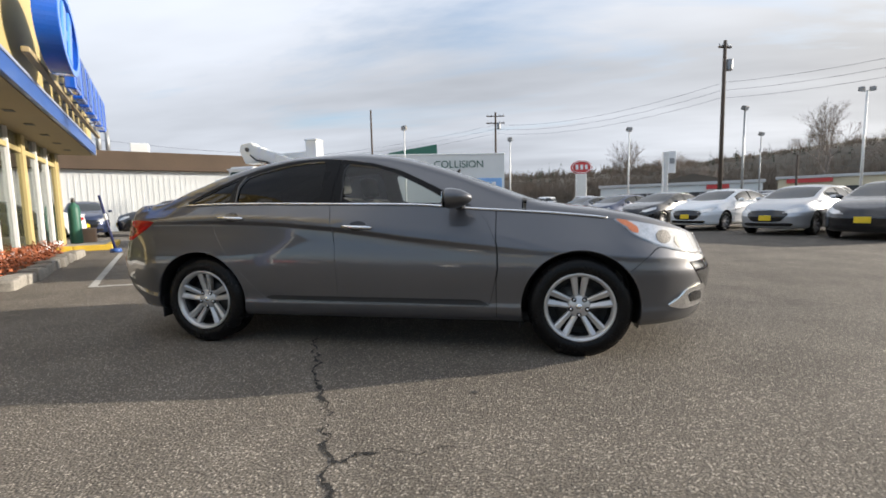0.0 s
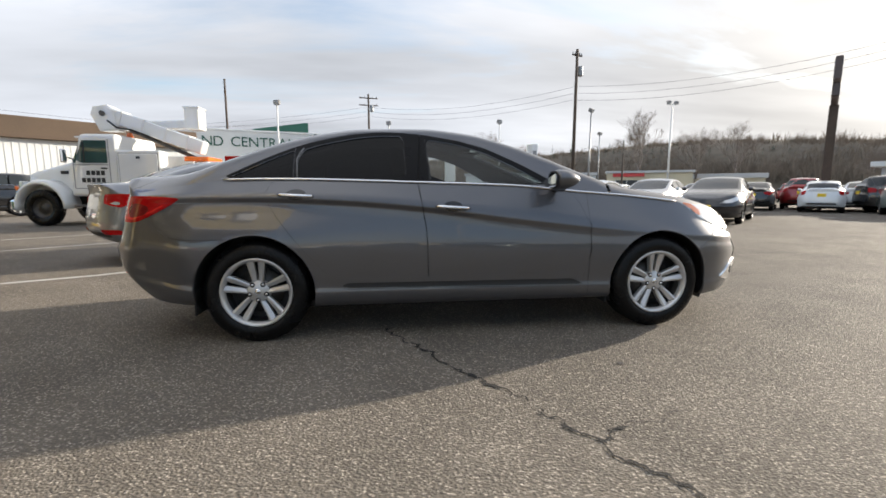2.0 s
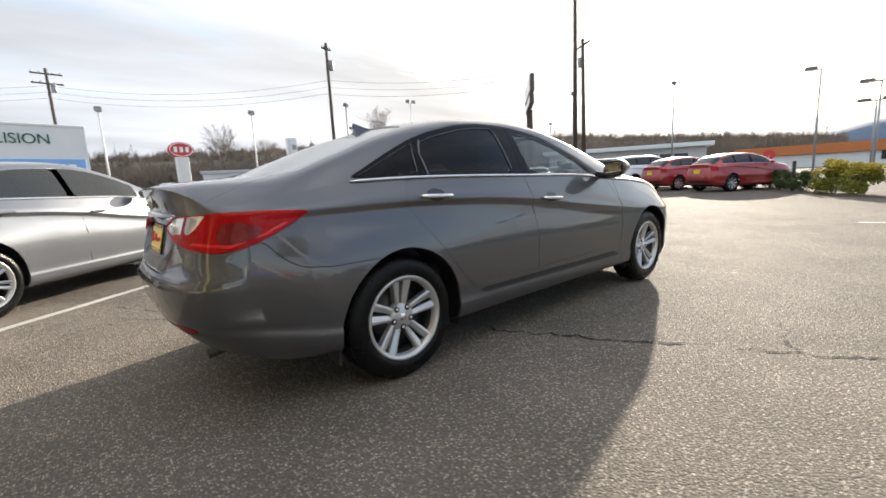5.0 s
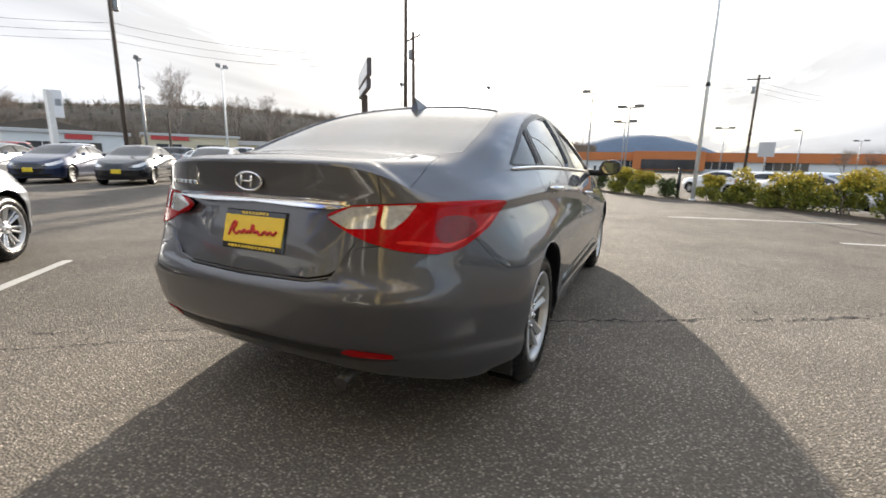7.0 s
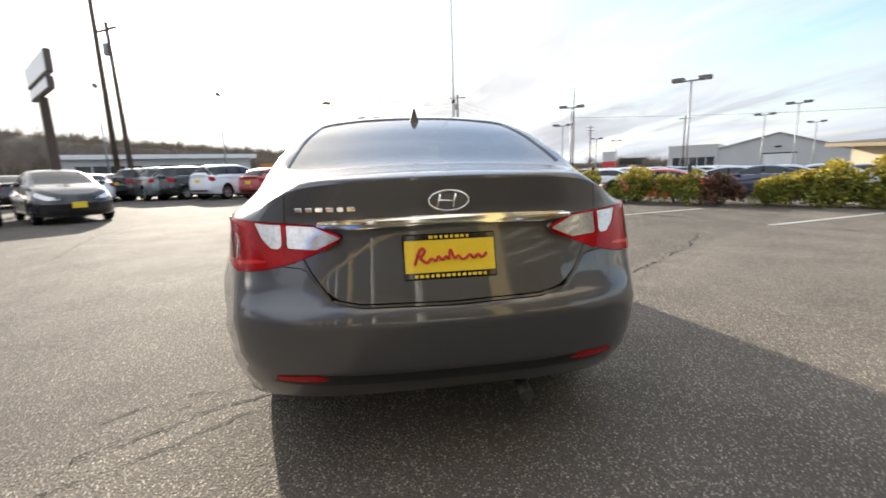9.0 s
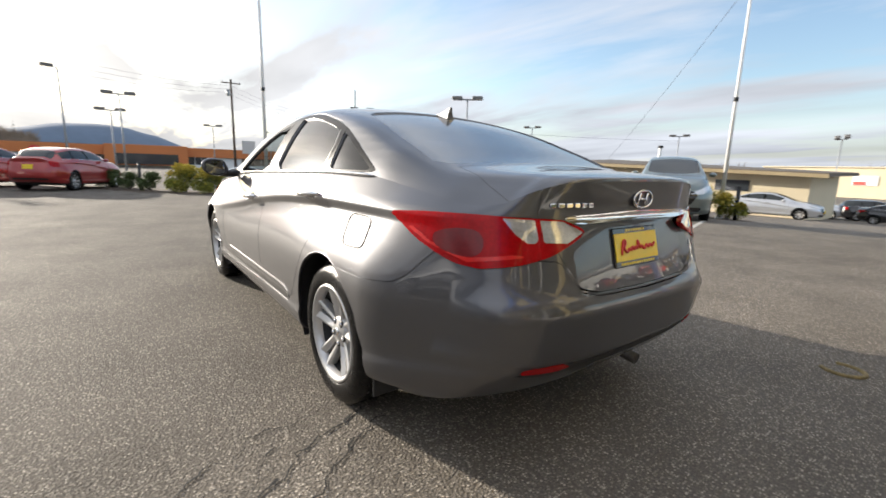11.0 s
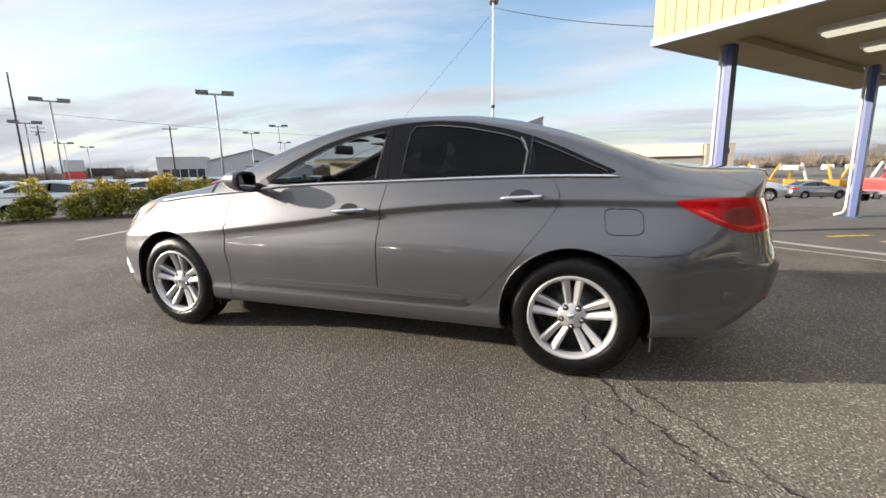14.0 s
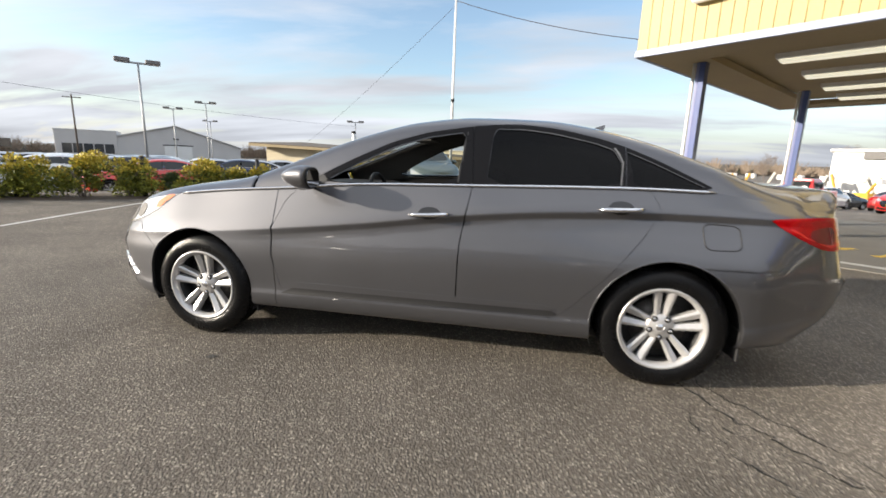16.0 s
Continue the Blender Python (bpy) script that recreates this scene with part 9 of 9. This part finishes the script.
    part("elbow", slab([(-0.30, -0.42), (0.20, -0.42), (0.42, 0.02), (0.34, 0.22), (-0.05, 0.28), (-0.32, 0.10)], 0.46, pose(1.02, 0.30, 3.00, 90, 0, 0), 0.04), m_w, tr)
    part("elbow_pin", new_rod((1.08, -0.20, 3.04), (1.08, 0.36, 3.04), 0.07, 0.07, 12), M_STEEL, tr)
    part("ram", new_rod((-1.4, 0.1, 1.85), (0.45, 0.1, 2.62), 0.055), M_STEEL, tr)
    hose = bmesh.new()
    pipe(hose, [(0.95, 0.33, 2.85), (0.7, 0.36, 2.66), (0.3, 0.34, 2.60), (-0.2, 0.33, 2.42)], 0.025, 6)
    part("hose", hose, M_BLACK, tr)
    bk = part("bucket", new_box((-0.22, -0.26, -0.30), (0.22, 0.26, 0.32), 0.05, pose(-1.25, -0.30, 2.98), 2), m_w, tr)
    part("bucket_lip", new_box((-0.25, -0.29, 0.29), (0.25, 0.29, 0.35), 0.03, pose(-1.25, -0.30, 2.98)), m_w, bk)
    part("warning_flash", new_box((-0.24, -0.03, -0.1), (0.24, 0.03, 0.1), 0.02, pose(-2.9, 1.24, 1.75)), M_RED_LENS, tr)
    for x, pair_ in ((2.42, False), (-2.05, True)):
        for s in (1, -1):
            wh = new("wheel")
            wh.parent = tr
            wh.location = (x, s * 0.98, 0.48)
            if s < 0:
                wh.rotation_euler = (0, 0, math.pi)
            part("tyre", spin([(0.26, 0.10), (0.30, 0.14), (0.45, 0.14), (0.48, 0.10), (0.48, -0.10), (0.30, -0.14)], 28), M_RUBBER, wh)
            part("rim", spin([(0.0, 0.04), (0.10, 0.05), (0.12, 0.0), (0.24, -0.02), (0.27, 0.11)], 24), M_STEEL, wh)
    return tr


bucket_truck()


def pickup(x, y, heading, colour="bright_red"):
    t = thing("pickup_truck", f"{LOOKS[colour]} pickup truck parked in a far lot", "truck", at=pose(x, y, fall(x, y), 0, 0, heading))
    red = PAINTS[colour]
    part("bed", new_box((-2.7, -0.95, 0.55), (-0.6, 0.95, 1.25), 0.08, None, 2), red, t)
    part("cab", new_box((-0.62, -0.95, 0.55), (1.1, 0.95, 1.2), 0.08, None, 2), red, t)
    bm = new_box((-0.55, -0.82, 1.15), (1.0, 0.82, 1.80), 0.12, None, 2)
    for v in bm.verts:
        if v.co.z > 1.5:
            v.co.x = 0.15 + (v.co.x - 0.15) * 0.75
            v.co.y *= 0.88
    part("cab_roof", bm, red, t)
    for s in (1, -1):
        part("side_window", new_box((-0.36, s * 0.785 - 0.05, 1.25), (0.7, s * 0.785 + 0.05, 1.62), 0.02), M_CARGLASS, t)
        part("tail_lamp", new_box((-2.73, s * 0.86 - 0.07, 0.85), (-2.66, s * 0.86 + 0.07, 1.2), 0.02), M_RED_LENS, t)
    part("rear_window", new_box((-0.58, -0.62, 1.26), (-0.40, 0.62, 1.66), 0.02), M_CARGLASS, t)
    part("bonnet", new_box((1.08, -0.93, 0.55), (2.6, 0.93, 1.12), 0.12, None, 3), red, t)
    part("bumper", new_box((-2.85, -0.9, 0.45), (-2.68, 0.9, 0.65), 0.03), M_CHROME, t)
    for xx in (1.75, -1.75):
        for s in (1, -1):
            wh = simple_wheel(t, 0.38, 0.23, 0.24)
            wh.location = (xx, s * 0.82, 0.38)
            if s < 0:
                wh.rotation_euler = (0, 0, math.pi)


pickup(-16.6, -26.2, 220)
pickup(-26.0, -40.0, 200, "black")


def equipment():
    """Yellow hire machines far off by the white shed."""
    rnd = random.Random(4)
    yel = make_material("machine_yellow", (0.50, 0.29, 0.04), 0.5, vary=0.15)
    wht = make_material("machine_white", (0.55, 0.53, 0.48), 0.5, vary=0.15)
    for k in range(14):
        x, y = -17.0 - 1.45 * k + rnd.uniform(-0.4, 0.4), -56.5 + 0.62 * k + rnd.uniform(-1.2, 1.2)
        e = thing("loader", "yellow hire machine with a raised boom", "machine", "hire machines", at=pose(x, y, fall(x, y), 0, 0, rnd.uniform(0, 360)) @ Matrix.Diagonal((0.85, 0.85, 0.92, 1)))
        part("body", new_box((-1.0, -0.6, 0.4), (1.0, 0.6, 1.5), 0.12, None, 2), yel, e)
        part("boom", new_box((-1.6, -0.12, -0.12), (1.6, 0.12, 0.12), 0.03, pose(0.6, 0, 2.0, 0, rnd.uniform(-68, -40), 0)), (yel, wht, yel)[k % 3], e)
        part("bucket", new_box((-0.3, -0.6, -0.3), (0.3, 0.6, 0.3), 0.08, pose(1.9, 0, 2.9)), M_TRIM_WHITE, e)
        for sx in (-0.6, 0.6):
            for s in (1, -1):
                wh = spin([(0.15, 0.1), (0.35, 0.12), (0.38, 0.0), (0.35, -0.12), (0.15, -0.1)], 16)
                part("tyre", wh, M_RUBBER, e).location = (sx, s * 0.62, 0.38)


equipment()
